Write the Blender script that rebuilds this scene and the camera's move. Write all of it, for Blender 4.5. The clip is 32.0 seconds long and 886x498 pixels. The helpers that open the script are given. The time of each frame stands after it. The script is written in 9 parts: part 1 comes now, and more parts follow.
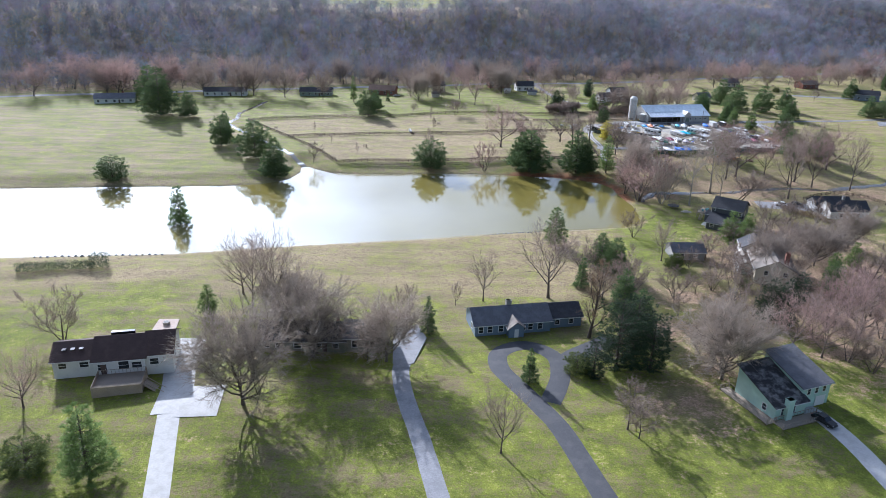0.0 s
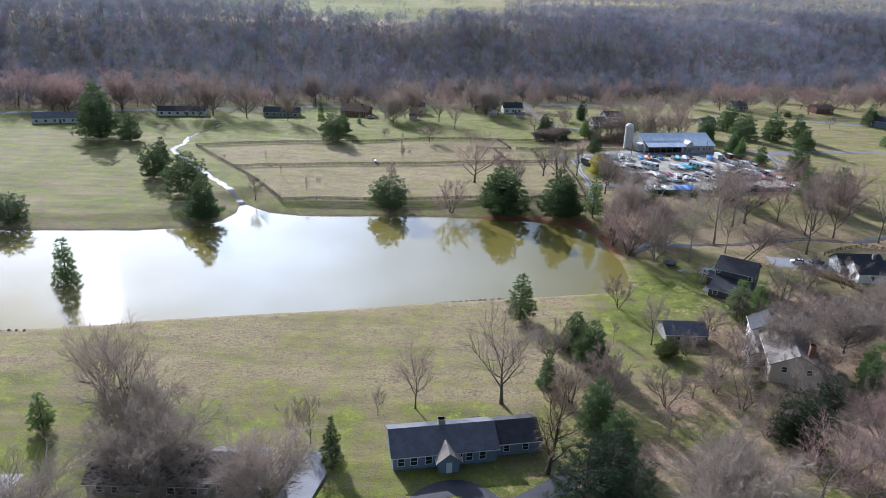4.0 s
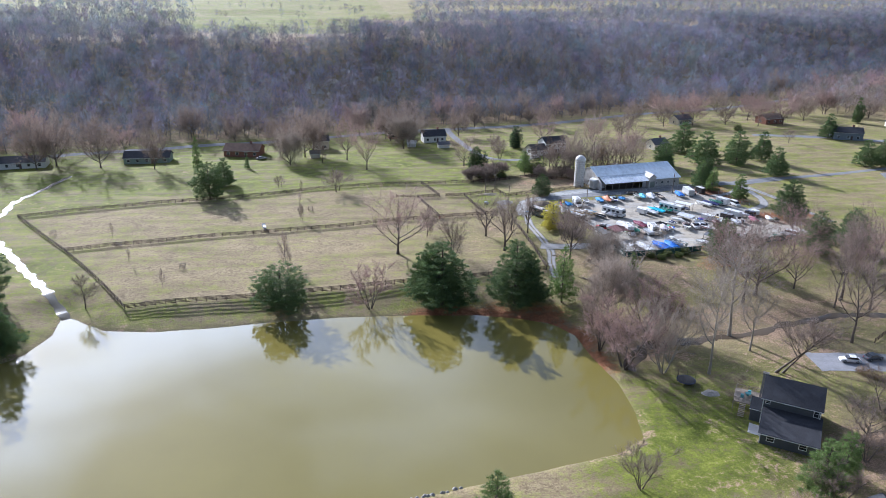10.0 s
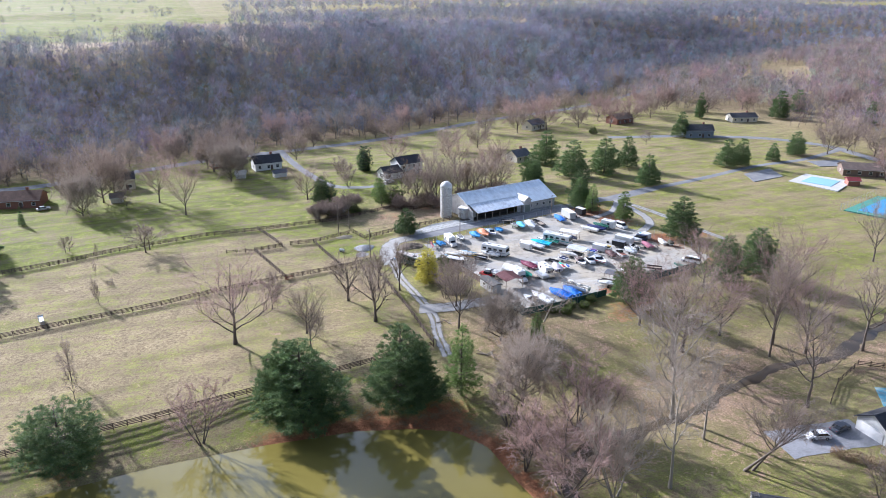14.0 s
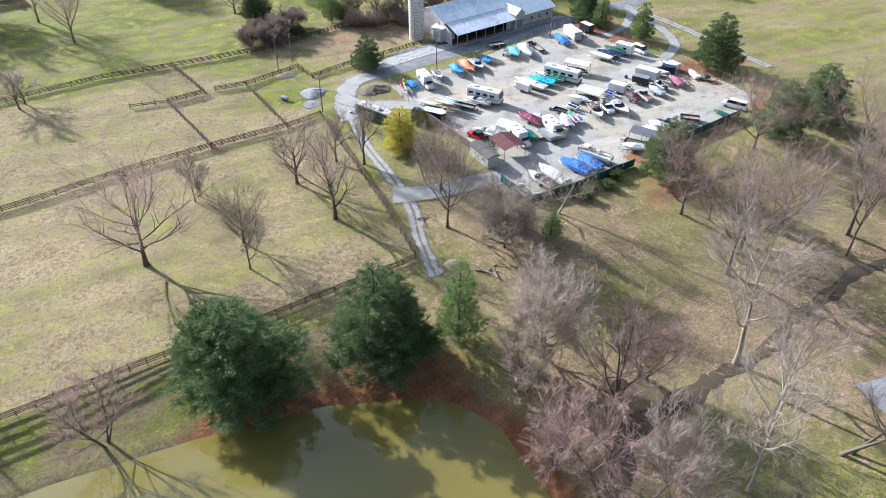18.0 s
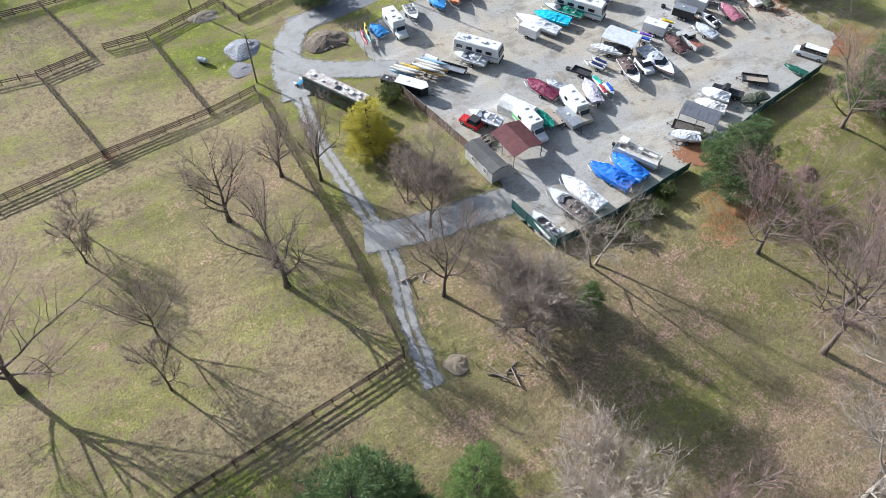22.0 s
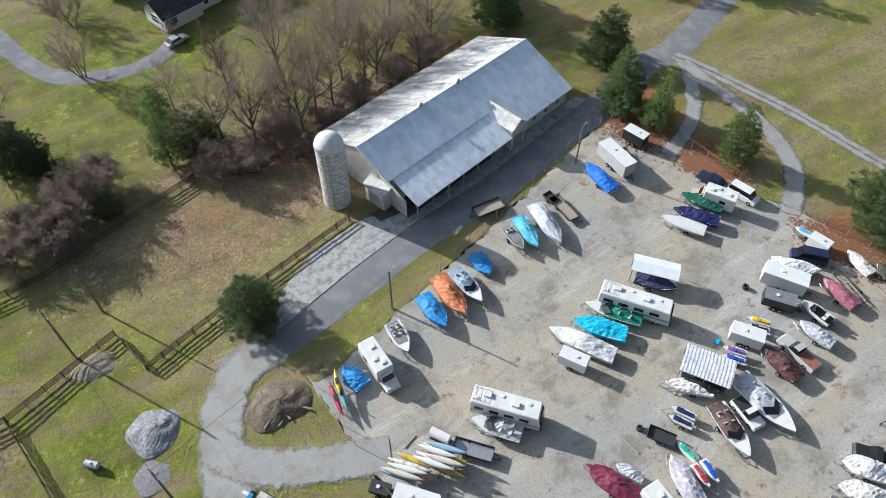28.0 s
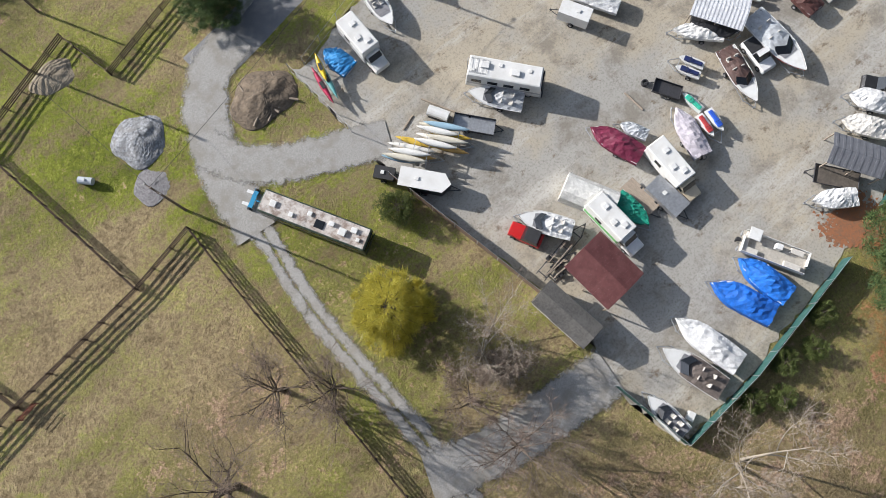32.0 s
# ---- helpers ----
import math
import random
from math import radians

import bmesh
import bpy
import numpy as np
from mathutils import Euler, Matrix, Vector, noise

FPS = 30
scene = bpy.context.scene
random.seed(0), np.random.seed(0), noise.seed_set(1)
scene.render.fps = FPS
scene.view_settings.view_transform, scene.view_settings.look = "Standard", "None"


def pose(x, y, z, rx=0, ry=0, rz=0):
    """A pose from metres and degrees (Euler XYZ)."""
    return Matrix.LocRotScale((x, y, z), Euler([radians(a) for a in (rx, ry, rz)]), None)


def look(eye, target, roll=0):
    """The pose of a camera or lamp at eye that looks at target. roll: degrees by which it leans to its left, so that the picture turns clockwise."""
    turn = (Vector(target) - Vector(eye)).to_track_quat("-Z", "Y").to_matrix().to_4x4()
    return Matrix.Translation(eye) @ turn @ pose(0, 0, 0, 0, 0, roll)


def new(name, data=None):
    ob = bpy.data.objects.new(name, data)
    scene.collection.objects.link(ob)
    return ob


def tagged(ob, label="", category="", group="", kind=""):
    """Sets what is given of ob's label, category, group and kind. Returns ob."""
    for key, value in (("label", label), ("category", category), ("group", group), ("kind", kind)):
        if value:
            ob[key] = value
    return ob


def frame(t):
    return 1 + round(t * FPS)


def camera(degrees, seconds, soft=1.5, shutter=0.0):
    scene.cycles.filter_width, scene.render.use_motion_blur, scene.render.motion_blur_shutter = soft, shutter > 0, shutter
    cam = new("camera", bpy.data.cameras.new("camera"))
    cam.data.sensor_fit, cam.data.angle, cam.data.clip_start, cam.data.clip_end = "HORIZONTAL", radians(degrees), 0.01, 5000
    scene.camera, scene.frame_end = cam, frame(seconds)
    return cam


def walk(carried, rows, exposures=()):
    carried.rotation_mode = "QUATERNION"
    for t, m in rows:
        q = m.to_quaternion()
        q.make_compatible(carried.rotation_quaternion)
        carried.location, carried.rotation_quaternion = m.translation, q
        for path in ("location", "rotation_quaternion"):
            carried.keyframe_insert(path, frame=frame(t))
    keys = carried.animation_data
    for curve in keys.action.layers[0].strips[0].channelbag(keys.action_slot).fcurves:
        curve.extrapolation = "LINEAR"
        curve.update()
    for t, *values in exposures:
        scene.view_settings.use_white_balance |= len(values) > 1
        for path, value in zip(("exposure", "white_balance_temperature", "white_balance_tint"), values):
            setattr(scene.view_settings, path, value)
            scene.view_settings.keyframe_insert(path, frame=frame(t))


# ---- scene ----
import itertools

cam = camera(64.4, 32.0, soft=0.8)
METRES, EYE, TILT, LEAN, TURN = 352.0, 75.0, 0.0, 0.0, 0.0
ROWS = [
    (0.0, 0.0, 0.0, 0.0, 0.56, -21.57, -1.43),
    (0.5, 0.0133, 0.0134, 0.0004, 1.17, -21.44, -1.52),
    (1.0, 0.0214, 0.027, 0.0005, 1.21, -21.33, -1.71),
    (1.5, 0.0282, 0.0425, 0.0005, 1.25, -21.19, -1.9),
    (2.0, 0.0336, 0.0587, 0.0005, 1.26, -21.06, -1.99),
    (2.5, 0.0376, 0.0755, 0.0005, 1.26, -20.94, -2.03),
    (3.0, 0.0407, 0.0929, 0.0001, 1.23, -20.85, -2.03),
    (3.5, 0.0431, 0.1104, 0.0002, 1.19, -20.8, -2.04),
    (5.5, 0.0475, 0.1813, 0.0003, 0.94, -20.65, -1.77),
    (6.0, 0.0478, 0.1993, 0.0003, 0.87, -20.6, -1.69),
    (6.5, 0.0481, 0.2173, 0.0003, 0.82, -20.56, -1.62),
    (7.0, 0.0478, 0.2352, 0.0005, 0.72, -20.5, -1.51),
    (7.5, 0.0478, 0.2534, 0.0006, 0.67, -20.46, -1.39),
    (8.0, 0.0474, 0.2713, 0.0009, 0.55, -20.4, -1.3),
    (8.5, 0.047, 0.2894, 0.0006, 0.35, -20.32, -1.18),
    (9.0, 0.0468, 0.3075, 0.0006, -0.15, -20.27, -1.08),
    (9.5, 0.0467, 0.3255, 0.0009, -2.15, -20.21, -0.93),
    (10.0, 0.0469, 0.3439, 0.0006, -6.24, -20.13, -0.74),
    (10.5, 0.0465, 0.3624, 0.0006, -10.25, -20.09, -0.55),
    (11.0, 0.0464, 0.3803, 0.0008, -13.64, -20.05, -0.35),
    (11.5, 0.0474, 0.3984, 0.0013, -16.6, -20.07, -0.2),
    (12.0, 0.0485, 0.4167, 0.0015, -19.05, -20.09, -0.1),
    (12.5, 0.0502, 0.435, 0.0017, -19.74, -20.09, -0.07),
    (13.0, 0.0531, 0.4527, 0.002, -19.82, -20.1, -0.02),
    (13.5, 0.0564, 0.4707, 0.002, -19.9, -20.11, -0.02),
    (15.5, 0.0727, 0.5389, -0.0002, -20.99, -23.17, -0.23),
    (16.0, 0.0774, 0.5567, 0.0009, -21.59, -33.75, -0.29),
    (16.5, 0.0831, 0.5747, 0.0024, -22.09, -35.11, -0.28),
    (17.0, 0.0882, 0.592, 0.0027, -22.58, -35.16, -0.32),
    (17.5, 0.0937, 0.6092, 0.0026, -23.06, -35.38, -0.32),
    (18.0, 0.0992, 0.6256, 0.0022, -23.56, -38.45, -0.28),
    (18.5, 0.1046, 0.643, 0.0029, -24.12, -42.31, -0.37),
    (19.0, 0.1107, 0.6599, 0.0029, -24.65, -44.85, -0.37),
    (19.5, 0.1174, 0.6771, 0.0034, -25.15, -46.98, -0.31),
    (20.0, 0.1234, 0.6942, 0.003, -25.57, -48.18, -0.39),
    (20.5, 0.1294, 0.7116, 0.0032, -26.02, -49.37, -0.49),
    (21.0, 0.1363, 0.7284, 0.0034, -26.36, -50.41, -0.46),
    (21.5, 0.1427, 0.7454, 0.0036, -26.75, -51.42, -0.55),
    (22.0, 0.1494, 0.7624, 0.0034, -27.17, -52.34, -0.62),
    (22.5, 0.1561, 0.779, 0.0032, -27.61, -53.1, -0.63),
    (23.0, 0.1634, 0.7961, 0.0034, -28.01, -53.66, -0.66),
    (23.5, 0.1705, 0.8129, 0.0035, -28.33, -53.72, -0.65),
    (24.0, 0.1774, 0.8291, 0.0032, -28.53, -53.76, -0.69),
    (24.5, 0.183, 0.843, 0.0013, -28.94, -60.78, -0.6),
    (25.0, 0.191, 0.8621, 0.0043, -29.23, -67.35, -0.6),
    (25.5, 0.1978, 0.8784, 0.0049, -29.32, -67.17, -0.69),
    (26.0, 0.2051, 0.8956, 0.0066, -29.51, -59.1, -0.73),
    (26.5, 0.2091, 0.9059, 0.0058, -29.58, -55.65, -0.74),
    (28.5, 0.2229, 0.937, 0.0046, -34.7, -49.73, -0.14),
    (29.0, 0.2229, 0.9408, 0.0026, -36.17, -49.71, -0.18),
    (29.5, 0.2236, 0.9431, 0.0012, -36.34, -57.08, 0.09),
    (30.0, 0.2261, 0.9475, 0.0015, -36.47, -58.75, 0.21),
    (30.5, 0.2244, 0.946, -0.0013, -36.51, -63.75, 0.35),
    (31.0, 0.2249, 0.9469, -0.0017, -38.15, -75.01, 0.59),
    (31.5, 0.2263, 0.9491, -0.0015, -39.09, -82.04, 0.61),
    (32.0, 0.2263, 0.949, -0.0018, -39.18, -79.75, 0.51),
]
EXPOSURES = [(0.0, 0.94, 5450, 14), (2.0, 0.72, 5450, 14), (3.0, 0.70, 5450, 14), (6.0, 0.54, 5500, 15), (7.0, 0.54, 5500, 15), (9.0, 0.75, 5450, 15), (13.0, 1.07, 5450, 16), (16.0, 1.18, 5850, 15), (19.0, 1.22, 5700, 10), (23.0, 0.82, 5800, 10), (25.0, 0.73, 5900, 10), (26.0, 0.62, 5950, 8), (30.0, 0.54, 6100, 9), (32.0, 0.52, 6350, 11)]
walk(cam, [(t, pose(0, 0, EYE, TILT, LEAN, TURN) @ pose(METRES * x, METRES * y, METRES * z, 90 + pitch, roll, yaw)) for t, x, y, z, yaw, pitch, roll in ROWS],
     exposures=EXPOSURES)

# ---- sky, sun and exposure ----
SUN_UP, SUN_LEFT = 23.5, 28.5
sun = new("sun", bpy.data.lights.new("sun", "SUN"))
sun.data.energy, sun.data.angle, sun.data.color = 5.0, radians(0.55), (1.0, 0.95, 0.885)
sun.matrix_world = look((0, 0, 300), (300 * math.sin(radians(SUN_LEFT)), -300 * math.cos(radians(SUN_LEFT)), 300 - 300 * math.tan(radians(SUN_UP))))
tagged(sun, "low winter sun", "sun")
world = bpy.data.worlds.new("sky")
scene.world = world
world.use_nodes = True
wn, wl = world.node_tree.nodes, world.node_tree.links
wn.clear()
w_out, w_bg, w_sky, w_mix = wn.new("ShaderNodeOutputWorld"), wn.new("ShaderNodeBackground"), wn.new("ShaderNodeTexSky"), wn.new("ShaderNodeMix")
w_sky.sky_type, w_sky.sun_disc, w_sky.sun_elevation, w_sky.sun_rotation = "NISHITA", False, radians(SUN_UP), radians(-SUN_LEFT)
w_sky.air_density, w_sky.dust_density, w_sky.ozone_density = 1.0, 1.2, 1.2
w_mix.data_type = "RGBA"
w_co, w_map, w_noise, w_ramp = wn.new("ShaderNodeTexCoord"), wn.new("ShaderNodeMapping"), wn.new("ShaderNodeTexNoise"), wn.new("ShaderNodeValToRGB")
w_map.inputs["Scale"].default_value = (1.0, 1.6, 3.2)
w_noise.inputs["Scale"].default_value, w_noise.inputs["Detail"].default_value, w_noise.inputs["Roughness"].default_value = 2.3, 5.0, 0.5
w_ramp.color_ramp.elements[0].position, w_ramp.color_ramp.elements[1].position = 0.40, 0.66
w_ramp.color_ramp.elements[0].color, w_ramp.color_ramp.elements[1].color = (0.12, 0.12, 0.12, 1), (0.8, 0.8, 0.8, 1)
wl.new(w_co.outputs["Generated"], w_map.inputs["Vector"])
wl.new(w_map.outputs["Vector"], w_noise.inputs["Vector"])
wl.new(w_noise.outputs["Fac"], w_ramp.inputs["Fac"])
wl.new(w_ramp.outputs["Color"], w_mix.inputs[0])
wl.new(w_sky.outputs["Color"], w_mix.inputs[6])
w_dot, w_max, w_pow, w_gain, w_cloud = wn.new("ShaderNodeVectorMath"), wn.new("ShaderNodeMath"), wn.new("ShaderNodeMath"), wn.new("ShaderNodeMath"), wn.new("ShaderNodeVectorMath")
w_dot.operation, w_max.operation, w_pow.operation, w_gain.operation, w_cloud.operation = "DOT_PRODUCT", "MAXIMUM", "POWER", "MULTIPLY_ADD", "SCALE"
w_dot.inputs[1].default_value = (-math.sin(radians(SUN_LEFT)) * math.cos(radians(SUN_UP)), math.cos(radians(SUN_LEFT)) * math.cos(radians(SUN_UP)), math.sin(radians(SUN_UP)))
w_max.inputs[1].default_value, w_pow.inputs[1].default_value = 0.0, 7.0
w_gain.inputs[1].default_value, w_gain.inputs[2].default_value = 62.0, 2.3
w_cloud.inputs[0].default_value = (0.90, 0.98, 1.14)
wl.new(w_co.outputs["Generated"], w_dot.inputs[0])
wl.new(w_dot.outputs["Value"], w_max.inputs[0])
wl.new(w_max.outputs[0], w_pow.inputs[0])
wl.new(w_pow.outputs[0], w_gain.inputs[0])
wl.new(w_gain.outputs[0], w_cloud.inputs["Scale"])
wl.new(w_cloud.outputs["Vector"], w_mix.inputs[7])
wl.new(w_mix.outputs[2], w_bg.inputs["Color"])
w_bg.inputs["Strength"].default_value = 0.074
wl.new(w_bg.outputs["Background"], w_out.inputs["Surface"])
# ---- lie of the land ----
WATER = -4.6
POND = [(-330, 150), (-220, 172), (-126, 185), (-80, 191), (-52, 198.7), (-30, 203.7), (-6, 209), (14, 214.6), (32, 218.6), (46, 221.8),
        (62, 225.5), (68.5, 230), (70, 239), (70.3, 250), (68, 263), (67.5, 273), (63, 280), (56, 283.5), (45, 286.7), (28, 288), (10, 288.2),
        (-7, 287), (-22, 284.8), (-37, 283.6), (-49, 285.4), (-55, 290), (-59.5, 294), (-62, 292), (-60.5, 284), (-63, 273), (-72, 266), (-86, 261.5), (-126, 256.7), (-166, 250.7), (-330, 226)]
LOT = [(87.3, 371.4), (88.1, 360), (88.5, 355.2), (91, 343), (92.8, 334.5), (93.4, 327.7), (92.1, 322.9), (93.9, 313.7), (103.9, 314.5), (119.9, 317.3),
       (138.6, 322.3), (155.2, 325.7), (166, 331.5), (163.5, 345), (160.5, 357.3), (157.5, 364), (156.2, 379.3), (153.8, 388.3), (146, 388), (119, 379.6), (89.3, 370.9)]
CREEK = [(74, 255), (82, 264.5), (90, 266), (100, 268), (112, 269.5), (122, 273.5), (131, 275), (141, 277.5), (157, 276.5), (168, 281), (185, 286), (196, 291.6), (206, 298.5), (223, 308), (300, 325)]
STREAM = [(-59, 291), (-69, 304), (-79, 317), (-90, 332), (-99, 344), (-108, 356), (-114, 366), (-113, 378), (-115, 392), (-112, 410), (-110, 432)]
HILLFOOT = [(-900, 240), (-400, 385), (-233, 445), (-142, 476), (-35, 504), (35, 530), (112, 546), (197, 586), (307, 630), (478, 755), (800, 900), (1600, 1150), (5000, 1900)]
LEVELS = [(-40, 118, -2.2), (-62, 146, -2.6), (0, 147, -4.4), (16, 132, -3.4), (5, 160, -4.4), (-12, 122, -3.0), (62, 192, -3.6), (85, 222, -4.6), (70, 122, -5.5), (90, 120, -6.0),
          (-100, 170, -3.8), (30, 205, -4.2), (-30, 180, -4.1), (155, 263, -4.3), (120, 250, -5.2), (100, 262, -4.4), (130, 300, -2.2), (90, 300, -2.0), (60, 320, -0.8), (26, 325, -1.4), (-40, 320, -1.4), (-70, 380, -1.0),
          (20, 400, 0.0), (110, 350, 0.0), (150, 400, 0.0), (264, 392, -1.5), (300, 500, 0.0), (-150, 320, -2.0), (100, 460, 0.0), (0, 80, -3.0), (0, 0, -3.0)]


def ease(v, a, b):
    k = np.clip((v - a) / (b - a), 0.0, 1.0)
    return k * k * (3 - 2 * k)


def edge_distance(x, y, line, closed=True):
    """How far the places lie from a line; negative inside a closed one."""
    best, inside = np.full(np.shape(x), 1e9), np.zeros(np.shape(x), bool)
    ends = list(zip(line, line[1:] + line[:1])) if closed else list(zip(line, line[1:]))
    for (ax, ay), (bx, by) in ends:
        dx, dy = bx - ax, by - ay
        k = np.clip(((x - ax) * dx + (y - ay) * dy) / (dx * dx + dy * dy), 0, 1)
        best = np.minimum(best, (x - ax - k * dx) ** 2 + (y - ay - k * dy) ** 2)
        if closed and ay != by:
            inside ^= ((ay > y) != (by > y)) & (x < dx * (y - ay) / (dy) + ax)
    best = np.sqrt(best)
    return np.where(inside, -best, best) if closed else best


def ripple(x, y, size, seed=0.0):
    """Soft rolling, from -1 to 1."""
    return (np.sin(x / size + 1.3 * np.sin(y / size * 0.7 + seed) + seed) + np.sin(y / size * 1.15 + 1.1 * np.sin(x / size * 0.83 + 2 * seed))) / 2


def hill_depth(x, y):
    return (y - np.interp(x, [p[0] for p in HILLFOOT], [p[1] for p in HILLFOOT])) * 0.92


def ground_height(x, y):
    x, y = np.asarray(x, float), np.asarray(y, float)
    total, weight = np.zeros(x.shape), np.zeros(x.shape)
    for px, py, pz in LEVELS:
        w = 1 / ((x - px) ** 2 + (y - py) ** 2 + 300) ** 1.5
        total, weight = total + w * pz, weight + w
    z = total / weight + 0.25 * ripple(x, y, 14) + 0.12 * ripple(x, y, 5, 2.0)
    z = z * (1 - ease(edge_distance(x, y, LOT), 34, 2))
    depth = hill_depth(x, y)
    z = z + 38 * ease(depth, -8, 225) + 16 * ease(depth, 260, 2200) + ease(depth, 10, 120) * (4 * ripple(x, y, 60) + 2 * ripple(x, y, 25, 1.0)) + ease(depth, 600, 2600) * 9 * ripple(x, y, 330, 3.0)
    z = z + 22 * ease(x, 330, 900) * (1 - ease(depth, -250, 100)) * ease(y, 150, 500)
    shore = edge_distance(x, y, POND)
    bank = WATER + 0.45 * ease(shore, -0.4, 1.0)
    z = np.where(shore > 0, bank + (np.maximum(z, WATER + 0.5) - WATER - 0.45) * ease(shore, 0.5, 13), WATER - 1.4 * ease(-shore, 0.0, 4.0) + 0.45 * ease(shore, -0.4, 1.0))
    z = z - 0.25 * ease(edge_distance(x, y, CREEK, False), 6.0, 2.4) * (shore > 3)
    return z - 0.3 * ease(edge_distance(x, y, STREAM, False), 2.6, 1.0) * (shore > 3)


def height_at(x, y):
    return float(ground_height(np.array([x]), np.array([y]))[0])


# ---- materials ----
MATS = {}


def nodes_of(m):
    return m.node_tree.nodes, m.node_tree.links


def surface(name, colour, rough=0.8, metal=0.0, vary=0.25, size=1.0, bump=0.0, spec=0.4, dirt=None, dirt_size=3.0, dirt_amount=0.4, each=0.0, stretch=(1, 1, 1), bump_size=None):
    """A worn surface: grain at one size, stains at a larger one, and a shift from object to object."""
    if name in MATS:
        return MATS[name]
    m = bpy.data.materials.new(name)
    m.use_nodes = True
    n, l = nodes_of(m)
    bsdf = n["Principled BSDF"]
    bsdf.inputs["Roughness"].default_value, bsdf.inputs["Metallic"].default_value = rough, metal
    bsdf.inputs["Specular IOR Level"].default_value = spec
    co, mp, grain = n.new("ShaderNodeTexCoord"), n.new("ShaderNodeMapping"), n.new("ShaderNodeTexNoise")
    mp.inputs["Scale"].default_value = stretch
    l.new(co.outputs["Object"], mp.inputs["Vector"])
    l.new(mp.outputs["Vector"], grain.inputs["Vector"])
    grain.inputs["Scale"].default_value, grain.inputs["Detail"].default_value, grain.inputs["Roughness"].default_value = 1.0 / size, 6, 0.65
    ramp = n.new("ShaderNodeMapRange")
    ramp.inputs["From Min"].default_value, ramp.inputs["From Max"].default_value = 0.3, 0.7
    ramp.inputs["To Min"].default_value, ramp.inputs["To Max"].default_value = 1 - vary, 1 + vary
    l.new(grain.outputs["Fac"], ramp.inputs["Value"])
    base = n.new("ShaderNodeVectorMath")
    base.operation = "SCALE"
    base.inputs[0].default_value = colour
    l.new(ramp.outputs["Result"], base.inputs["Scale"])
    out = base.outputs["Vector"]
    if dirt:
        stain, lim, mix = n.new("ShaderNodeTexNoise"), n.new("ShaderNodeMapRange"), n.new("ShaderNodeMix")
        stain.inputs["Scale"].default_value, stain.inputs["Detail"].default_value, stain.inputs["Roughness"].default_value = 1.0 / dirt_size, 8, 0.66
        l.new(co.outputs["Object"], stain.inputs["Vector"])
        lim.inputs["From Min"].default_value, lim.inputs["From Max"].default_value, lim.inputs["To Max"].default_value = 0.46, 0.62, dirt_amount
        l.new(stain.outputs["Fac"], lim.inputs["Value"])
        mix.data_type = "RGBA"
        l.new(lim.outputs["Result"], mix.inputs[0])
        l.new(out, mix.inputs[6])
        mix.inputs[7].default_value = (*dirt, 1)
        out = mix.outputs[2]
    if each:
        info, sh, mul = n.new("ShaderNodeObjectInfo"), n.new("ShaderNodeMapRange"), n.new("ShaderNodeVectorMath")
        sh.inputs["To Min"].default_value, sh.inputs["To Max"].default_value = 1 - each, 1 + each
        l.new(info.outputs["Random"], sh.inputs["Value"])
        mul.operation = "SCALE"
        l.new(out, mul.inputs[0])
        l.new(sh.outputs["Result"], mul.inputs["Scale"])
        out = mul.outputs["Vector"]
    l.new(out, bsdf.inputs["Base Color"])
    if bump:
        bp = n.new("ShaderNodeBump")
        bp.inputs["Strength"].default_value, bp.inputs["Distance"].default_value = bump, size * 0.25
        l.new(grain.outputs["Fac"], bp.inputs["Height"])
        l.new(bp.outputs["Normal"], bsdf.inputs["Normal"])
    MATS[name] = m
    return m


def plant(name, colour, other, each=0.2, rough=0.7, tint=False, thin=0.0):
    """Bark, twigs and needles: two shades over the pieces of a mesh, and a shift from plant to plant."""
    m = bpy.data.materials.new(name)
    m.use_nodes = True
    n, l = nodes_of(m)
    bsdf, geo, mix, info, sh, mul = n["Principled BSDF"], n.new("ShaderNodeNewGeometry"), n.new("ShaderNodeMix"), n.new("ShaderNodeObjectInfo"), n.new("ShaderNodeMapRange"), n.new("ShaderNodeVectorMath")
    bsdf.inputs["Roughness"].default_value = rough
    bsdf.inputs["Specular IOR Level"].default_value = 0.25
    mix.data_type = "RGBA"
    l.new(geo.outputs["Random Per Island"], mix.inputs[0])
    mix.inputs[6].default_value, mix.inputs[7].default_value = (*colour, 1), (*other, 1)
    sh.inputs["To Min"].default_value, sh.inputs["To Max"].default_value = 1 - each, 1 + each
    l.new(info.outputs["Random"], sh.inputs["Value"])
    mul.operation = "SCALE"
    l.new(mix.outputs[2], mul.inputs[0])
    l.new(sh.outputs["Result"], mul.inputs["Scale"])
    out = mul.outputs["Vector"]
    if tint:
        at, mt = n.new("ShaderNodeAttribute"), n.new("ShaderNodeVectorMath")
        at.attribute_name, mt.operation = "tint", "MULTIPLY"
        l.new(out, mt.inputs[0])
        l.new(at.outputs["Color"], mt.inputs[1])
        out = mt.outputs["Vector"]
    l.new(out, bsdf.inputs["Base Color"])
    if thin:
        through_leaf, both = n.new("ShaderNodeBsdfTranslucent"), n.new("ShaderNodeMixShader")
        l.new(out, through_leaf.inputs["Color"])
        both.inputs[0].default_value = thin
        l.new(bsdf.outputs["BSDF"], both.inputs[1])
        l.new(through_leaf.outputs["BSDF"], both.inputs[2])
        l.new(both.outputs["Shader"], n["Material Output"].inputs["Surface"])
    MATS[name] = m
    return m


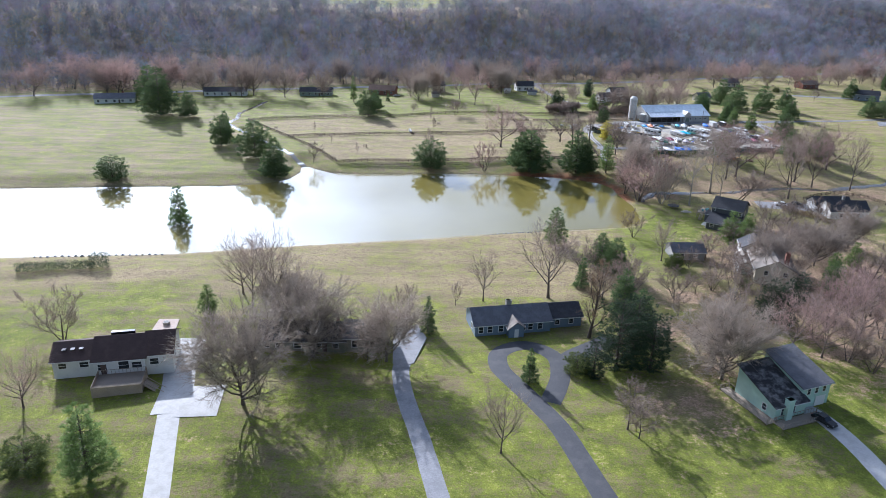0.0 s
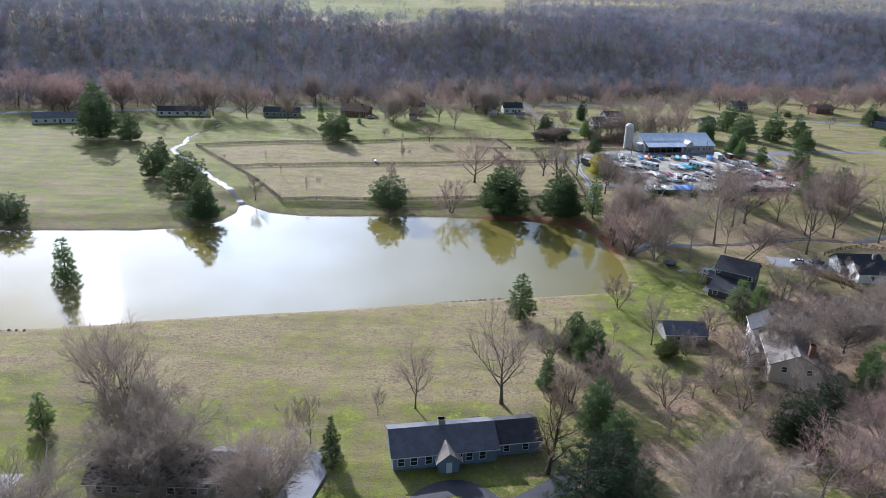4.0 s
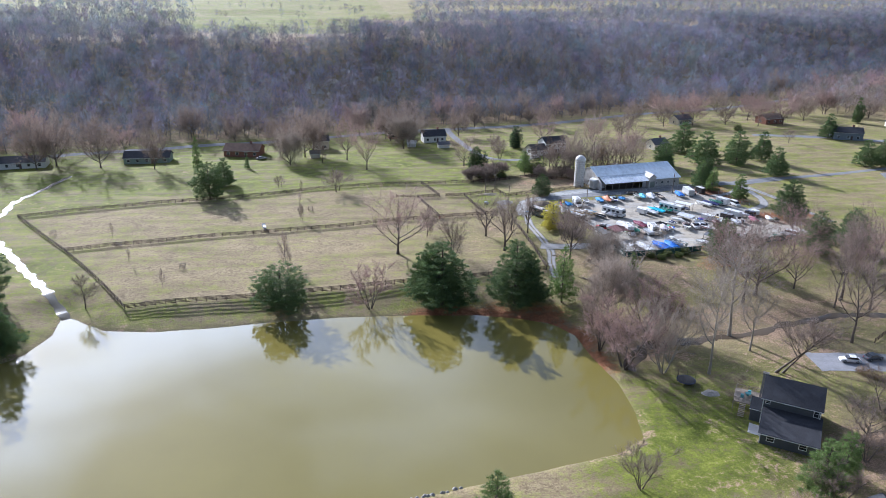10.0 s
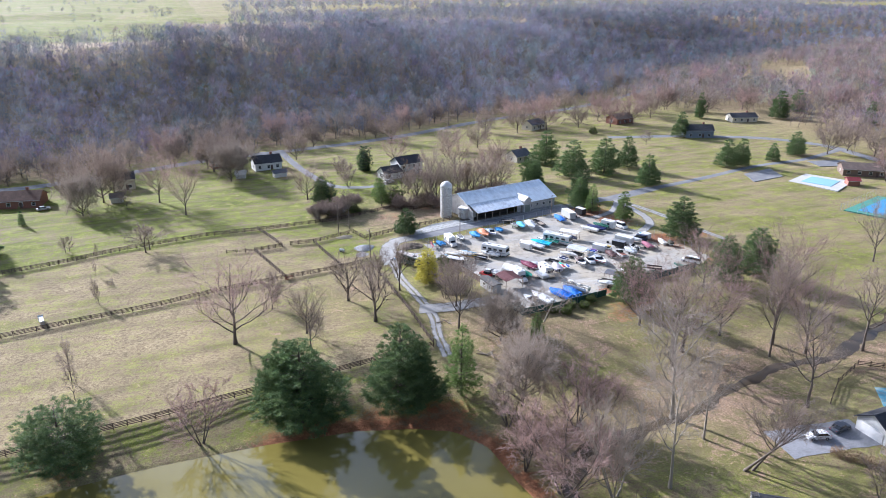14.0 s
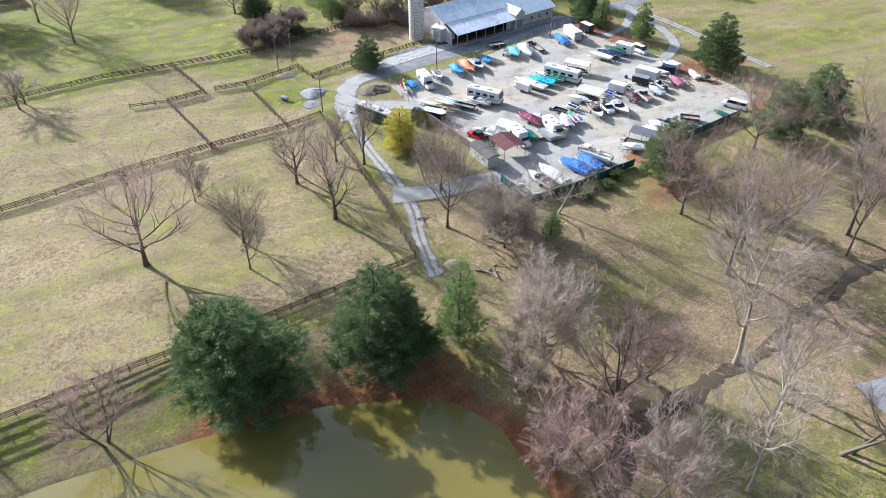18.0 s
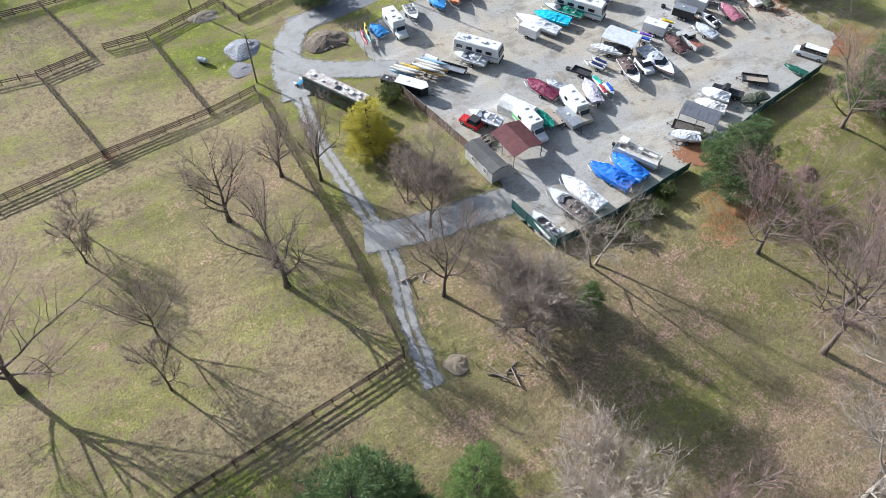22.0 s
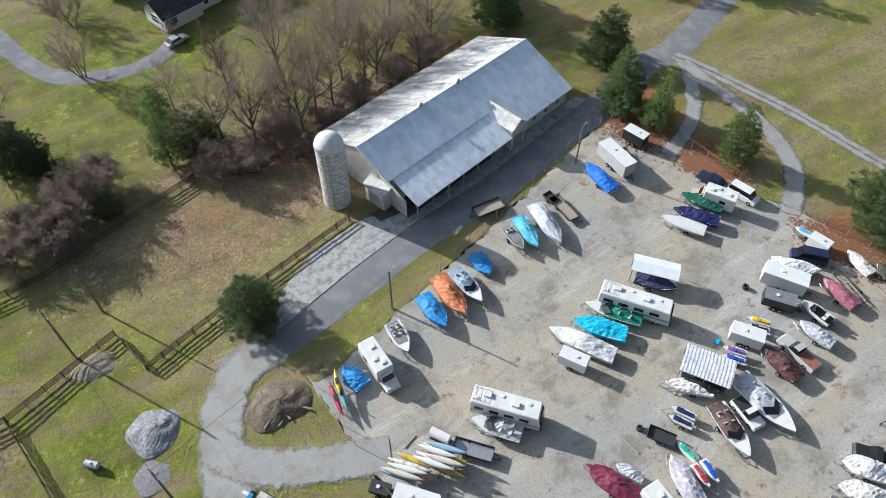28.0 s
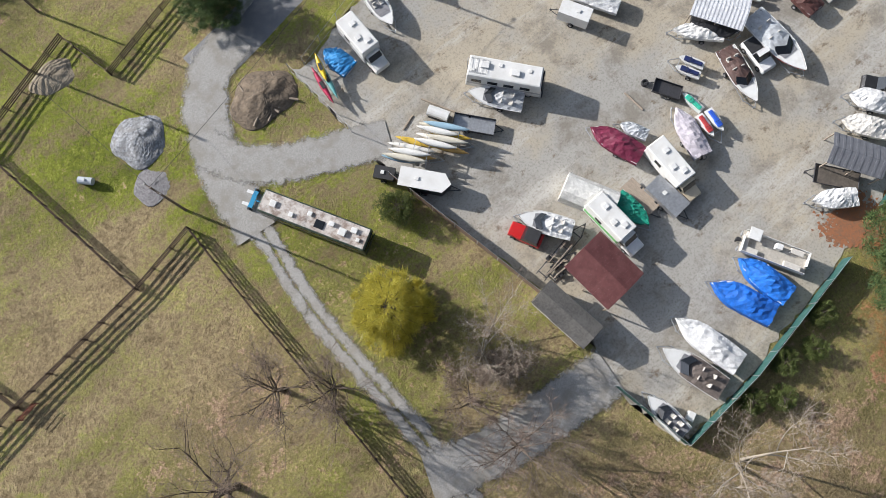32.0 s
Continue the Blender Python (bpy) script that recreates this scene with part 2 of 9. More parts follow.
def clear_glass(name="window_glass", tint=(0.03, 0.035, 0.04)):
    if name not in MATS:
        m = bpy.data.materials.new(name)
        m.use_nodes = True
        b = m.node_tree.nodes["Principled BSDF"]
        b.inputs["Base Color"].default_value, b.inputs["Roughness"].default_value, b.inputs["Specular IOR Level"].default_value = (*tint, 1), 0.04, 0.6
        MATS[name] = m
    return MATS[name]


def turf():
    """Grass from green to straw, leaf litter and bare earth where the masks of the land say so."""
    m = bpy.data.materials.new("turf")
    m.use_nodes = True
    n, l = nodes_of(m)
    bsdf = n["Principled BSDF"]
    bsdf.inputs["Roughness"].default_value, bsdf.inputs["Specular IOR Level"].default_value = 0.95, 0.15
    co = n.new("ShaderNodeTexCoord")
    at = n.new("ShaderNodeAttribute")
    at.attribute_name = "cover"
    sep = n.new("ShaderNodeSeparateColor")
    l.new(at.outputs["Color"], sep.inputs["Color"])

    def noisy(scale, detail=6, rough=0.6, stretch=None):
        t = n.new("ShaderNodeTexNoise")
        t.inputs["Scale"].default_value, t.inputs["Detail"].default_value, t.inputs["Roughness"].default_value = scale, detail, rough
        if stretch:
            mp = n.new("ShaderNodeMapping")
            mp.inputs["Scale"].default_value = stretch
            l.new(co.outputs["Object"], mp.inputs["Vector"])
            l.new(mp.outputs["Vector"], t.inputs["Vector"])
        else:
            l.new(co.outputs["Object"], t.inputs["Vector"])
        return t.outputs["Fac"]

    def fit(v, a, b, lo=0.0, hi=1.0):
        r = n.new("ShaderNodeMapRange")
        r.inputs["From Min"].default_value, r.inputs["From Max"].default_value, r.inputs["To Min"].default_value, r.inputs["To Max"].default_value = a, b, lo, hi
        l.new(v, r.inputs["Value"])
        return r.outputs["Result"]

    def sums(a, b, op="ADD"):
        r = n.new("ShaderNodeMath")
        r.operation = op
        for k, v in ((0, a), (1, b)):
            if isinstance(v, float):
                r.inputs[k].default_value = v
            else:
                l.new(v, r.inputs[k])
        return r.outputs[0]

    def blend(f, a, b):
        r = n.new("ShaderNodeMix")
        r.data_type = "RGBA"
        l.new(f, r.inputs[0])
        for k, v in ((6, a), (7, b)):
            if isinstance(v, tuple):
                r.inputs[k].default_value = (*v, 1)
            else:
                l.new(v, r.inputs[k])
        return r.outputs[2]

    broad, patch, tuft, blade = noisy(0.035, 4), noisy(0.22, 7, 0.75), noisy(1.3, 5, 0.8), noisy(3.4, 4, 0.9)
    drift = noisy(0.13, 5, 0.6, (0.35, 1.6, 1))
    mixed = sums(sums(fit(broad, 0.3, 0.7, -0.16, 0.16), fit(patch, 0.33, 0.67, -0.34, 0.34)), sums(fit(tuft, 0.32, 0.68, -0.42, 0.42), fit(drift, 0.3, 0.7, -0.3, 0.3)))
    lush = sums(sep.outputs["Red"], mixed)
    straw = blend(fit(tuft, 0.3, 0.7), (0.212, 0.156, 0.082), (0.418, 0.330, 0.192))
    green = blend(fit(patch, 0.3, 0.7), (0.088, 0.116, 0.015), (0.214, 0.234, 0.036))
    grass = blend(fit(lush, 0.25, 0.85), straw, green)
    leaves = blend(fit(blade, 0.3, 0.7), (0.150, 0.096, 0.060), (0.405, 0.288, 0.190))
    grass = blend(fit(sums(sep.outputs["Green"], mixed), 0.35, 0.75), grass, leaves)
    earth = blend(fit(patch, 0.3, 0.7), (0.21, 0.082, 0.034), (0.31, 0.145, 0.070))
    colour = blend(fit(sums(sep.outputs["Blue"], sums(mixed, 0.45, "MULTIPLY")), 0.38, 0.66), grass, earth)
    speck = n.new("ShaderNodeVectorMath")
    speck.operation = "SCALE"
    l.new(colour, speck.inputs[0])
    l.new(sums(fit(blade, 0.38, 0.62, 0.76, 1.24), sums(fit(tuft, 0.36, 0.64, 0.80, 1.20), fit(patch, 0.36, 0.64, 0.74, 1.26), "MULTIPLY"), "MULTIPLY"), speck.inputs["Scale"])
    l.new(speck.outputs["Vector"], bsdf.inputs["Base Color"])
    bp = n.new("ShaderNodeBump")
    bp.inputs["Strength"].default_value, bp.inputs["Distance"].default_value = 1.0, 0.32
    l.new(sums(tuft, sums(blade, 0.4, "MULTIPLY")), bp.inputs["Height"])
    l.new(bp.outputs["Normal"], bsdf.inputs["Normal"])
    return m


def yard_stone():
    """Rolled stone dust: pale grey, sandy and damp brown patches, with faint wheel streaks."""
    m = bpy.data.materials.new("lot_stone")
    m.use_nodes = True
    n, l = nodes_of(m)
    bsdf, co = n["Principled BSDF"], n.new("ShaderNodeTexCoord")
    bsdf.inputs["Roughness"].default_value, bsdf.inputs["Specular IOR Level"].default_value = 0.95, 0.2

    def noisy(scale, detail, rough, stretch=(1, 1, 1), turn=0.0):
        t, mp = n.new("ShaderNodeTexNoise"), n.new("ShaderNodeMapping")
        t.inputs["Scale"].default_value, t.inputs["Detail"].default_value, t.inputs["Roughness"].default_value = scale, detail, rough
        mp.inputs["Scale"].default_value, mp.inputs["Rotation"].default_value = stretch, (0, 0, radians(turn))
        l.new(co.outputs["Object"], mp.inputs["Vector"])
        l.new(mp.outputs["Vector"], t.inputs["Vector"])
        return t.outputs["Fac"]

    def over(base, top, mask, lo, hi, amount):
        r, mix = n.new("ShaderNodeMapRange"), n.new("ShaderNodeMix")
        r.inputs["From Min"].default_value, r.inputs["From Max"].default_value, r.inputs["To Max"].default_value = lo, hi, amount
        l.new(mask, r.inputs["Value"])
        mix.data_type = "RGBA"
        l.new(r.outputs["Result"], mix.inputs[0])
        for k, v in ((6, base), (7, top)):
            if isinstance(v, tuple):
                mix.inputs[k].default_value = (*v, 1)
            else:
                l.new(v, mix.inputs[k])
        return mix.outputs[2]

    c = over((0.350, 0.336, 0.304), (0.405, 0.352, 0.265), noisy(0.06, 5, 0.65), 0.45, 0.58, 0.9)
    c = over(c, (0.215, 0.192, 0.158), noisy(0.17, 9, 0.75, (1, 1, 1), 20), 0.50, 0.62, 0.8)
    c = over(c, (0.490, 0.468, 0.425), noisy(0.13, 8, 0.72, (0.35, 1.7, 1), -28), 0.52, 0.64, 0.75)
    c = over(c, (0.150, 0.112, 0.074), noisy(0.34, 10, 0.76, (0.8, 1.2, 1), 50), 0.57, 0.64, 0.8)
    grit = noisy(4.0, 4, 0.7)
    c = over(c, (0.17, 0.155, 0.13), grit, 0.50, 0.68, 0.6)
    l.new(c, bsdf.inputs["Base Color"])
    bp = n.new("ShaderNodeBump")
    bp.inputs["Strength"].default_value, bp.inputs["Distance"].default_value = 0.4, 0.05
    l.new(grit, bp.inputs["Height"])
    l.new(bp.outputs["Normal"], bsdf.inputs["Normal"])
    return m


def still_water(name, colour, rough=0.03, wave=0.02):
    m = bpy.data.materials.new(name)
    m.use_nodes = True
    n, l = nodes_of(m)
    bsdf = n["Principled BSDF"]
    bsdf.inputs["Roughness"].default_value, bsdf.inputs["IOR"].default_value = rough, 1.45
    co, silt, mix, ru, bp = n.new("ShaderNodeTexCoord"), n.new("ShaderNodeTexNoise"), n.new("ShaderNodeMix"), n.new("ShaderNodeTexNoise"), n.new("ShaderNodeBump")
    l.new(co.outputs["Object"], silt.inputs["Vector"])
    l.new(co.outputs["Object"], ru.inputs["Vector"])
    silt.inputs["Scale"].default_value, silt.inputs["Detail"].default_value = 0.03, 4
    ru.inputs["Scale"].default_value, ru.inputs["Detail"].default_value = 1.2, 3
    mix.data_type = "RGBA"
    l.new(silt.outputs["Fac"], mix.inputs[0])
    mix.inputs[6].default_value, mix.inputs[7].default_value = (*[c * 0.8 for c in colour], 1), (*[c * 1.2 for c in colour], 1)
    l.new(mix.outputs[2], bsdf.inputs["Base Color"])
    bp.inputs["Strength"].default_value, bp.inputs["Distance"].default_value = wave, 0.2
    l.new(ru.outputs["Fac"], bp.inputs["Height"])
    l.new(bp.outputs["Normal"], bsdf.inputs["Normal"])
    return m


# ---- building helpers ----
def mesh_of(name, verts, faces, material, smooth=False):
    me = bpy.data.meshes.new(name)
    me.from_pydata(np.asarray(verts, float).tolist(), [], faces)
    me.materials.append(material)
    if smooth:
        me.polygons.foreach_set("use_smooth", [True] * len(me.polygons))
    me.update()
    return me


def part(name, bm, material, parent, label="", smooth=False):
    """Links a bmesh as one mesh object under a thing or a part."""
    me = bpy.data.meshes.new(name)
    bm.normal_update()
    bm.to_mesh(me)
    bm.free()
    if smooth:
        me.polygons.foreach_set("use_smooth", [True] * len(me.polygons))
    return again(name, me, material, parent, label)


def again(name, me, material=None, parent=None, label="", at=None):
    """An object on a mesh, which it may share."""
    if material and not me.materials:
        me.materials.append(material)
    ob = new(name, me)
    if parent:
        ob.parent = parent
    if at is not None:
        ob.matrix_basis = at
    if label:
        tagged(ob, label)
    return ob


def thing(name, x, y, turn, label, category, group="", z=None, kind="", lift=0.0):
    ob = new(name)
    ob.empty_display_size = 0.5
    ob.matrix_basis = pose(x, y, (height_at(x, y) if z is None else z) + lift, 0, 0, turn)
    return tagged(ob, label, category, group, kind)


def box(bm, x, y, z, sx, sy, sz, bevel=0.0, turn=0.0, tilt=0.0):
    """A block with its middle at x, y and its foot at z."""
    m = Matrix.Translation((x, y, z + sz / 2)) @ Euler((0, radians(tilt), radians(turn))).to_matrix().to_4x4() @ Matrix.Diagonal((sx, sy, sz, 1))
    made = bmesh.ops.create_cube(bm, size=1.0, matrix=m)
    if bevel:
        edges = list({e for v in made["verts"] for e in v.link_edges})
        bmesh.ops.bevel(bm, geom=edges, offset=bevel, segments=2, affect="EDGES", profile=0.7)
    return bm


def block(x, y, z, sx, sy, sz, bevel=0.0, turn=0.0, tilt=0.0):
    return box(bmesh.new(), x, y, z, sx, sy, sz, bevel, turn, tilt)


def tube(bm, a, b, r0, r1=None, n=6, cap=True):
    a, b = Vector(a), Vector(b)
    r1 = r0 if r1 is None else r1
    q = (b - a).to_track_quat("Z", "Y").to_matrix()
    rings = []
    for p, r in ((a, r0), (b, r1)):
        rings.append([bm.verts.new(p + q @ Vector((r * math.cos(2 * math.pi * k / n), r * math.sin(2 * math.pi * k / n), 0))) for k in range(n)])
    for k in range(n):
        bm.faces.new((rings[0][k], rings[0][(k + 1) % n], rings[1][(k + 1) % n], rings[1][k]))
    if cap:
        bm.faces.new(rings[0][::-1]), bm.faces.new(rings[1])
    return bm


def rod(a, b, r0, r1=None, n=6):
    return tube(bmesh.new(), a, b, r0, r1, n)


def loft(bm, rings, close=True, cap=True):
    """A skin over rings of places, one after another."""
    made = [[bm.verts.new(p) for p in ring] for ring in rings]
    n = len(rings[0])
    for a, b in zip(made, made[1:]):
        for k in range(n if close else n - 1):
            try:
                bm.faces.new((a[k], a[(k + 1) % n], b[(k + 1) % n], b[k]))
            except ValueError:
                pass
    if cap:
        bm.faces.new(made[0][::-1]), bm.faces.new(made[-1])
    bmesh.ops.recalc_face_normals(bm, faces=bm.faces)
    return bm


def prism(bm, outline, z0, z1):
    """An upright block over an outline in plan."""
    return loft(bm, [[(x, y, z0) for x, y in outline], [(x, y, z1) for x, y in outline]])


def smooth_line(points, step=2.0):
    """Points along a soft curve through the given ones."""
    out = []
    p = [points[0]] + list(points) + [points[-1]]
    for k in range(1, len(p) - 2):
        a, b, c, d = [np.array(q, float) for q in p[k - 1:k + 3]]
        count = max(1, int(np.linalg.norm(c - b) / step))
        for i in range(count):
            t = i / count
            out.append(0.5 * (2 * b + (c - a) * t + (2 * a - 5 * b + 4 * c - d) * t * t + (3 * b - a - 3 * c + d) * t ** 3))
    return out + [np.array(points[-1], float)]


def ribbon(name, points, width, material, label, category, lift=0.05, kind="structure", ragged=0.10, across=4, level=None, tracks=False):
    """A road or drive laid over the land."""
    line = smooth_line(points, 1.2)
    verts, faces = [], []
    rr = random.Random(int(points[0][0] * 7 + width))
    for i, p in enumerate(line):
        d = line[min(i + 1, len(line) - 1)] - line[max(i - 1, 0)]
        d /= max(1e-6, np.linalg.norm(d))
        w = (width + (0.9 if material.name == "pale_gravel" else 0.0)) * (1 + ragged * 0.4 * math.sin(i * 1.7) * math.sin(i * 0.63 + 1))
        for k in range(across + 1):
            q = p + np.array((-d[1], d[0])) * w * (k / across - 0.5)
            drop = 0.0 if material.name == "pale_gravel" else 0.06 if k in (0, across) else (0.13 * (rr.random() < 0.85) if tracks and k == across // 2 else 0.0)
            if k in (0, across) and material.name != "pale_gravel":
                q = q + np.array((-d[1], d[0])) * ragged * (0.6 * math.sin(i * 0.9 + k) + rr.uniform(-0.5, 0.5))
            verts.append((q[0], q[1], lift - drop + (0.05 if material.name == "pale_gravel" else 0.0)))
    flat = np.array(verts)
    flat[:, 2] += ground_height(flat[:, 0], flat[:, 1]) if level is None else level
    verts = flat.tolist()
    rim = [min(1.0, min(k, across - k) * width / across / min(0.42 * width, 1.7)) * (0.30 if tracks and k == across // 2 else (0.75 if tracks and abs(k - across // 2) == 1 else 1.0)) for k in range(across + 1)]
    for i in range(len(line) - 1):
        for k in range(across):
            a = i * (across + 1) + k
            faces.append((a, a + across + 1, a + across + 2, a + 1))
    me = mesh_of(name, verts, faces, material, True)
    if material.name == "pale_gravel":
        fade = np.repeat(np.array([rim * len(line)]).reshape(-1, 1), 4, axis=1)
        me.color_attributes.new("rim", "FLOAT_COLOR", "POINT").data.foreach_set("color", fade.astype(np.float32).reshape(-1))
    return tagged(new(name, me), label, category, kind=kind)


def worn_away(m):
    """Lets the grass through where stones thin out towards the rim of a way."""
    n, l = nodes_of(m)
    at, co, noise, add, cut, clear, both = n.new("ShaderNodeAttribute"), n.new("ShaderNodeTexCoord"), n.new("ShaderNodeTexNoise"), n.new("ShaderNodeMath"), n.new("ShaderNodeMapRange"), n.new("ShaderNodeBsdfTransparent"), n.new("ShaderNodeMixShader")
    at.attribute_name = "rim"
    noise.inputs["Scale"].default_value, noise.inputs["Detail"].default_value, noise.inputs["Roughness"].default_value = 0.7, 8, 0.8
    l.new(co.outputs["Object"], noise.inputs["Vector"])
    l.new(at.outputs["Fac"], add.inputs[0])
    swing = n.new("ShaderNodeMath")
    swing.operation, swing.inputs[1].default_value = "MULTIPLY", 1.5
    l.new(noise.outputs["Fac"], swing.inputs[0])
    l.new(swing.outputs[0], add.inputs[1])
    cut.inputs["From Min"].default_value, cut.inputs["From Max"].default_value = 0.98, 1.32
    l.new(add.outputs[0], cut.inputs["Value"])
    l.new(cut.outputs["Result"], both.inputs[0])
    l.new(clear.outputs["BSDF"], both.inputs[1])
    l.new(n["Principled BSDF"].outputs["BSDF"], both.inputs[2])
    l.new(both.outputs["Shader"], n["Material Output"].inputs["Surface"])
    return m


def slab(name, outline, material, label, category, z=None, thick=0.12, lift=0.05, kind="structure"):
    """A flat paved piece."""
    bm = bmesh.new()
    cx, cy = np.mean([p[0] for p in outline]), np.mean([p[1] for p in outline])
    top = (max(height_at(*p) for p in outline) if z is None else z) + lift
    prism(bm, outline, top - thick - 0.5, top)
    me = bpy.data.meshes.new(name)
    bm.to_mesh(me)
    bm.free()
    me.materials.append(material)
    return tagged(new(name, me), label, category, kind=kind)


# ---- ground, water and ways ----
def blobs(x, y, spots):
    out = np.zeros(x.shape)
    for sx, sy, r, k in spots:
        out = np.maximum(out, k * np.exp(-((x - sx) ** 2 + (y - sy) ** 2) / (r * r)))
    return out


def spaced(*runs):
    """Places along an axis: (end, step) runs one after another."""
    out = [runs[0]]
    for end, step, grow in runs[1:]:
        while out[-1] < end:
            out.append(out[-1] + step)
            step *= grow
    return np.array(out)


xs = np.concatenate((-spaced(142.0, (4900.0, 5.0, 1.12))[::-1], np.arange(-140, 204, 2.0), spaced(206.0, (420.0, 5.0, 1.0), (4900.0, 9.0, 1.12))))
ys = np.concatenate((-spaced(-74.0, (600.0, 8.0, 1.25))[::-1], np.arange(78, 432, 2.0), spaced(434.0, (560.0, 5.0, 1.0), (1000.0, 10.0, 1.0), (4900.0, 16.0, 1.09))))
gx, gy = np.meshgrid(xs, ys)
gz = ground_height(gx, gy)
nx, ny = len(xs), len(ys)
ground_mesh = bpy.data.meshes.new("ground")
idx = np.arange(nx * ny).reshape(ny, nx)
quads = np.stack((idx[:-1, :-1], idx[:-1, 1:], idx[1:, 1:], idx[1:, :-1]), -1).reshape(-1, 4)
ground_mesh.from_pydata(np.stack((gx, gy, gz), -1).reshape(-1, 3).tolist(), [], quads.tolist())
ground_mesh.polygons.foreach_set("use_smooth", [True] * len(ground_mesh.polygons))
shore = edge_distance(gx, gy, POND)
depth = hill_depth(gx, gy)
lush = 0.52 + 0.0 * gx
lush += 0.22 * ease(gy + 3 * ripple(gx, gy, 9), 174, 158) + 0.2 * ease(gx, 50, 62) * ease(gy, 260, 240)
lush -= 0.16 * ease(gy, 160, 172) * ease(gy, 232, 214) * ease(gx, 62, 48) * (shore > 0)
lush -= 0.20 * ease(edge_distance(gx, gy, [(-103, 371), (-46, 293), (69, 307), (69, 365), (40, 405)]), 2, -3)
lush += 0.18 * (gy > 395) * (gx < 60) + -0.03 * (gx > 170) * (gy > 330) + 0.05 * (gx < -60) * (gy > 260)
lush += blobs(gx, gy, [(64, 378, 9, 0.35), (72, 366, 8, 0.3), (46, 340, 14, 0.2), (60, 330, 12, 0.25)])
lush += blobs(gx, gy, [(95, 445, 34, 0.28), (85, 425, 14, 0.2)])
lush += blobs(gx, gy, [(123, 264, 10, 0.4), (130, 268, 9, 0.35), (112, 258, 9, 0.3), (98, 288, 8, 0.3), (136, 308, 12, 0.3), (150, 306, 14, 0.25), (60, 205, 16, 0.2), (78, 226, 14, 0.3)])
lush -= 0.10 * (depth > 700)
litter = blobs(gx, gy, [(120, 268, 26, 0.62), (150, 300, 34, 0.60), (100, 300, 22, 0.60), (170, 270, 24, 0.5), (80, 318, 12, 0.55), (72, 296, 10, 0.5), (86, 297, 15, 0.58), (104, 296, 16, 0.46), (120, 304, 22, 0.5), (150, 295, 28, 0.55), (104, 276, 20, 0.56), (82, 270, 16, 0.62), (130, 284, 22, 0.58), (92, 244, 10, 0.2), (110, 256, 10, 0.3),
                        (84, 200, 13, 0.6), (78, 188, 9, 0.5), (98, 192, 24, 0.8), (120, 215, 30, 0.7), (75, 170, 16, 0.5), (105, 160, 30, 0.8), (130, 180, 40, 0.8), (48, 160, 12, 0.4), (110, 408, 16, 0.7), (97, 404, 12, 0.75), (90, 420, 10, 0.5),
                        (140, 318, 14, 0.35), (56, 365, 6, 0.4), (46, 362, 4, 0.5), (68, 400, 8, 0.3), (-70, 425, 20, 0.3), (82, 333, 9, 0.35), (75, 345, 10, 0.2)])
litter *= 1 + 0.25 * ease(gx, 56, 70) * ease(gy, 288, 276) - 0.35 * ease(gx, 104, 116) * ease(gy, 286, 294)
litter = np.maximum(litter, blobs(gx, gy, [(58, 150, 13, 0.80), (62, 136, 12, 0.75), (52, 120, 11, 0.70), (43, 119, 8, 0.55), (64, 170, 13, 0.75), (74, 152, 14, 0.80), (85, 160, 16, 0.9), (34, 150, 9, 0.45), (96, 412, 15, 0.85), (84, 402, 13, 0.72), (104, 405, 12, 0.85), (72, 410, 12, 0.6), (116, 414, 12, 0.8), (60, 345, 12, 0.46), (50, 333, 14, 0.40), (66, 300, 8, 0.4), (70, 330, 5, 0.55), (85, 312, 12, 0.66), (95, 306, 12, 0.5)]))
litter = np.maximum(litter, 0.62 * ease(depth, -6, 12) * (1 - ease(depth, 480, 560) * (gx > 30)) * (1 - ease(depth, 300, 360) * (gx <= 30)))
litter = np.maximum(litter, 0.50 * ease(gx, 300, 380) * (gy > 380) * ease(depth, 40, -40))
litter = np.maximum(litter, 0.40 * ease(shore, 3.0, 0.3) * (shore > -3))
earth = blobs(gx, gy, [(163, 330, 6, 0.7), (159, 373, 8, 0.8), (158, 391, 9, 0.7), (62, 284, 7, 0.72), (50, 289, 6, 0.62), (66, 276, 4, 0.6), (-6, 291, 6, 0.5), (125, 315, 4, 0.75), (129, 319, 5, 0.6), (156, 384, 8, 0.8), (163, 352, 6, 0.8), (150, 372, 6, 0.5), (161, 336, 5, 0.6),
                       (178, 352, 8, 0.55), (170, 330, 6, 0.5), (128, 313, 7, 0.8), (120, 308, 8, 0.55), (140, 420, 9, 0.5), (120, 303, 8, 0.35), (165, 415, 10, 0.45), (88, 404, 9, 0.5), (100, 411, 10, 0.45)])
earth = np.maximum(earth, 0.74 * ease(shore, 6.5, 1.0) * (shore > -2) * ease(gx, 18, 34) * ease(gy, 246, 258))
cover = np.clip(np.stack((lush, litter, earth, np.ones_like(lush)), -1), 0, 1).reshape(-1)
ground_mesh.color_attributes.new("cover", "FLOAT_COLOR", "POINT").data.foreach_set("color", cover.astype(np.float32))
ground_mesh.materials.append(turf())
ground = tagged(new("ground", ground_mesh), "rolling winter grassland, green and straw-coloured, with leaf litter", "ground", kind="structure")

pond_water = still_water("pond_water", (0.178, 0.148, 0.038), 0.03, 0.035)
bm = bmesh.new()
vs = [bm.verts.new((x, y, 0)) for x, y in [(-380, 140), (80, 140), (80, 300), (-380, 300)]]
bm.faces.new(vs)
me = bpy.data.meshes.new("water")
bm.to_mesh(me)
bm.free()
me.materials.append(pond_water)
pond = tagged(new("water", me), "still murky olive-green pond reflecting a cloudy sky", "pond", kind="structure")
pond.location.z = WATER

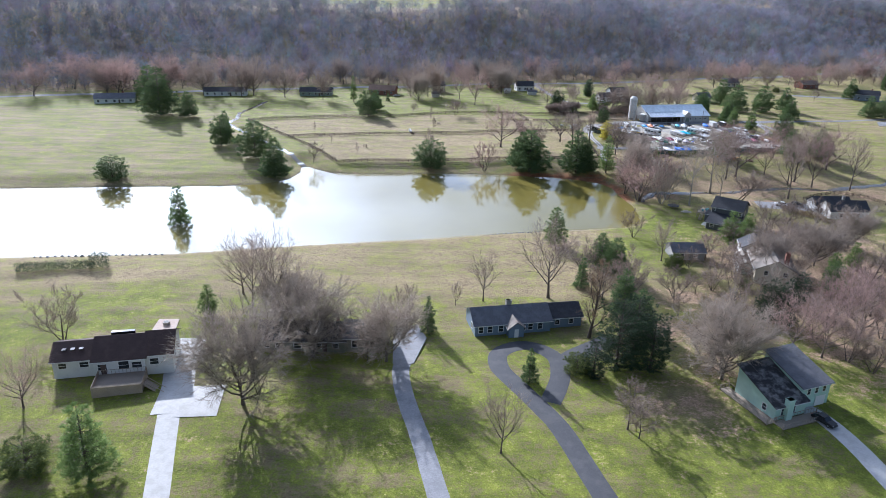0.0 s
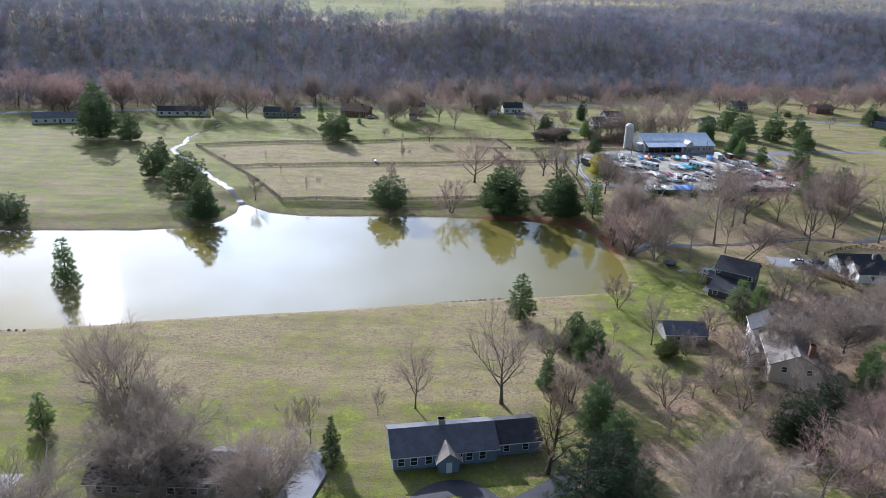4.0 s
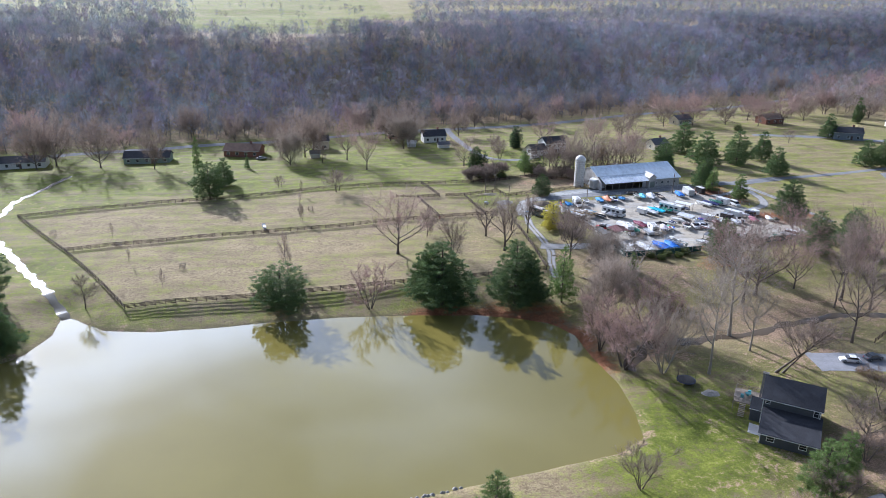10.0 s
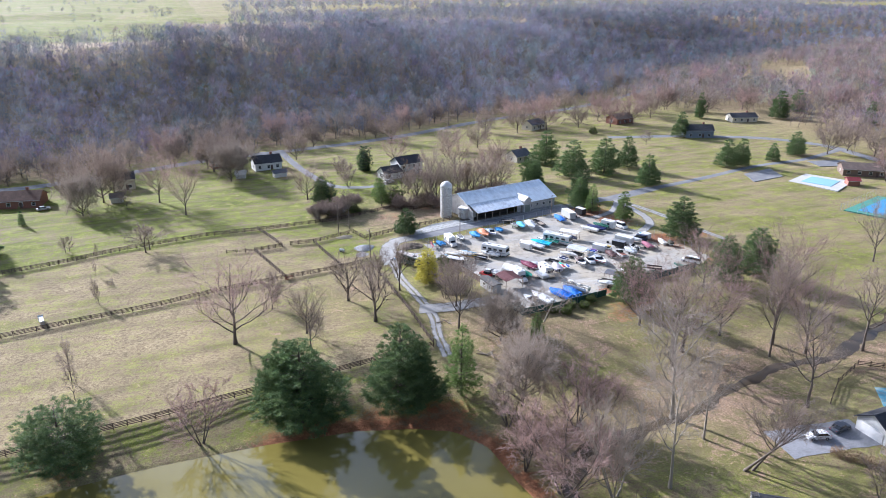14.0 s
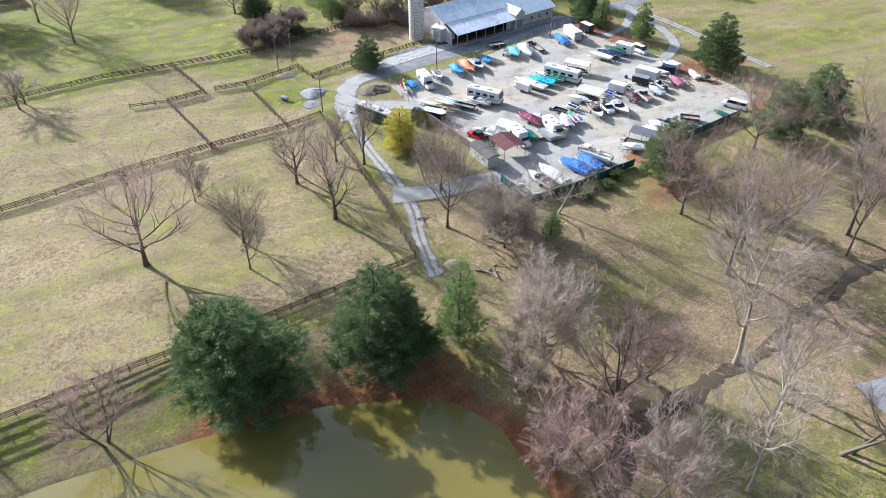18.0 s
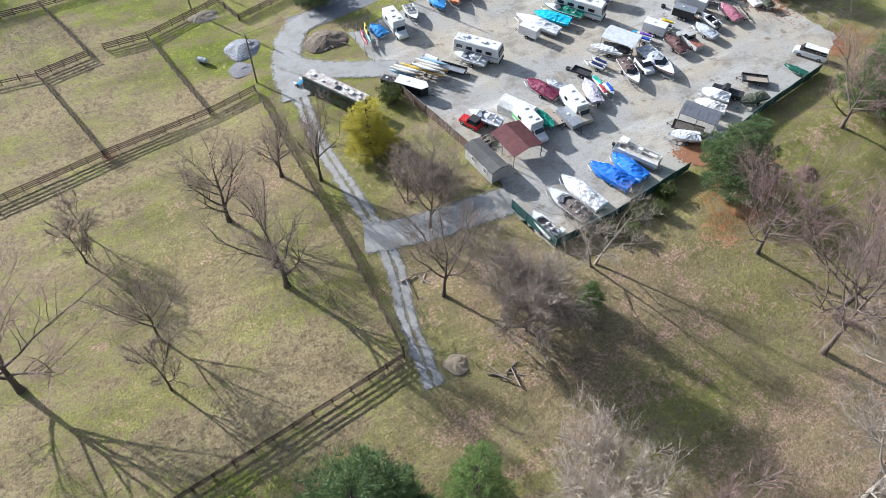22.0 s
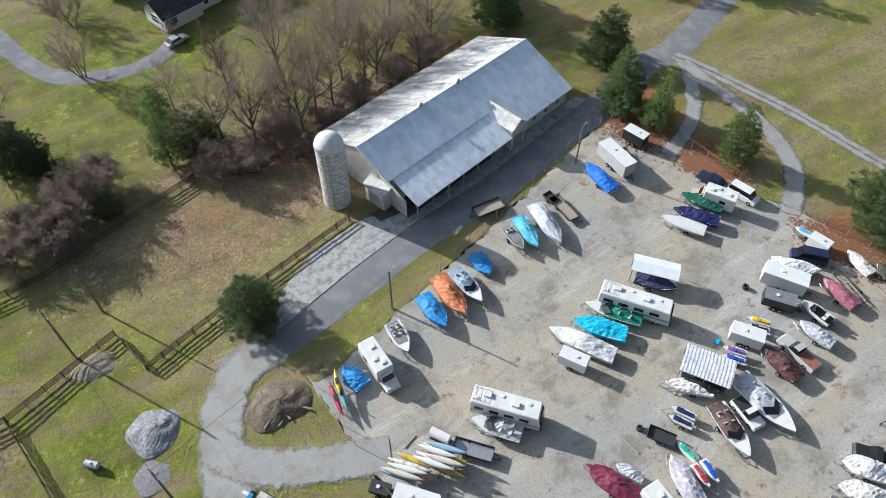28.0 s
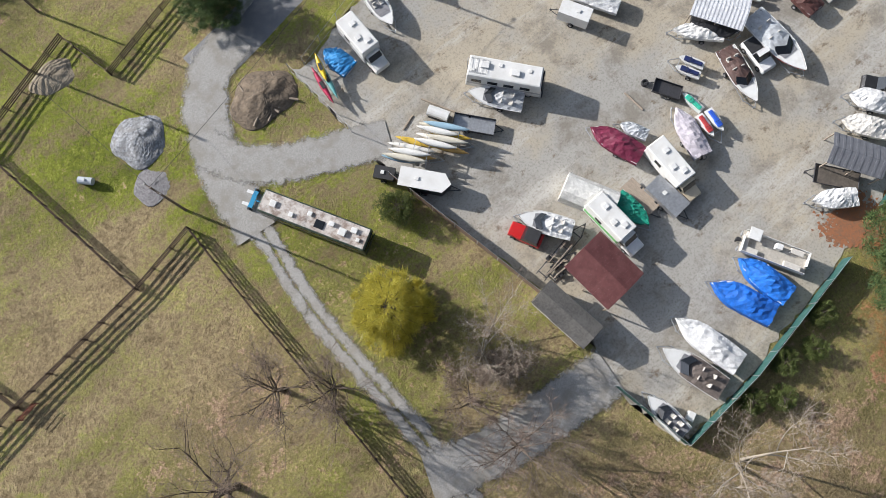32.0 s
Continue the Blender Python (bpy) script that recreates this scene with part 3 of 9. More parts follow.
asphalt = surface("asphalt", (0.175, 0.178, 0.186), 0.9, vary=0.18, size=0.12, dirt=(0.255, 0.248, 0.235), dirt_size=2.8, dirt_amount=0.8, bump=0.15, spec=0.2)
dark_asphalt = surface("dark_asphalt", (0.045, 0.046, 0.052), 0.8, vary=0.25, size=0.12, dirt=(0.09, 0.088, 0.085), dirt_size=3.0, dirt_amount=0.4)
gravel = worn_away(surface("pale_gravel", (0.312, 0.302, 0.283), 0.95, vary=0.22, size=0.16, dirt=(0.235, 0.218, 0.188), dirt_size=2.2, dirt_amount=0.75, bump=0.4))
concrete = surface("concrete", (0.46, 0.45, 0.43), 0.9, vary=0.1, size=0.4, dirt=(0.34, 0.32, 0.29), dirt_size=2.2, dirt_amount=0.5)
lot_stone = yard_stone()
creek_water = still_water("creek_water", (0.095, 0.072, 0.046), 0.03, 0.06)
stream_water = still_water("stream_water", (0.12, 0.10, 0.06), 0.12, 0.12)


def lot_surface():
    """The storage yard's floor, with a ragged edge."""
    edge = []
    for a, b in zip(LOT, LOT[1:] + LOT[:1]):
        n = max(1, int(math.dist(a, b) / 0.8))
        edge += [(a[0] + (b[0] - a[0]) * k / n + random.uniform(-0.35, 0.35), a[1] + (b[1] - a[1]) * k / n + random.uniform(-0.35, 0.35)) for k in range(n)]
    bm = bmesh.new()
    bm.faces.new([bm.verts.new((x, y, 0.05)) for x, y in edge])
    bmesh.ops.triangulate(bm, faces=bm.faces)
    me = bpy.data.meshes.new("yard_floor")
    bm.to_mesh(me)
    bm.free()
    me.materials.append(lot_stone)
    return tagged(new("yard_pavement", me), "worn grey gravel floor of a boat storage yard", "gravel yard", kind="structure")


lot_surface()


def patch(x, y, rx, ry, turn, mat, words, category, seed=0, count=2200):
    """Fallen needles strewn over the yard, thinning outwards."""
    r = np.random.default_rng(seed)
    c = r.normal(0, 0.5, (count, 2)) * np.array((rx, ry))
    c += 0.5 * np.stack((np.sin(c[:, 1] * 1.1 + seed), np.sin(c[:, 0] * 1.3)), -1)
    w = r.uniform(0, 2 * math.pi, count)
    size = r.uniform(0.12, 0.34, count)
    corners = [np.column_stack((c[:, 0] + size * np.cos(w + k), c[:, 1] + size * np.sin(w + k), r.uniform(0.004, 0.035, count))) for k in (0.0, 2.4, 3.9)]
    me = mesh_of("needle_litter", np.stack(corners, 1).reshape(-1, 3), np.arange(count * 3).reshape(-1, 3).tolist(), mat)
    ob = tagged(new("needle_litter", me), words, category, kind="stuff")
    ob.matrix_basis = pose(x, y, 0.06, 0, 0, turn)
    return ob


needles = plant("red_needles", (0.30, 0.120, 0.055), (0.19, 0.105, 0.065), rough=0.95)
patch(153, 384, 4.0, 5.5, 20, needles, "orange-red pine needles on gravel", "needles", 1)
patch(156, 372, 2.6, 6.0, 10, needles, "orange-red pine needles on gravel", "needles", 2)
patch(160.5, 349, 3.2, 7.5, 15, needles, "orange-red pine needles on gravel", "needles", 3)
patch(123.8, 319.6, 2.6, 2.2, 0, needles, "orange-red pine needles on gravel", "needles", 5)
ribbon("road", [(79.0, 378.0), (85, 378.8), (98, 381.5), (112, 384.6), (126, 386.2), (140, 389.8), (153, 392.6), (167, 397.2), (175, 397.5), (199, 406.5)], 5.6, asphalt, "grey asphalt lane past the barn", "road", 0.07, ragged=0.04)
slab("pavement", [(87, 380.6), (99, 384.0), (112, 387.0), (126, 388.9), (140, 392.4), (151, 395.0), (150, 396.6), (139, 394.6), (128, 392.2), (112, 389.8), (106, 391.6), (97, 390), (89, 385.4)], surface("broken_concrete", (0.37, 0.37, 0.36), 0.9, vary=0.2, size=0.5, dirt=(0.17, 0.17, 0.12), dirt_size=1.1, dirt_amount=0.75), "broken concrete apron beside the barn", "apron", 0.0, lift=0.05)
slab("bay_floor", [(107.6, 389.8), (112, 389.6), (128, 392.4), (127.4, 394.8), (107.2, 391.8)], surface("bay_earth", (0.075, 0.062, 0.048), 0.95, vary=0.4, size=0.5), "damp dark earth before the open barn bay", "earth", 0.0, lift=0.07)
ribbon("gravel_drive", [(74.6, 368), (74.2, 363.8), (73.6, 357.5), (72.8, 350.2), (72.9, 342.3), (73.3, 335.2), (73.6, 328), (73.2, 321), (71.5, 314), (70.8, 308.7), (70.2, 303)], 2.7, gravel, "pale gravel farm drive with two wheel tracks", "drive", 0.06, across=8, tracks=True)
ribbon("gravel_drive", [(74.4, 370.5), (76.6, 366.4), (79.8, 363.6), (84.1, 361.4), (91, 358.4)], 5.0, gravel, "pale gravel entry to the storage yard", "drive", 0.09, across=8)
ribbon("gravel_drive", [(71.5, 327.5), (77.7, 325.4), (83.2, 324.8), (93, 323.8)], 5.8, gravel, "pale gravel entry to the storage yard", "drive", 0.10, across=8)
ribbon("gravel_drive", [(85, 379), (80.5, 377.6), (77.4, 374.6), (75.4, 370.5), (74.0, 365.5), (73.2, 359)], 5.6, gravel, "pale gravel turning place", "drive", 0.085, across=8)
ribbon("gravel_drive", [(173, 396), (175, 390), (176.5, 384), (179.5, 372), (180.5, 360), (183, 345)], 3.2, gravel, "pale gravel path beside a meadow", "path", across=8, tracks=True)
ribbon("gravel_drive", [(173, 394), (172.3, 388), (172.4, 381), (171.2, 372), (167, 364), (159, 358.5)], 3.6, gravel, "pale gravel entry to the storage yard", "drive", 0.08)
ribbon("gravel_drive", [(173, 393.5), (167.5, 386), (161, 380.5), (153, 377.5)], 2.8, gravel, "pale gravel entry to the storage yard", "drive", 0.07)
ribbon("road", [(199, 406.5), (213, 410), (238, 417.5), (270, 425), (301, 428), (340, 440)], 3.4, asphalt, "grey asphalt park lane", "road", 0.08, ragged=0.05)
ribbon("road", [(240, 505), (281, 490), (320, 468), (336, 443), (332, 398), (330, 340)], 6.0, asphalt, "grey asphalt street beyond the meadow", "road", 0.1, ragged=0.05)
ribbon("road", [(-400, 378), (-233, 438), (-142, 468), (-64, 492), (-35, 497), (35, 523), (112, 539), (197, 578), (307, 621), (470, 740)], 6.5, asphalt, "grey asphalt road along the foot of the wooded hill", "road", 0.12, ragged=0.02)
ribbon("driveway", [(-42.5, 82), (-43.9, 88), (-47.3, 100), (-50, 110)], 4.0, concrete, "pale concrete driveway", "driveway", 0.07, ragged=0.0)
ribbon("driveway", [(-50, 109), (-51.4, 118), (-54.2, 128), (-55.4, 138.4)], 6.2, concrete, "pale concrete parking court beside the house", "driveway", 0.10, ragged=0.0, across=8)
ribbon("driveway", [(-49.5, 113.2), (-41.6, 114.2)], 10.6, concrete, "pale concrete parking court", "driveway", 0.13, ragged=0.0, across=10)
ribbon("driveway", [(2.2, 82), (0.3, 90), (-3, 104.5), (-6.6, 118), (-8.2, 128), (-7.6, 134), (-6.5, 146)], 3.6, surface("worn_drive", (0.25, 0.25, 0.26), 0.9, vary=0.2, size=0.3, dirt=(0.15, 0.15, 0.15), dirt_size=2.0), "worn grey driveway", "driveway", 0.07, ragged=0.03)
slab("driveway_apron", [(-10, 129), (-5.6, 131.6), (-3.2, 143), (-5.6, 149.5), (-11, 146)], MATS["worn_drive"], "worn grey parking place", "driveway", lift=-0.05)
ribbon("driveway", [(29, 84), (27.2, 91.2), (23.3, 107.8), (20.5, 115), (16, 124), (12.8, 131), (13.4, 137.5), (19.4, 140.8), (25.2, 136), (25.4, 128), (22, 118)], 4.2, dark_asphalt, "dark asphalt driveway looping round a lawn", "driveway", 0.08, ragged=0.02)
ribbon("driveway", [(25.2, 132), (30, 137.5), (36, 142.5), (40, 146.5)], 4.2, dark_asphalt, "dark asphalt driveway to a carport", "driveway", 0.1, ragged=0.02)
ribbon("driveway", [(72, 121), (75, 115), (76.6, 107), (77.2, 98), (78, 84)], 4.0, concrete, "pale concrete driveway", "driveway", 0.07, ragged=0.0)
ribbon("creek", CREEK[:4], 3.2, creek_water, "shallow brown creek winding under bare trees", "creek", 0.07, kind="structure", ragged=0.5)
ribbon("creek", CREEK[3:9], 2.3, creek_water, "narrow brown creek winding under bare trees", "creek", 0.08, kind="structure", ragged=0.5)
ribbon("creek", CREEK[8:], 3.4, creek_water, "shallow creek with bright sky on it", "creek", 0.07, kind="structure", ragged=0.5)
ribbon("stream", STREAM, 2.4, stream_water, "narrow stream shining in the sun", "stream", 0.16, kind="structure", ragged=0.4)


# ---- trees ----
rng = np.random.default_rng(11)
bark_grey = plant("bark_grey", (0.092, 0.072, 0.056), (0.150, 0.120, 0.096))
bark_dark = plant("bark_dark", (0.070, 0.055, 0.043), (0.110, 0.088, 0.070))
bark_pale = plant("bark_pale", (0.360, 0.320, 0.265), (0.235, 0.200, 0.155))
twig_brown = plant("twig_brown", (0.235, 0.178, 0.142), (0.330, 0.262, 0.215), thin=0.3)
twig_pink = plant("twig_pink", (0.410, 0.275, 0.242), (0.320, 0.226, 0.192), thin=0.3)
twig_pale = plant("twig_pale", (0.390, 0.325, 0.268), (0.300, 0.245, 0.198), thin=0.25)
twig_tan = plant("twig_tan", (0.300, 0.205, 0.120), (0.230, 0.160, 0.105))
needle_dark = plant("needle_dark", (0.050, 0.098, 0.044), (0.178, 0.236, 0.080), thin=0.30)
needle_green = plant("needle_green", (0.105, 0.165, 0.048), (0.225, 0.300, 0.095), thin=0.38)
needle_yellow = plant("needle_yellow", (0.600, 0.510, 0.080), (0.440, 0.420, 0.085), thin=0.5)
needle_deep = plant("needle_deep", (0.022, 0.044, 0.022), (0.058, 0.088, 0.040), thin=0.2)
leaf_bush = plant("leaf_bush", (0.062, 0.088, 0.028), (0.150, 0.176, 0.050), thin=0.3)
BARE = {"brown": (bark_grey, twig_brown), "pink": (bark_grey, twig_pink), "pale": (bark_pale, twig_pale), "dark": (bark_dark, twig_brown), "tan": (bark_dark, twig_tan), "soft": (bark_grey, twig_pale)}


def unit(v):
    return v / max(1e-9, np.linalg.norm(v))


class Wood:
    """Collects tapered limbs and fine blades."""

    def __init__(self):
        self.v, self.f, self.fine = [], [], []

    def limb(self, pts, radii, n):
        base = len(self.v)
        for i, (p, r) in enumerate(zip(pts, radii)):
            d = unit(pts[min(i + 1, len(pts) - 1)] - pts[max(i - 1, 0)])
            a = unit(np.cross(d, (0.3, 0.5, 0.8)))
            b = np.cross(d, a)
            for k in range(n):
                w = 2 * math.pi * k / n
                self.v.append(p + r * (math.cos(w) * a + math.sin(w) * b))
        for i in range(len(pts) - 1):
            for k in range(n):
                q = base + i * n
                self.f.append((q + k, q + (k + 1) % n, q + n + (k + 1) % n, q + n + k))
        self.fine += [0] * (n * (len(pts) - 1))

    def blade(self, p, q, w):
        d = unit(q - p)
        a = unit(np.cross(d, rng.normal(size=3))) * w / 2
        base = len(self.v)
        self.v += [p - a, p + a, q]
        self.f.append((base, base + 1, base + 2))
        self.fine.append(1)

    def spray(self, p, q, w):
        """Many blades at once, from the places p to the places q."""
        a = np.cross(q - p, rng.normal(size=p.shape))
        a *= w / 2 / np.maximum(1e-9, np.linalg.norm(a, axis=1, keepdims=True))
        base, n = len(self.v), len(p)
        self.v += list(np.stack((p - a, p + a, q), 1).reshape(-1, 3))
        self.f += [(base + 3 * k, base + 3 * k + 1, base + 3 * k + 2) for k in range(n)]
        self.fine += [1] * n


def bent(p, d, length, parts, curl, rise):
    pts = [p]
    for _ in range(parts):
        d = unit(d + rng.normal(size=3) * curl + np.array((0, 0, rise)))
        pts.append(pts[-1] + d * length / parts)
    return pts, d


def bare_meshes(height, spread, limbs, fork, droop=0.10, stems=1, lean=0.0, fine=1.0, twigs=8, girth=0.018, top=0.88, up=0.55, loose=0.8, taper=0.5):
    """A leafless tree: the stem with its great limbs, and the crown of branches and twigs."""
    stem, crown = Wood(), Wood()
    for s in range(stems):
        w = 2 * math.pi * s / stems + rng.uniform(0, 2)
        out = 0.0 if stems == 1 else rng.uniform(0.25, 0.6)
        pts, _ = bent(np.array((0.25 * math.cos(w) * (stems > 1), 0.25 * math.sin(w) * (stems > 1), -0.3)), unit(np.array((math.cos(w) * out + lean, math.sin(w) * out, 1.0))), height * top * rng.uniform(0.94, 1.06), 7, 0.055, 0.02)
        r0 = height * girth / (1 if stems == 1 else 1.6)
        radii = [r0 * (1 - 0.13 * i) for i in range(8)]
        radii[0] *= 1.4
        stem.limb(pts, radii, 7)
        count = max(5, int(limbs / (1 if stems == 1 else 1.6)))
        for i in range(count):
            k = fork + (1 - fork) * (i + rng.uniform(0, 0.8)) / count
            j = min(6, int(k * 7))
            p = pts[j] + (pts[j + 1] - pts[j]) * (k * 7 - j)
            a = i * 2.4 + rng.uniform(-0.5, 0.5)
            length = spread * (1.05 - taper * (k - fork) / (1 - fork)) * rng.uniform(0.8, 1.15)
            d = unit(np.array((math.cos(a), math.sin(a), up * rng.uniform(0.8, 1.7) + 0.5 * (k - fork))))
            r1 = radii[j] * 0.64
            lp, ld = bent(p, d, length, 5, 0.11, droop)
            stem.limb(lp, [r1 * (1 - 0.17 * q) for q in range(6)], 5)
            for m in range(9):
                u = 0.22 + 0.78 * (m + rng.uniform(0, 0.9)) / 9
                jj = min(4, int(u * 5))
                bp = lp[jj] + (lp[jj + 1] - lp[jj]) * (u * 5 - jj)
                bd = unit(unit(lp[jj + 1] - lp[jj]) + rng.normal(size=3) * 0.72 * loose + np.array((0, 0, 0.10)))
                bl = length * rng.uniform(0.28, 0.5)
                bpts, _ = bent(bp, bd, bl, 3, 0.12, droop * 0.7)
                crown.limb(bpts, [max(0.016, r1 * 0.36 * (1 - 0.26 * q)) for q in range(4)], 3)
                for c in range(6):
                    cu = 0.25 + 0.75 * c / 5
                    ci = min(2, int(cu * 3))
                    cp = bpts[ci] + (bpts[ci + 1] - bpts[ci]) * (cu * 3 - ci)
                    cd = unit(unit(bpts[ci + 1] - bpts[ci]) + rng.normal(size=3) * 0.65 * loose + np.array((0, 0, 0.08)))
                    cl = bl * rng.uniform(0.45, 0.75)
                    crown.blade(cp, cp + cd * cl, 0.040 * fine)
                    ep = cp + cd * cl * rng.uniform(0.2, 0.95, (twigs, 1))
                    ed = cd + rng.normal(size=(twigs, 3)) * 0.62 * loose
                    crown.spray(ep, ep + ed * cl * rng.uniform(0.32, 0.65, (twigs, 1)), 0.024 * fine)
    return stem, crown


def make_bare(style, height, *a, **k):
    stem, crown = bare_meshes(height, *a, **k)
    bark, twig = BARE[style]
    me = mesh_of("crown", crown.v, crown.f, bark)
    me.materials.append(twig)
    me.polygons.foreach_set("material_index", np.array(crown.fine, np.int32))
    return (mesh_of("trunk", stem.v, stem.f, bark, True), me)


KINDS = {
    "oak": make_bare("brown", 13.0, 7.6, 11, 0.30, top=0.66, up=0.62, taper=0.25, girth=0.022), "maple": make_bare("pink", 13.0, 8.2, 12, 0.26, droop=0.06, top=0.6, up=0.6, taper=0.2, girth=0.023), "tall": make_bare("brown", 17.0, 6.6, 14, 0.32, top=0.8),
    "sycamore": make_bare("pale", 17.0, 6.8, 13, 0.30, droop=0.04, girth=0.015), "clump": make_bare("brown", 11.0, 4.2, 10, 0.15, stems=4, loose=0.6), "pinkclump": make_bare("pink", 12.0, 4.8, 12, 0.15, stems=4, droop=0.04, loose=0.5, twigs=6, fine=1.15),
    "round": make_bare("soft", 13.0, 6.8, 28, 0.14, droop=0.12, fine=1.5, twigs=15, top=0.60, up=0.36, taper=0.15, loose=0.9), "gnarled": make_bare("pale", 11.0, 6.4, 11, 0.16, stems=2, droop=0.02, loose=1.05, twigs=6, girth=0.026, up=0.35), "thicket": make_bare("soft", 4.5, 2.6, 12, 0.08, stems=5, loose=1.1, fine=1.1, twigs=7), "small": make_bare("brown", 6.5, 2.9, 9, 0.2, fine=0.8), "dark": make_bare("dark", 13.0, 6.6, 12, 0.26, top=0.66, girth=0.027, up=0.5, taper=0.3), "brush": make_bare("brown", 4.5, 2.6, 12, 0.08, stems=5, loose=1.1, fine=1.5, twigs=9),
    "leaning": make_bare("brown", 12.0, 5.6, 10, 0.4, lean=0.7), "tan": make_bare("tan", 15.0, 4.0, 16, 0.12, droop=0.1), "paleclump": make_bare("pale", 12.0, 4.4, 10, 0.15, stems=4, loose=0.5, twigs=6, fine=1.15),
}
FAR_KINDS = {"round": make_bare("brown", 13.0, 7.2, 18, 0.16, droop=0.12, fine=2.9, twigs=4, top=0.60, up=0.34, taper=0.15), "maple": make_bare("pink", 13.0, 7.6, 14, 0.22, fine=2.8, twigs=4, top=0.62, up=0.55, taper=0.2), "oak": make_bare("brown", 13.0, 7.4, 12, 0.28, fine=2.6, twigs=4, top=0.64, taper=0.25)}
BARE_LABELS = {"oak": "bare winter tree with spreading brown limbs", "maple": "bare maple with a haze of red buds", "tall": "tall bare tree with a grey-brown crown", "sycamore": "bare sycamore with pale whitish limbs", "clump": "leafless many-stemmed brown tree",
               "pinkclump": "leafless many-stemmed tree with reddish twigs", "round": "bare tree with a dense rounded crown", "small": "small bare ornamental tree", "dark": "bare tree with dark rough bark", "brush": "dense leafless brown thicket beside the fence", "gnarled": "gnarled bare tree with pale crooked limbs", "thicket": "leafless thicket of pale tangled branches", "leaning": "bare tree leaning over the bank",
               "tan": "bare larch tree with tawny twigs", "paleclump": "leafless many-stemmed tree with pale branches"}


def conifer_meshes(height, radius, clumps, shape, blades=26, skirt=0.08, blade=0.42):
    """An evergreen: whorls of boughs, each ending in a plume of needle tufts, with gaps between the plumes."""
    stem, crown = Wood(), Wood()
    stem.limb([np.array((0, 0, -0.3)), np.array((0.05, 0.02, height * 0.4)), np.array((0, 0, height * 0.97))], [height * 0.020, height * 0.014, 0.03], 7)
    whorls = max(7, int(height / 0.72))
    boughs = []
    for w in range(whorls):
        k = skirt + (1 - skirt) * (w + rng.uniform(0.0, 0.6)) / whorls
        if shape == "cone":
            r = radius * (1 - k) ** 0.85 + 0.15
        elif shape == "round":
            r = radius * math.sqrt(max(0.03, 1 - (abs(k - 0.42) / 0.60) ** 2.2))
        elif shape == "dome":
            r = radius * math.sqrt(max(0.04, 1 - ((k - 0.16) / 0.87) ** 2)) * (0.88 if k < 0.16 else 1.0)
        else:
            r = radius * min(1.0, 0.74 + 1.5 * k) * (1 - k) ** 0.58 + 0.25
        count = 8 if k < 0.75 else 5
        turn = rng.uniform(0, 2 * math.pi)
        for j in range(count):
            a = turn + 2 * math.pi * (j + rng.uniform(-0.3, 0.3)) / count
            lobes = 0.90 + 0.12 * math.sin(3 * a + 4 * k + height) + 0.10 * math.sin(2 * a - 7 * k + radius)
            if rng.uniform() < 0.06:
                continue
            boughs.append((k, a, r * lobes * rng.uniform(0.72, 1.12)))
    share = clumps / sum(0.3 + b[2] ** 1.35 for b in boughs)
    for k, a, reach in boughs:
        rise = {"cone": -0.12, "round": 0.25, "dome": 0.10}.get(shape, 0.06) + 0.55 * k * k
        out = np.array((math.cos(a), math.sin(a), 0.0))
        side = np.array((-math.sin(a), math.cos(a), 0.0))
        low = np.array((0, 0, max(0.2, k * height - rise * reach * 0.7)))
        tip = low + out * reach + np.array((0, 0, rise * reach))
        if reach > 0.25 * radius:
            stem.limb([low, (low + tip) / 2 + np.array((0, 0, -0.05 * reach)), tip], [0.03 + 0.004 * height * (1 - k), 0.03, 0.015], 3)
        tufts = max(2, int(share * (0.3 + reach ** 1.35) + rng.uniform()))
        u = 1 - 0.72 * rng.uniform(0, 1, tufts) ** 1.5
        wide = 0.20 * reach + 0.10
        mid = low + np.outer(u, tip - low) + np.outer(rng.normal(0, 1, tufts) * wide * (1.15 - 0.5 * u), side) + np.outer(rng.normal(0.05, 0.10, tufts) * (0.35 * reach + 0.35), (0, 0, 1))
        size = blade * rng.uniform(0.75, 1.25, tufts) * (0.75 + 0.4 * (1 - k))
        p = np.repeat(mid, blades, axis=0)
        z = np.repeat(size, blades)[:, None]
        d = out * 0.65 + rng.normal(size=p.shape) * 0.7 + np.array((0, 0, 0.32))
        d /= np.linalg.norm(d, axis=1, keepdims=True)
        p = p + rng.normal(size=p.shape) * np.array((0.34, 0.34, 0.16)) * z
        crown.spray(p, p + d * z * rng.uniform(0.6, 1.2, (len(p), 1)), 0.13 * blade)
    return stem, crown


def make_conifer(needle, *a, **k):
    stem, crown = conifer_meshes(*a, **k)
    return (mesh_of("trunk", stem.v, stem.f, bark_dark, True), mesh_of("crown", crown.v, crown.f, needle))


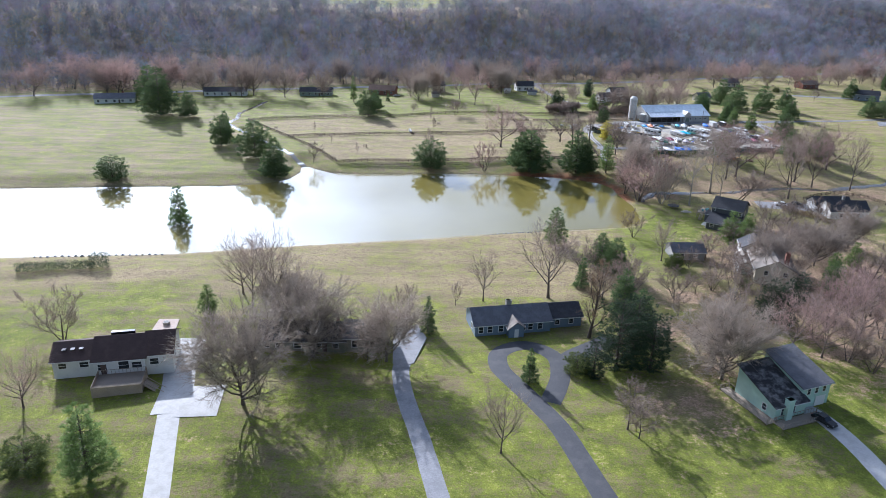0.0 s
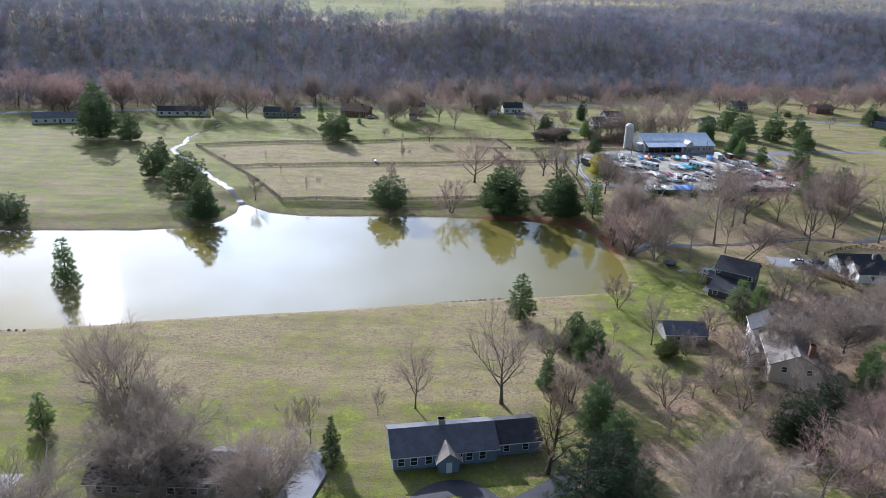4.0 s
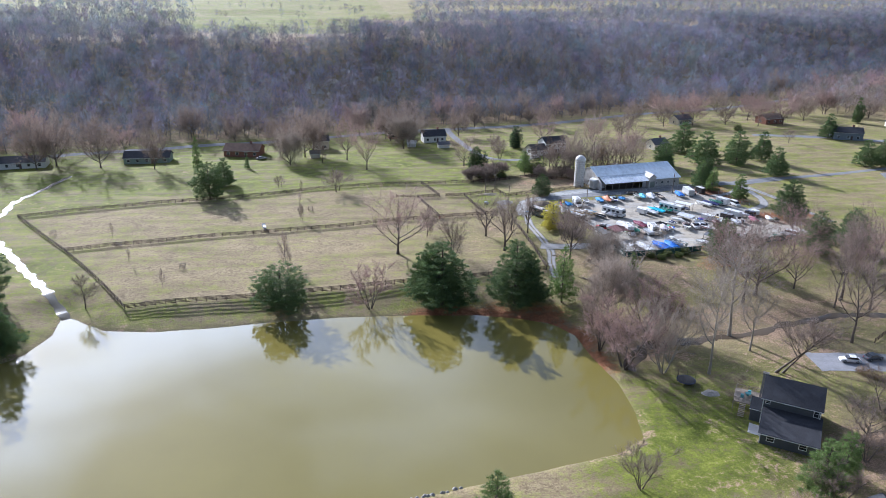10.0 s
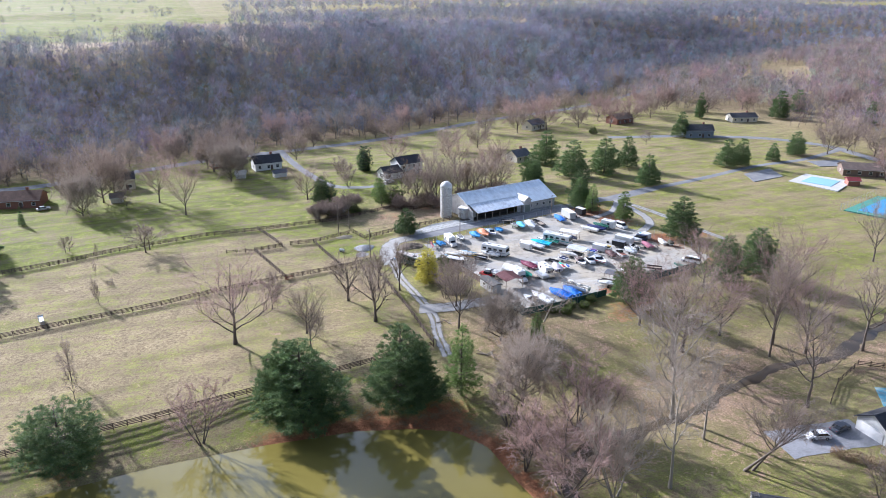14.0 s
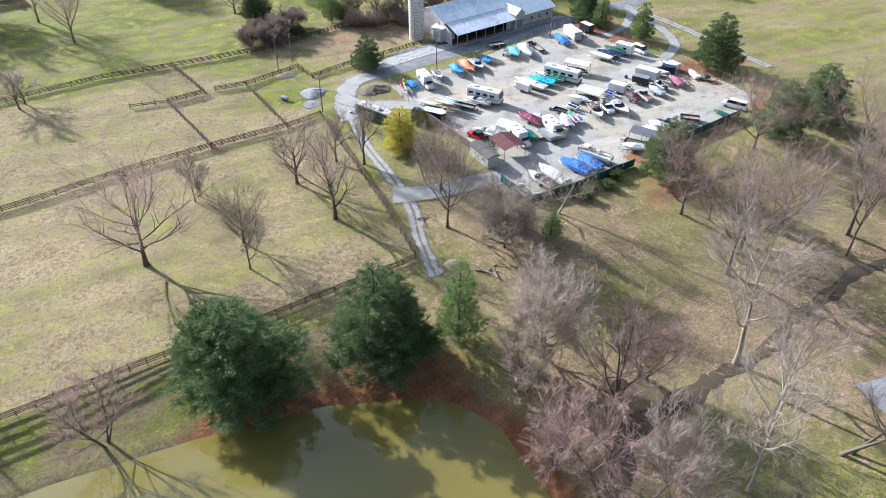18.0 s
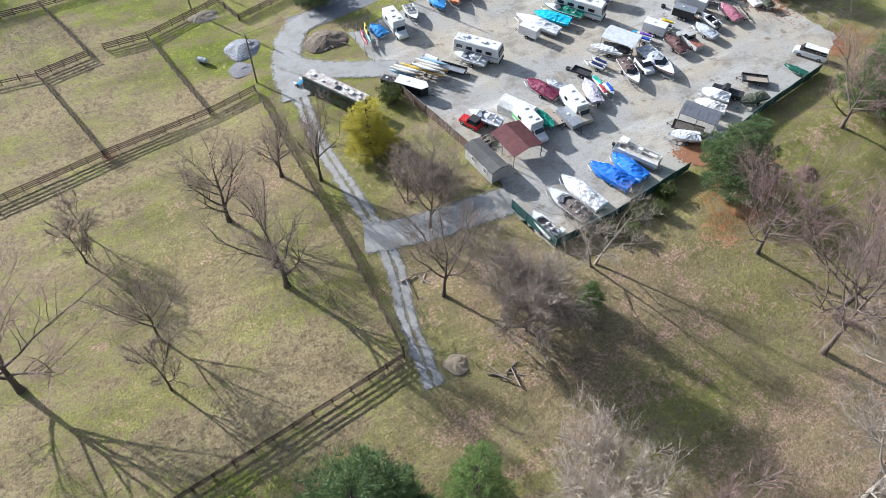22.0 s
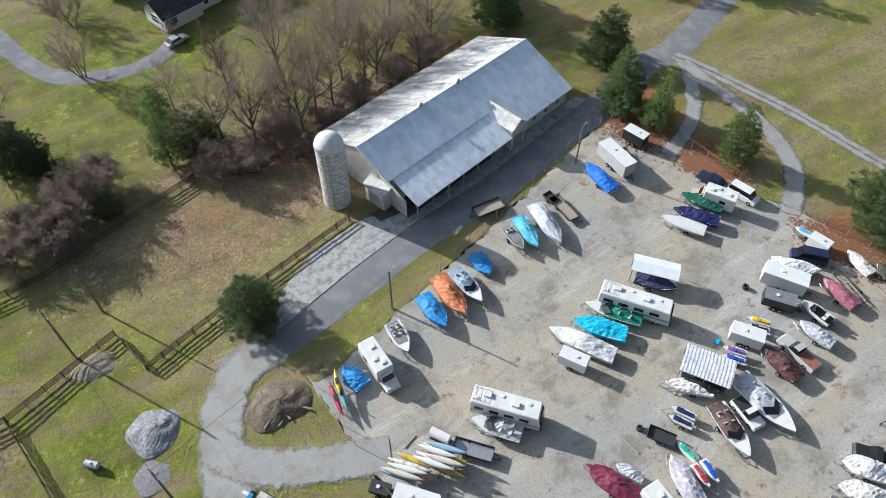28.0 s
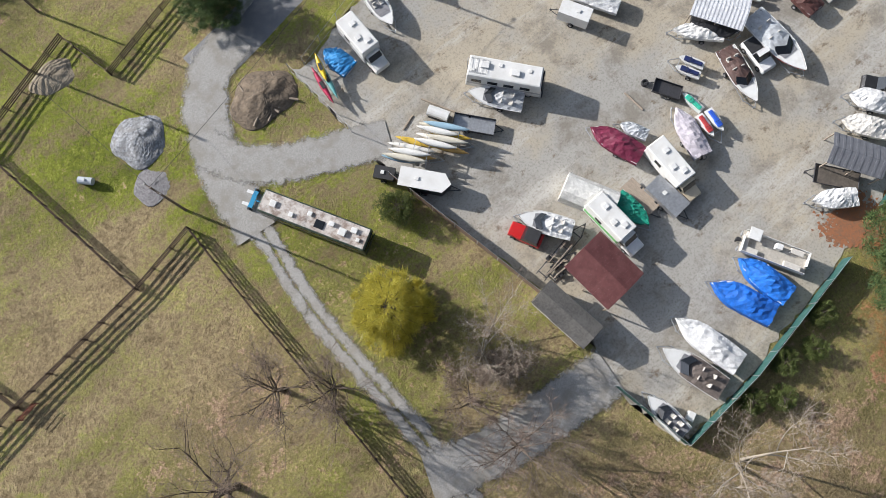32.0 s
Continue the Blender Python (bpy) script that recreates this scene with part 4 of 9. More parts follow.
KINDS.update({
    "pine": make_conifer(needle_dark, 12.0, 4.9, 1350, "pine", 34, blade=0.42), "bluepine": make_conifer(needle_dark, 12.0, 5.4, 1500, "dome", 34, 0.08, blade=0.44), "greenpine": make_conifer(needle_green, 12.0, 3.6, 620, "pine", 34, 0.10, blade=0.40),
    "spruce": make_conifer(needle_dark, 10.0, 2.6, 480, "cone", 30, 0.03), "cedar": make_conifer(needle_deep, 12.0, 3.4, 620, "round", 30, 0.02), "yellowpine": make_conifer(needle_yellow, 8.0, 2.9, 900, "pine", 30, 0.04, blade=0.34),
    "farpine": make_conifer(needle_dark, 11.0, 4.6, 760, "pine", 26, 0.06, blade=0.55), "shrub": make_conifer(leaf_bush, 2.2, 1.3, 320, "round", 24, 0.02, blade=0.28), "bigshrub": make_conifer(leaf_bush, 4.0, 2.6, 460, "round", 26, 0.02, blade=0.36),
    "airypine": make_conifer(needle_green, 12.0, 3.8, 420, "pine", 34, 0.10, blade=0.55),
})
LEAF_LABELS = {"pine": "dark green white pine with a dense crown", "bluepine": "broad rounded blue-green pine", "greenpine": "slim light-green pine tree", "spruce": "conical dark green spruce tree", "cedar": "dense dark evergreen cedar tree",
               "yellowpine": "yellow-green golden evergreen tree", "farpine": "dark green pine on open grass", "shrub": "clipped round evergreen shrub", "bigshrub": "dark leafy evergreen bush", "airypine": "airy light-green pine with open branches"}
KIND_HEIGHT = {"oak": 13, "maple": 13, "tall": 17, "sycamore": 17, "clump": 11, "pinkclump": 12, "round": 13, "small": 6.5, "dark": 13, "brush": 4.5, "thicket": 4.5, "gnarled": 11, "leaning": 12, "tan": 15, "paleclump": 12, "pine": 12, "bluepine": 12, "greenpine": 12, "spruce": 10,
               "cedar": 12, "yellowpine": 8, "farpine": 11, "shrub": 2.2, "bigshrub": 4.0, "airypine": 12}


def tree(kind, x, y, height, wide=1.0, turn=None, group="", z=None, far=False):
    s = height / KIND_HEIGHT[kind]
    bush = kind in ("shrub", "bigshrub")
    root = new("shrub" if bush else ("pine_tree" if kind in LEAF_LABELS else "bare_tree"))
    root.matrix_basis = pose(x, y, height_at(x, y) if z is None else z, 0, 0, (x * 37.0 + y * 53.0) % 360 if turn is None else turn) @ Matrix.Diagonal((s * wide, s * wide, s, 1))
    tagged(root, LEAF_LABELS.get(kind) or BARE_LABELS[kind], "shrub" if bush else "tree", group)
    for name, me in zip(("trunk", "crown"), FAR_KINDS[kind] if far else KINDS[kind]):
        again(name, me, None, root)
    return root


def woods(name, label, places, bark, twig, size, blades, width, seed):
    """A wood nobody could count: trunks and bare crowns in one mesh each."""
    r = np.random.default_rng(seed)
    p = np.array(places)
    n = len(p)
    z = ground_height(p[:, 0], p[:, 1])
    h = size * r.uniform(0.7, 1.25, n)
    base = np.column_stack((p, z))
    # trunks as three-sided spikes
    lean = r.normal(0, 0.06, (n, 2)) * h[:, None]
    tv = np.zeros((n, 4, 3))
    for k in range(3):
        w = 2 * math.pi * k / 3
        tv[:, k] = base + np.column_stack((0.13 * math.cos(w) * np.ones(n), 0.13 * math.sin(w) * np.ones(n), -0.3 * np.ones(n)))
    tv[:, 3] = base + np.column_stack((lean, h * 0.95))
    tf = (np.arange(n)[:, None, None] * 4 + np.array([[0, 1, 3], [1, 2, 3], [2, 0, 3]])[None]).reshape(-1, 3)
    root = tagged(new(name), label, "woods", kind="stuff")
    me = mesh_of("trunks", tv.reshape(-1, 3), tf.tolist(), bark)
    again("trunks", me, None, root)
    # rounded crowns of short blades
    a = r.uniform(0, 2 * math.pi, (n, blades))
    k = r.uniform(-1, 1, (n, blades))
    rad = np.sqrt(1 - k * k) * r.uniform(0.5, 1.0, (n, blades))
    wide = (h * r.uniform(0.27, 0.40, n))[:, None]
    start = base[:, None] + np.stack((lean[:, None, 0] * 0.7 + wide * rad * np.cos(a), lean[:, None, 1] * 0.7 + wide * rad * np.sin(a), h[:, None] * (0.60 + 0.36 * k)), -1)
    face = np.stack((np.cos(a) * rad, np.sin(a) * rad, k), -1)
    d = 0.9 * face + np.array((0, 0, 0.40)) + r.normal(0, 0.42, (n, blades, 3))
    d /= np.linalg.norm(d, axis=-1, keepdims=True)
    length = h[:, None] * r.uniform(0.12, 0.24, (n, blades))
    side = np.cross(d, r.normal(0, 1.0, d.shape))
    side /= np.linalg.norm(side, axis=-1, keepdims=True)
    start = start - d * length[..., None] * 0.5
    cv = np.stack((start - side * width / 2, start + side * width / 2, start + d * length[..., None]), 2).reshape(-1, 3)
    cf = np.arange(n * blades * 3).reshape(-1, 3)
    me = mesh_of("crowns", cv, cf.tolist(), twig)
    tint = np.repeat(np.column_stack((r.normal(1.0, 0.12, n), r.normal(1.0, 0.09, n), r.normal(1.0, 0.10, n))) * r.uniform(0.55, 1.5, (n, 1)), blades * 3, axis=0)
    me.color_attributes.new("tint", "FLOAT_COLOR", "POINT").data.foreach_set("color", np.column_stack((tint, np.ones(len(tint)))).astype(np.float32).reshape(-1))
    again("crowns", me, None, root)
    return root


wr = np.random.default_rng(5)
# distant blue haze is mixed into the hill's twig and bark colours
hazed_twig = plant("hazed_twig", (0.146, 0.150, 0.180), (0.226, 0.226, 0.256), tint=True, thin=0.3)
side_twig = plant("side_twig", (0.180, 0.146, 0.142), (0.250, 0.205, 0.192), tint=True, thin=0.3)
hazed_bark = plant("hazed_bark", (0.085, 0.085, 0.100), (0.170, 0.165, 0.175))


def scatter(x0, x1, y0, y1, gap, ok):
    nx_, ny_ = int((x1 - x0) / gap), int((y1 - y0) / gap)
    px, py = np.meshgrid(np.linspace(x0, x1, nx_), np.linspace(y0, y1, ny_))
    px, py = px + wr.uniform(-0.5, 0.5, px.shape) * gap, py + wr.uniform(-0.5, 0.5, py.shape) * gap
    keep = ok(px, py)
    return np.column_stack((px[keep], py[keep]))


def far_field(px, py, edge=0.0):
    """The open fields beyond the crest, a wedge between the woods."""
    way = np.degrees(np.arctan2(px - 17, py - 110)) + 1.3 * np.sin(py / 41)
    return (way > -13.5 + edge) & (way < 4.8 - edge)


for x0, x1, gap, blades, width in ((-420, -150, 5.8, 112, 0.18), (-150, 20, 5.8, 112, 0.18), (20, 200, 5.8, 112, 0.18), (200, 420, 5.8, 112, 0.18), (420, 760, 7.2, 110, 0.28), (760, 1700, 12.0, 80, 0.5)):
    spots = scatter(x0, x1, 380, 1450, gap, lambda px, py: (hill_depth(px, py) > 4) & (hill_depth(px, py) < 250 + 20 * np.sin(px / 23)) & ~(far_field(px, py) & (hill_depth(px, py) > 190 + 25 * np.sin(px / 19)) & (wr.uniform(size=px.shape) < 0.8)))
    woods("woods", "bare winter woods covering the hillside, coloured blue-grey for haze", spots, hazed_bark, hazed_twig, 13.0, blades, width, x1 + 1000)
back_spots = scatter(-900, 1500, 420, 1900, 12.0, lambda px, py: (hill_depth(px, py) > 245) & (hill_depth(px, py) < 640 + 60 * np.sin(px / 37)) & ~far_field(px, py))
woods("woods", "bare woods along the crest of the hill, coloured blue-grey for haze", back_spots, hazed_bark, hazed_twig, 14.0, 44, 0.42, 58)
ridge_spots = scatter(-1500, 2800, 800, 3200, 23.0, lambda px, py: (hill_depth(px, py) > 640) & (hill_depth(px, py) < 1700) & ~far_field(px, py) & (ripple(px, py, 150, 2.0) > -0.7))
woods("woods", "distant bare woods on rolling ridges", ridge_spots, hazed_bark, hazed_twig, 16.0, 26, 0.9, 59)
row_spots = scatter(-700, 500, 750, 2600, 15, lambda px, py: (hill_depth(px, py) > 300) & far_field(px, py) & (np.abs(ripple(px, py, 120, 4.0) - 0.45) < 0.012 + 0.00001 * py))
woods("woods", "rows of bare trees between distant fields", row_spots, hazed_bark, hazed_twig, 12.0, 40, 0.5, 77)
side_spots = scatter(200, 1100, 300, 1100, 7.6, lambda px, py: (hill_depth(px, py) < -9) & (py > np.interp(px, [290, 330, 350, 372, 430, 700], [660, 600, 530, 440, 400, 300])) & (ripple(px, py, 34, 1.0) > -0.62))
woods("woods", "mixed bare woods with reddish twigs on rising land", side_spots, bark_grey, side_twig, 14.0, 84, 0.28, 31)


# ---- fences ----
fence_wood = surface("fence_wood", (0.075, 0.050, 0.036), 0.9, vary=0.3, size=0.3, each=0.3, dirt=(0.13, 0.10, 0.08), dirt_size=1.0)
rail_red = surface("rail_red", (0.20, 0.06, 0.04), 0.9, vary=0.3, size=0.3, each=0.2)
post_mesh = bpy.data.meshes.new("post")
bm = block(0, 0, -0.3, 0.15, 0.15, 1.75, 0.015)
bm.to_mesh(post_mesh)
bm.free()
rail_mesh = bpy.data.meshes.new("rail")
bm = block(0.5, 0, -0.075, 1.0, 0.045, 0.15)
bm.to_mesh(rail_mesh)
bm.free()
for me in (post_mesh, rail_mesh):
    me.materials.append(fence_wood)


def fence(points, label="dark brown four-rail wooden paddock fence", rails=(0.35, 0.68, 1.0, 1.3), gap=2.44, name="fence", tall=1.0, post=None, rail=None, group="paddock fences"):
    """A post-and-rail fence over the land, each post and rail on its own."""
    root = new(name)
    root.location = (*points[0], height_at(*points[0]))
    tagged(root, label, "fence", group)
    back = Matrix.Translation((-root.location.x, -root.location.y, -root.location.z))
    spots = []
    for a, b in zip(points, points[1:]):
        a, b = np.array(a, float), np.array(b, float)
        n = max(1, round(np.linalg.norm(b - a) / gap))
        spots += [a + (b - a) * k / n for k in range(n)]
    spots.append(np.array(points[-1], float))
    p = np.array(spots)
    z = ground_height(p[:, 0], p[:, 1])
    for k in range(len(p)):
        lean = random.uniform(-2.5, 2.5)
        again("post", post or post_mesh, None, root, at=back @ pose(p[k][0], p[k][1], z[k], lean, random.uniform(-2, 2), random.uniform(0, 40)) @ Matrix.Diagonal((1, 1, tall, 1)))
    for k in range(len(p) - 1):
        d = p[k + 1] - p[k]
        run, rise = float(np.linalg.norm(d)), z[k + 1] - z[k]
        for h in rails:
            h += random.uniform(-0.03, 0.03)
            m = pose(p[k][0], p[k][1], z[k] + h, 0, -math.degrees(math.atan2(rise, run)) + random.uniform(-0.6, 0.6), math.degrees(math.atan2(d[1], d[0])))
            again("rail", rail or rail_mesh, None, root, at=back @ m @ Matrix.Diagonal((math.hypot(run, rise), 1, 1, 1)))
    return root


# ---- houses ----
glass = clear_glass()
white_trim = surface("white_trim", (0.72, 0.71, 0.68), 0.6, vary=0.06, size=0.5)
plank = surface("deck_plank", (0.33, 0.27, 0.21), 0.9, vary=0.3, size=0.4, stretch=(1, 8, 1), dirt=(0.2, 0.17, 0.14))
brick_red = surface("brick_red", (0.26, 0.12, 0.085), 0.9, vary=0.3, size=0.15)
stone_grey = surface("stone_grey", (0.30, 0.28, 0.25), 0.9, vary=0.35, size=0.25)


def shingles(name, colour, stain=None):
    return surface(name, colour, 0.9, vary=0.3, size=0.22, stretch=(1, 1, 3), dirt=stain or tuple(c * 1.5 for c in colour), dirt_size=1.8, dirt_amount=0.6, bump=0.25)


def siding(name, colour):
    return surface(name, colour, 0.65, vary=0.08, size=0.3, stretch=(0.3, 0.3, 9), dirt=tuple(c * 0.75 for c in colour), dirt_size=2.5, dirt_amount=0.35)


def window(parent, x, y, z, w, h, turn, sash=True):
    """A framed pane in a wall; its outside looks along local -y before the turn."""
    bm = bmesh.new()
    for sx in (-1, 1):
        box(bm, sx * (w / 2 + 0.05), 0, -0.06, 0.1, 0.12, h + 0.12)
    for sz in (-0.06, h - 0.04):
        box(bm, 0, 0, sz, w, 0.12, 0.1)
    if sash:
        box(bm, 0, 0, h / 2 - 0.03, w, 0.09, 0.05)
    m = pose(x, y, z, 0, 0, turn)
    win = part("window", bm, white_trim, parent)
    win.matrix_basis = m
    part("pane", block(0, 0.01, 0, w, 0.05, h), glass, win)
    return win


def wing(root, cx, cy, length, wide, wall_h, roof_h, walls, roofing, turn=0.0, eave=0.45, foot=1.2, hip=0.0, shed=False, thick=0.2, base=0.0, rooms=None, trim=True):
    """A block of a house: walls with gables, and a roof of two slabs; the ridge runs along its length."""
    m = pose(cx, cy, base, 0, 0, turn)
    bm = bmesh.new()
    L, W = length / 2, wide / 2
    top = [(-W, -foot), (W, -foot), (W, wall_h + (roof_h if shed else 0)), (0, wall_h + (roof_h * (0.5 if shed else 1.0))), (-W, wall_h)]
    if hip:
        top = [(-W, -foot), (W, -foot), (W, wall_h), (0, wall_h), (-W, wall_h)]
    loft(bm, [[(-L, y, z) for y, z in top], [(L, y, z) for y, z in top]])
    ob = part("wall", bm, walls, root)
    ob.matrix_basis = m
    bm = bmesh.new()
    slope = roof_h / (wide if shed else W)
    k = 0.02
    if shed:
        pts = [(-W - eave, wall_h - slope * eave + k), (W + eave, wall_h + roof_h + slope * eave + k)]
        ring = [(y, z) for y, z in pts] + [(y, z + thick) for y, z in pts[::-1]]
        loft(bm, [[(-L - eave, y, z) for y, z in ring], [(L + eave, y, z) for y, z in ring]])
    elif hip:
        low = wall_h - slope * eave + k
        corners = [(-L - eave, -W - eave), (L + eave, -W - eave), (L + eave, W + eave), (-L - eave, W + eave)]
        bot = [bm.verts.new((x, y, low)) for x, y in corners]
        mid = [bm.verts.new((x, y, low + thick)) for x, y in corners]
        ra, rb = bm.verts.new((-L + hip, 0, wall_h + roof_h + thick)), bm.verts.new((L - hip, 0, wall_h + roof_h + thick))
        bm.faces.new(bot[::-1])
        for q in range(4):
            bm.faces.new((bot[q], bot[(q + 1) % 4], mid[(q + 1) % 4], mid[q]))
        bm.faces.new((mid[0], mid[1], rb, ra)), bm.faces.new((mid[2], mid[3], ra, rb)), bm.faces.new((mid[1], mid[2], rb)), bm.faces.new((mid[3], mid[0], ra))
    else:
        ring = [(-W - eave, wall_h - slope * eave + k), (0, wall_h + roof_h + k), (W + eave, wall_h - slope * eave + k), (W + eave, wall_h - slope * eave + k + thick), (0, wall_h + roof_h + k + thick), (-W - eave, wall_h - slope * eave + k + thick)]
        loft(bm, [[(-L - eave, y, z) for y, z in ring], [(L + eave, y, z) for y, z in ring]])
    roof = part("roof", bm, roofing, root)
    roof.matrix_basis = m
    if trim and not hip:
        for s in (-1, 1):
            g = part("gutter", block(0, s * (W + eave + 0.04), wall_h - slope * eave + (2 * slope * (W + eave) if shed and s > 0 else 0), length + 2 * eave, 0.1, 0.12), white_trim, roof)
    for side, u, z, w, h in rooms or ():
        if side == "s":
            x, y, t = u, -W - 0.02, 0
        elif side == "n":
            x, y, t = u, W + 0.02, 180
        elif side == "e":
            x, y, t = L + 0.02, u, 90
        else:
            x, y, t = -L - 0.02, u, -90
        v = window(root, 0, 0, 0, w, h, 0)
        v.matrix_basis = m @ pose(x, y, z, 0, 0, t)
    return m


def house(x, y, turn, label, z=None, name="house", category="house", group=""):
    return thing(name, x, y, turn, label, category, group, z)


def chimney(root, x, y, z, h, mat, w=0.9):
    bm = block(x, y, z, w, w * 0.8, h)
    box(bm, x, y, z + h - 0.15, w + 0.15, w * 0.8 + 0.15, 0.15)
    part("chimney", bm, mat, root)


def door(root, x, y, z, turn, colour, w=1.0, h=2.1):
    d = part("door", block(0, 0, 0, w, 0.1, h, 0.02), colour, root)
    d.matrix_basis = pose(x, y, z, 0, 0, turn)
    part("door_handle", block(w * 0.38, -0.08, h * 0.48, 0.06, 0.08, 0.12), white_trim, d)
    return d


def deck(root, x, y, z, sx, sy, turn=0.0, rail=True, drop=1.6):
    m = pose(x, y, z, 0, 0, turn)
    d = part("deck", block(0, 0, -0.20, sx - 0.1, sy - 0.1, 0.14), plank, root, "weathered timber deck")
    d.matrix_basis = m
    n = int(sx / 0.3)
    board = bpy.data.meshes.new("board")
    bm = block(0, 0, -0.06, sx / n - 0.02, sy, 0.06)
    bm.to_mesh(board)
    bm.free()
    board.materials.append(plank)
    for k in range(n):
        again("board", board, None, d, at=pose(-sx / 2 + (k + 0.5) * sx / n, 0, 0))
    for a in (-1, 1):
        for b in (-1, 1):
            part("post", block(a * (sx / 2 - 0.1), b * (sy / 2 - 0.1), -drop, 0.14, 0.14, drop + (1.0 if rail else -0.06)), plank, d)
    if rail:
        baluster = bpy.data.meshes.new("baluster")
        bm = block(0, 0, 0.0, 0.05, 0.05, 0.92)
        bm.to_mesh(baluster)
        bm.free()
        baluster.materials.append(plank)
        for s in (-1, 1):
            part("handrail", block(0, s * (sy / 2 - 0.05), 0.92, sx, 0.08, 0.06), plank, d)
            part("handrail", block(s * (sx / 2 - 0.05), 0, 0.92, 0.08, sy - 0.1, 0.06), plank, d)
            for k in range(int(sx / 0.7)):
                again("baluster", baluster, None, d, at=pose(-sx / 2 + 0.35 + k * 0.7, s * (sy / 2 - 0.05), 0))
    return d


# ---- vehicles and boats ----
tyre = surface("tyre", (0.022, 0.022, 0.024), 0.9, vary=0.2, size=0.1)
steel = surface("galvanised_steel", (0.42, 0.43, 0.44), 0.45, 0.7, vary=0.2, size=0.3)
iron = surface("dark_iron", (0.06, 0.06, 0.065), 0.6, 0.4, vary=0.2, size=0.3)
dark_glass = clear_glass("dark_glass", (0.012, 0.014, 0.017))
gel_white = surface("white_gelcoat", (0.68, 0.68, 0.66), 0.3, vary=0.05, size=0.8, dirt=(0.52, 0.50, 0.45), dirt_size=0.9, dirt_amount=0.35)
rv_white = surface("rv_white", (0.67, 0.665, 0.64), 0.45, vary=0.05, size=0.8, dirt=(0.45, 0.43, 0.39), dirt_size=1.6, dirt_amount=0.4)
rubber_black = surface("rubber_black", (0.03, 0.03, 0.032), 0.7, vary=0.2, size=0.3)
seat_vinyl = surface("seat_vinyl", (0.55, 0.52, 0.47), 0.6, vary=0.1, size=0.3)
PAINT = {}


def paint(name, colour, rough=0.35):
    if name not in PAINT:
        PAINT[name] = surface("paint_" + name, colour, rough, vary=0.06, size=0.6, dirt=tuple(c * 0.6 + 0.05 for c in colour), dirt_size=0.8, dirt_amount=0.3)
    return PAINT[name]


def cloth(name, colour):
    if name not in PAINT:
        PAINT[name] = surface("canvas_" + name, colour, 0.6, vary=0.22, size=0.4, dirt=tuple(c * 0.6 + 0.03 for c in colour), dirt_size=0.7, dirt_amount=0.5, bump=1.0)
    return PAINT[name]


wheel_mesh = bpy.data.meshes.new("wheel")
bm = tube(bmesh.new(), (0, -0.12, 0), (0, 0.12, 0), 0.34, 0.34, 14)
bm.to_mesh(wheel_mesh)
bm.free()
wheel_mesh.materials.append(tyre)
rim_mesh = bpy.data.meshes.new("rim")
bm = tube(bmesh.new(), (0, -0.125, 0), (0, 0.125, 0), 0.19, 0.17, 10)
bm.to_mesh(rim_mesh)
bm.free()
rim_mesh.materials.append(steel)


def wheel(parent, x, y, r=0.34):
    w = again("wheel", wheel_mesh, None, parent, at=Matrix.Translation((x, y, r)) @ Matrix.Diagonal((r / 0.34, 1, r / 0.34, 1)))
    again("rim", rim_mesh, None, w)


def trailer_frame(root, length, wide, tongue=1.3, z=0.42, axles=1, mat=None):
    bm = bmesh.new()
    for s in (-1, 1):
        box(bm, 0.0, s * wide * 0.34, z, length * 0.92, 0.09, 0.11)
        tube(bm, (length * 0.42, s * wide * 0.34, z + 0.05), (length * 0.5 + tongue, 0, z + 0.02), 0.05, 0.05, 5)
    for k in range(4):
        box(bm, -length * 0.4 + k * length * 0.27, 0, z, 0.09, wide * 0.72, 0.09)
    tube(bm, (length * 0.5 + tongue * 0.8, 0, 0.0), (length * 0.5 + tongue * 0.8, 0, z + 0.3), 0.035, 0.035, 5)
    box(bm, length * 0.5 + tongue * 0.8, 0, 0, 0.15, 0.15, 0.05)
    fr = part("trailer_frame", bm, mat or steel, root, "steel boat trailer frame")
    for a in range(axles):
        x = -length * 0.14 - 0.4 * (axles - 1) + a * 0.8
        for s in (-1, 1):
            wheel(root, x, s * wide * 0.43, 0.31)
    return fr


def hull_rings(length, wide, z0, z1, blunt=0.56, stations=9):
    rings = []
    for i in range(stations):
        s = i / (stations - 1)
        taper = max(0.0, (s - blunt) / (1 - blunt))
        w = wide / 2 * max(0.02, 1 - taper ** 2.1) * (0.93 + 0.07 * min(1, s * 4))
        keel = z0 + (z1 - z0) * 0.75 * max(0, (s - 0.62) / 0.38) ** 2
        rim = z1 + 0.22 * s
        chine = keel + (rim - keel) * 0.35
        x = -length / 2 + length * s
        rings.append([(x, -w, rim), (x, -w * 0.88, chine), (x, 0, keel), (x, w * 0.88, chine), (x, w, rim)])
    return rings


def hull(root, length, wide, mat, z0=0.55, z1=1.25, blunt=0.56, stripe=None):
    rings = hull_rings(length, wide, z0, z1, blunt)
    ob = part("hull", loft(bmesh.new(), rings), mat, root, smooth=False)
    if stripe:
        bm = bmesh.new()
        for s in (0, 4):
            up = [Vector(r[s]) + Vector((0, 0.012 * (-1 if s == 0 else 1), -0.10)) for r in rings]
            lo = [Vector(r[s]) + Vector((0, 0.012 * (-1 if s == 0 else 1), -0.26)) for r in rings]
            for k in range(len(up) - 1):
                q = [bm.verts.new(v) for v in (up[k], up[k + 1], lo[k + 1], lo[k])]
                bm.faces.new(q)
        part("stripe", bm, stripe, ob)
    return rings


